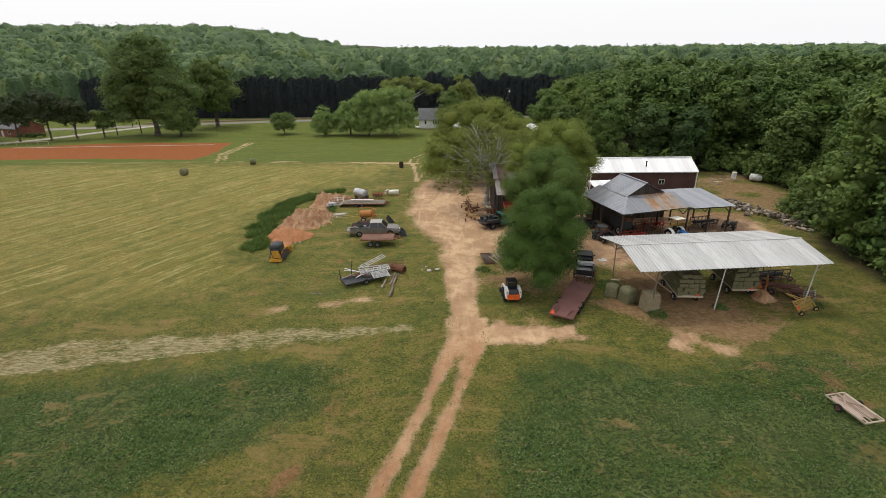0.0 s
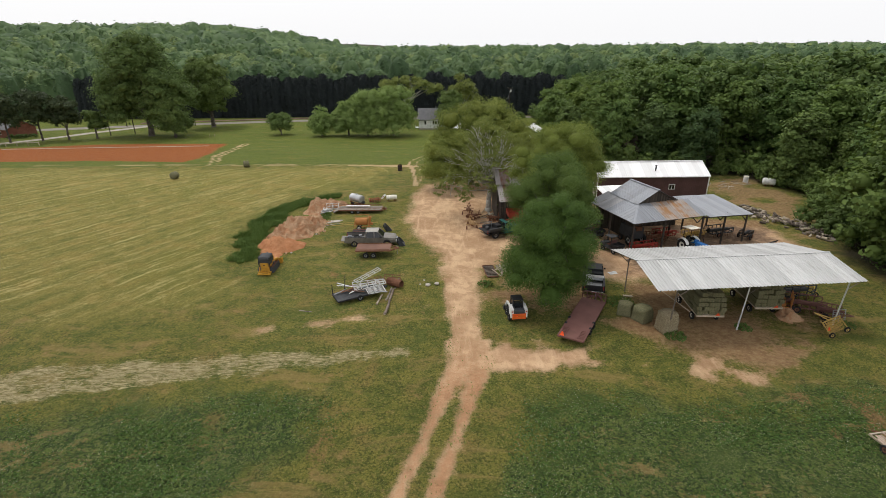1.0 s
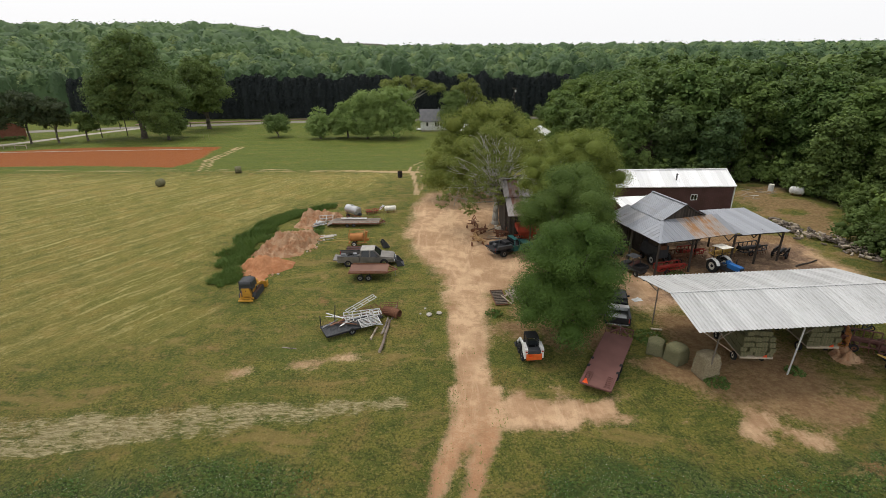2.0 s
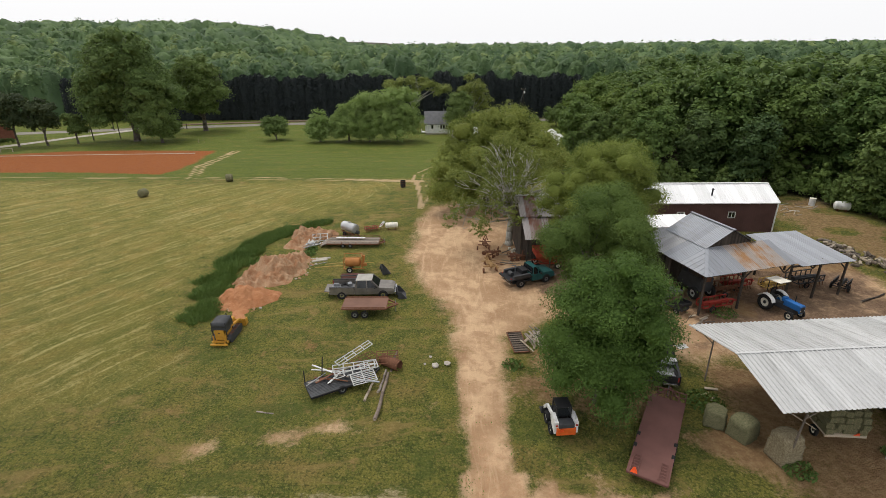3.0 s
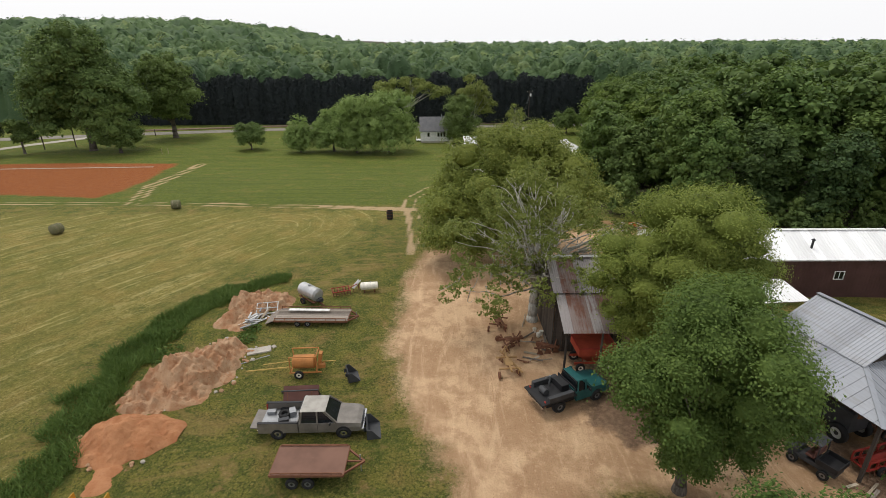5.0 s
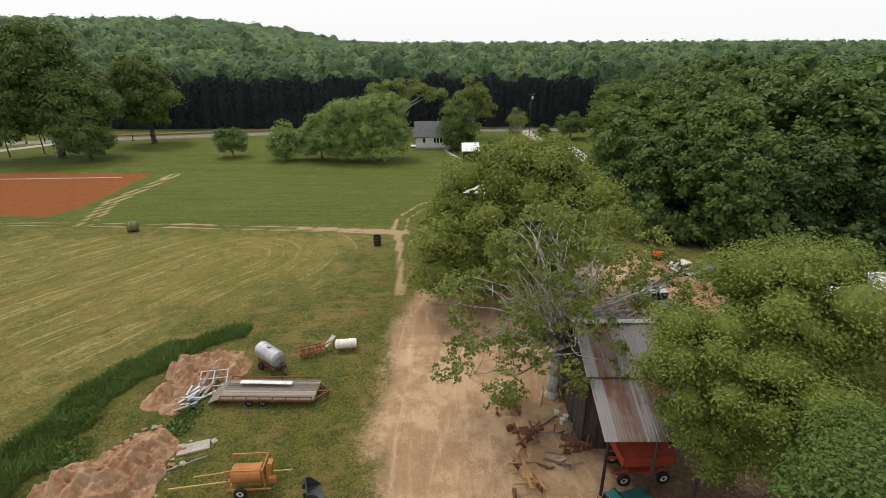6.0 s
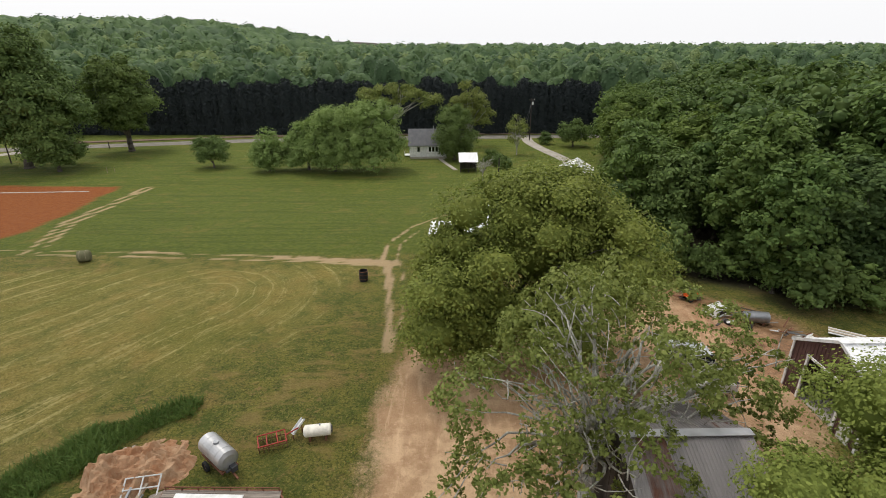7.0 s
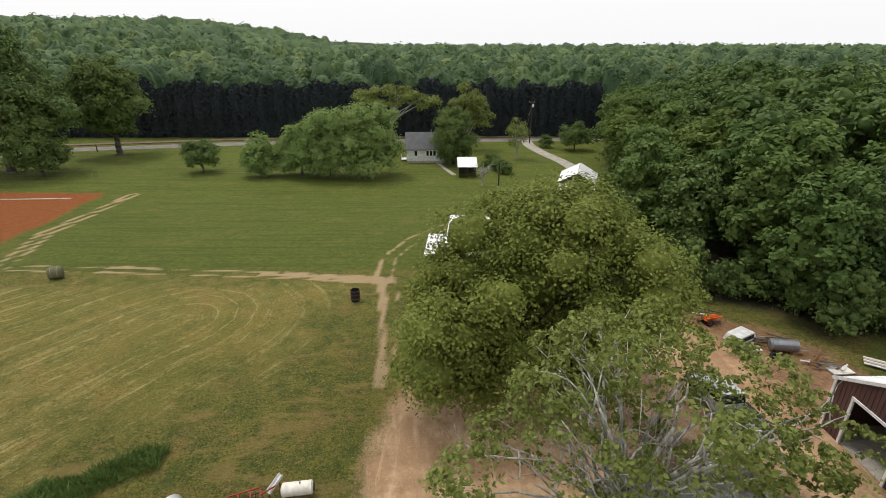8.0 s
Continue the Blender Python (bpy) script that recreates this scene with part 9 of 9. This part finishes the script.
def old_wagon():
    """Slatted wooden wagon frame on two rubber wheels in the clover."""
    ob = thing("slat_wagon", 27.3, 26.9, 100, "weathered slatted wagon deck with two wheels in clover", "wagon", "", None, 0.84)
    L, W, z = 3.4, 1.75, 0.5
    for i in range(9):
        y = -W / 2 + W * (i + 0.5) / 9
        part("slat", solid((box, -0.1 if i % 3 else 0.15, y, z + 0.05, L * (0.92 if i % 2 else 0.75), 0.13, 0.04)), WOOD_PINK, ob)
    part("frame", solid((bar, (-L / 2, -W / 2, z), (L / 2, -W / 2, z), 0.1, 0.12), (bar, (-L / 2, W / 2, z), (L / 2, W / 2, z), 0.1, 0.12), *[(bar, (u, -W / 2, z - 0.02), (u, W / 2, z - 0.02), 0.1, 0.1) for u in (-L / 2, -0.5, 0.5, L / 2)]), WOOD_PALE, ob, "pale timber frame")
    part("tongue", solid((bar, (L / 2, 0, z), (L / 2 + 0.5, 0, 0.25), 0.1, 0.1)), RUST, ob)
    part("loose_slat", solid((bar, (-0.2, -0.7, z + 0.12), (0.9, 0.5, z + 0.16), 0.12, 0.04), (bar, (0.2, 0.6, z + 0.14), (1.2, -0.3, z + 0.18), 0.1, 0.04)), WOOD_PINK, ob)
    part("axle", solid((rod, (0.35, -W / 2 - 0.15, 0.32), (0.35, W / 2 + 0.15, 0.32), 0.05)), RUST, ob)
    for s in (-1, 1):
        wheel(ob, 0.35, s * (W / 2 + 0.14), 0.33, 0.33, 0.2, (0, 1, 0), RUST)
    return ob


old_wagon()


# ---- roads, drive, poles and the house by the road ----
def strip(name, pts, half, material, label, lift=0.05, step=2.0):
    """A band of road that follows the ground."""
    line = []
    for (ax, ay), (bx, by) in zip(pts, pts[1:]):
        n = max(2, int(math.hypot(bx - ax, by - ay) / step))
        line += [(ax + (bx - ax) * i / n, ay + (by - ay) * i / n) for i in range(n)]
    line.append(pts[-1])
    for _ in range(6):
        line = [line[0]] + [((a[0] + 2 * b[0] + c[0]) / 4, (a[1] + 2 * b[1] + c[1]) / 4) for a, b, c in zip(line, line[1:], line[2:])] + [line[-1]]
    vs, fs = [], []
    for i, (x, y) in enumerate(line):
        a, b = line[max(0, i - 1)], line[min(len(line) - 1, i + 1)]
        d = Vector((b[0] - a[0], b[1] - a[1])).normalized()
        for k, dz in ((-1, -0.15), (-0.96, 0), (0, 0.05), (0.96, 0), (1, -0.15)):
            px, py = x - d.y * half * k, y + d.x * half * k
            vs.append((px, py, ground_at(px, py) + lift + dz))
        if i:
            for k in range(4):
                o = (i - 1) * 5 + k
                fs.append((o, o + 1, o + 6, o + 5))
    me = mesh_of(name, vs, fs)
    me.materials.append(material)
    return tagged(new(name, me), label, "road", kind="structure")


ASPHALT = Nodes("old_asphalt", 0.9)
_p = ASPHALT.world_co()
ASPHALT.colour(ASPHALT.mix(ASPHALT.ramp(ASPHALT.noise(0.4, 6, _p, 0.7), 0.3, 0.7), (0.17, 0.155, 0.135), (0.27, 0.245, 0.21))).bump(ASPHALT.noise(6, 5, _p), 0.3, 0.03)
ASPHALT = ASPHALT.mat
DRIVE = Nodes("gravel_drive", 0.95)
_p = DRIVE.world_co()
DRIVE.colour(DRIVE.mix(DRIVE.ramp(DRIVE.noise(0.9, 6, _p, 0.7), 0.3, 0.7), (0.30, 0.27, 0.225), (0.47, 0.43, 0.37))).bump(DRIVE.noise(8, 5, _p), 0.5, 0.04)
DRIVE = DRIVE.mat
CLAYBANK = soil("road_bank", (0.17, 0.115, 0.085), (0.24, 0.17, 0.12), (0.11, 0.09, 0.05))
strip("road", ((-330, 150), (-230, 172), (-160, 190), (-110, 203), (-60, 214), (-14, 218.5), (60, 222), (190, 228)), 3.3, ASPHALT, "worn country road behind the lawns")
strip("road_bank", ((-120, 209), (-62, 221.5), (-14, 225), (60, 228.5)), 1.4, CLAYBANK, "bare brown bank under the cypress screen", 0.25)
strip("driveway", ((27.5, 219.0), (26.6, 212), (28.0, 200), (31.0, 187), (32.0, 177), (30.5, 166), (27, 160)), 1.7, DRIVE, "pale gravel drive to the far barn", 0.06)
strip("driveway", ((-150, 152), (-135, 158), (-128, 170), (-122, 186), (-112, 201)), 2.0, DRIVE, "pale concrete drive beside the pines", 0.06)
strip("footpath", ((-0.2, 184), (1.2, 178), (3.4, 170)), 0.5, DRIVE, "worn footpath from the cottage", 0.04)
FOUL = strip("foul_line", ((-68, 151.0), (-95, 149.5), (-125, 147)), 0.28, DRIVE, "pale chalk line on the infield", 0.05)


def utility_pole(x, y, h, label, top=True):
    ob = thing("utility_pole", x, y, 0, label, "utility pole")
    part("pole", solid((rod, (0, 0, -0.3), (0, 0, h), 0.16, 0.11, 10)), WOOD_DARK, ob)
    if top:
        part("crossarm", solid((bar, (-0.9, 0, h - 0.5), (0.9, 0, h - 0.5), 0.1, 0.12)), WOOD_GREY, ob)
        part("transformer", solid((rod, (0.3, -0.3, h - 1.9), (0.3, -0.3, h - 1.0), 0.26, 0.26, 14)), WHITE, ob, "pale grey transformer can")
        for u in (-0.8, 0, 0.8):
            part("insulator", solid((rod, (u, 0, h - 0.44), (u, 0, h - 0.2), 0.05)), CREAM, ob)
        for s in (-1, 1):
            part("guy_wire", solid((rod, (0, 0, h - 1.2), (-2.6 - 0.5 * s, s * 0.6, 0), 0.02)), STEEL, ob)
    return ob


utility_pole(27.5, 213.0, 12.6, "tall utility pole with a transformer by the road")
utility_pole(12.0, 160.0, 4.6, "short dark yard pole on the lawn", False)
for x, y, h in ((-106, 180, 8), (-112, 176, 6.5), (-120, 199, 5), (-95, 201.5, 2.0), (-40, 212.5, 1.2)):
    utility_pole(x, y, h, "slim dark pole by the road", False)


def brick_house():
    ob = thing("brick_house", -160, 178, -20, "low red brick house behind the pines", "house")
    L, D, E, R = 18, 9, 3.0, 5.6
    part("wall", solid((box, L / 2, 0.12, E / 2, L, 0.24, E)), BRICK, ob)
    part("wall", solid((box, L / 2, D - 0.12, E / 2, L, 0.24, E)), BRICK, ob)
    for x in (0.12, L - 0.12):
        b = bmesh.new()
        prism(b, ((0.24, 0), (D - 0.24, 0), (D - 0.24, E), (D / 2, R - 0.2), (0.24, E)), x - 0.12, x + 0.12, "x")
        part("wall", b, BRICK, ob)
    for s in (-1, 1):
        b = bmesh.new()
        y0 = -0.4 if s < 0 else D + 0.4
        vs = [b.verts.new(v) for v in ((-0.3, y0, E - 0.15), (L + 0.3, y0, E - 0.15), (L + 0.3, D / 2, R), (-0.3, D / 2, R))]
        ws = [b.verts.new(v.co - Vector((0, 0, 0.15))) for v in vs]
        b.faces.new(vs), b.faces.new(ws[::-1])
        for i in range(4):
            b.faces.new((vs[i], ws[i], ws[(i + 1) % 4], vs[(i + 1) % 4]))
        part("roof", b, SHINGLE, ob)
    for x in (3, 7, 14):
        window_in(ob, x, -0.02, 1.7, 1.3, 1.3, 0, TRIM, 2)
    part("door", solid((box, 10.5, -0.02, 1.05, 1.0, 0.08, 2.1)), WHITE, ob)
    return ob


brick_house()


def hedge_row(x, y, l, turn, label):
    ob = thing("clipped_hedge", x, y, turn, label, "hedge")
    rng = np.random.default_rng(5)
    blobs = [(u, 0, 0.7, 0.9, 0.8, 0.7) for u in np.arange(0, l, 1.1)]
    part("foliage", crown_mesh("foliage", [crown_parts(rng, blobs, 150 * len(blobs), 0.18, 0.4, -0.6, 6)]), LEAF_DARK, ob)
    part("stems", solid(*[(rod, (b[0], 0, -0.1), (b[0], 0, 0.7), 0.05) for b in blobs]), BARK, ob)
    return ob


hedge_row(-141, 170, 7, 20, "low dark hedge by the brick house")
fence = thing("rail_fence", -135, 152.5, 8, "low pale rail fence by the drive", "fence")
for i in range(6):
    part("post", solid((box, i * 3.0, 0, 0.5, 0.16, 0.16, 1.2)), WOOD_PALE, fence)
part("rail", solid((bar, (0, 0, 0.9), (15, 0, 0.9), 0.08, 0.14)), WOOD_PALE, fence)
for i, x in enumerate((-75, -73.6)):
    g2 = thing("goal_post", x * 1.0 + 0, 168 + i * 0.5, 0, "small pale frame post on the lawn", "post", "goal posts")
    part("post", solid((rod, (0, 0, 0), (0, 0, 1.4), 0.05)), WOOD_PALE, g2)


# ---- tall grass and tufts ----
def grass_blades(rng, x, y, h, w, lean=0.35):
    """Upright kite-shaped blades."""
    n = len(x)
    z = gz(x, y)
    base = np.stack([x, y, z - 0.03], 1)
    a = rng.uniform(0, 2 * math.pi, n)
    side = np.stack([np.cos(a), np.sin(a), np.zeros(n)], 1)
    tip = rng.normal(0, lean, (n, 3)) * h[:, None]
    tip[:, 2] = h
    mid = base + tip * 0.55
    return np.stack([base, mid + side * w[:, None], base + tip, mid - side * w[:, None]], 1)


def stuff(name, label, quads, mat, category="grass"):
    me = quads_mesh(name, quads)
    me.materials.append(mat)
    return tagged(new(name, me), label, category, kind="stuff")


def grow():
    rng = np.random.default_rng(3)
    # the tall rank grass behind the spoil heaps
    n = 34000
    x, y = rng.uniform(-29, -14, n * 4), rng.uniform(54, 87, n * 4)
    d, a = line_gap(x, y, TALL)
    k = d < 1.7 * (0.35 + value_noise(x, y, 2.6, 4)) * (0.55 + 0.75 * value_noise(x, y, 0.8, 5)) + 0.2
    x, y = x[k][:n], y[k][:n]
    q = grass_blades(rng, x, y, rng.uniform(0.16, 0.62, len(x)) * (0.45 + value_noise(x, y, 1.4, 6)), rng.uniform(0.014, 0.040, len(x)), 0.6)
    stuff("tall_grass", "rank tall green grass behind the spoil heaps", q, GRASS_TALL)
    # short tufts along the edges of the bare yard and the track
    n = 60000
    x, y = rng.uniform(-12, 20, n), rng.uniform(16, 95, n)
    d, a = line_gap(x, y, TRACK)
    gap = np.minimum(np.abs(inside(x, y, YARD)), np.where(y < 46, np.abs(d - 1.7), 9))
    keep = (gap < 1.4 * rng.uniform(0, 1, n)) & (value_noise(x, y, 1.6, 31) > 0.4)
    x, y = x[keep], y[keep]
    q = grass_blades(rng, x, y, rng.uniform(0.05, 0.16, len(x)), rng.uniform(0.02, 0.05, len(x)), 0.8)
    stuff("grass_tufts", "uneven grass tufts along the yard's edge", q, GRASS_TUFT)
    # clover heads: low leaf clumps in the two clover fields
    n = 60000
    x = np.concatenate([rng.uniform(-40, -5, n), rng.uniform(2, 44, n)])
    y = rng.uniform(17, 36, 2 * n)
    keep = (np.maximum(inside(x, y, CLOVER_L), inside(x, y, CLOVER_R)) > 3.5 * value_noise(x, y, 2.5, 43) * rng.uniform(0, 1, 2 * n)) & (value_noise(x, y, 3.2, 41) + 0.5 * value_noise(x, y, 1.0, 42) > 0.55 + rng.uniform(0, 0.35, 2 * n))
    x, y = x[keep], y[keep]
    p = np.stack([x, y, gz(x, y) + rng.uniform(0.02, 0.16, len(x))], 1)
    up = np.tile(np.array((0, 0, 1.0)), (len(x), 1))
    stuff("clover_leaves", "dark clover leaves in patches", leaves(rng, p, up, 0.066, 0.6, 0.8), CLOVER_LEAF, "clover")
    pick = rng.uniform(0, 1, len(x)) < 0.16 * (0.4 + 1.2 * value_noise(x, y, 6, 44))
    p = p[pick] + np.array((0.03, 0.02, 0.08))
    stuff("clover_blossom", "small white clover blossoms", leaves(rng, p, up[pick], 0.024, 0.5, 1.0), BLOSSOM, "blossom")


CLOVER_LEAF = leafy("clover_leaf", (0.045, 0.100, 0.020), (0.130, 0.195, 0.050), 0.0, 0.15)
BLOSSOM = paint("clover_blossom", (0.42, 0.42, 0.33), 0.9, 0.0, (0.36, 0.34, 0.24), 0.2)
grow()


def weeds(x, y, r, n, seed, label, h=0.6):
    rng = np.random.default_rng(seed)
    ob = thing("weed_clump", x, y, 0, label, "weeds", "weed clumps")
    a, d = rng.uniform(0, 6.28, n), r * np.sqrt(rng.uniform(0, 1, n))
    p = np.stack([np.cos(a) * d, np.sin(a) * d, h * rng.uniform(0.05, 1, n) * (1 - 0.6 * d / r)], 1)
    part("leaves", quads_mesh("leaves", leaves(rng, p, unit(p + np.array((0, 0, 0.6))), 0.12, 0.7)), GRASS_TALL, ob)
    part("stems", solid(*[(rod, (0, 0, -0.05), (math.cos(i) * r * 0.5, math.sin(i) * r * 0.5, h * 0.7), 0.012, 0.006, 5) for i in range(7)]), GRASS_TALL, ob)


for k, (x, y, r, n) in enumerate(((19.6, 40.2, 0.9, 260), (17.0, 46.2, 1.3, 420), (26.0, 41.4, 0.7, 180), (24.5, 58.4, 1.2, 260), (-17.0, 72.6, 0.9, 260), (-20.6, 79.6, 0.8, 220), (-17.0, 74.2, 0.8, 200), (4.4, 50.4, 0.8, 180), (35.0, 41.6, 0.8, 180), (-22.5, 70.5, 1.4, 420), (-21.8, 66.0, 1.1, 320))):
    weeds(x, y, r, n, 200 + k, "clump of green weeds", 0.55)
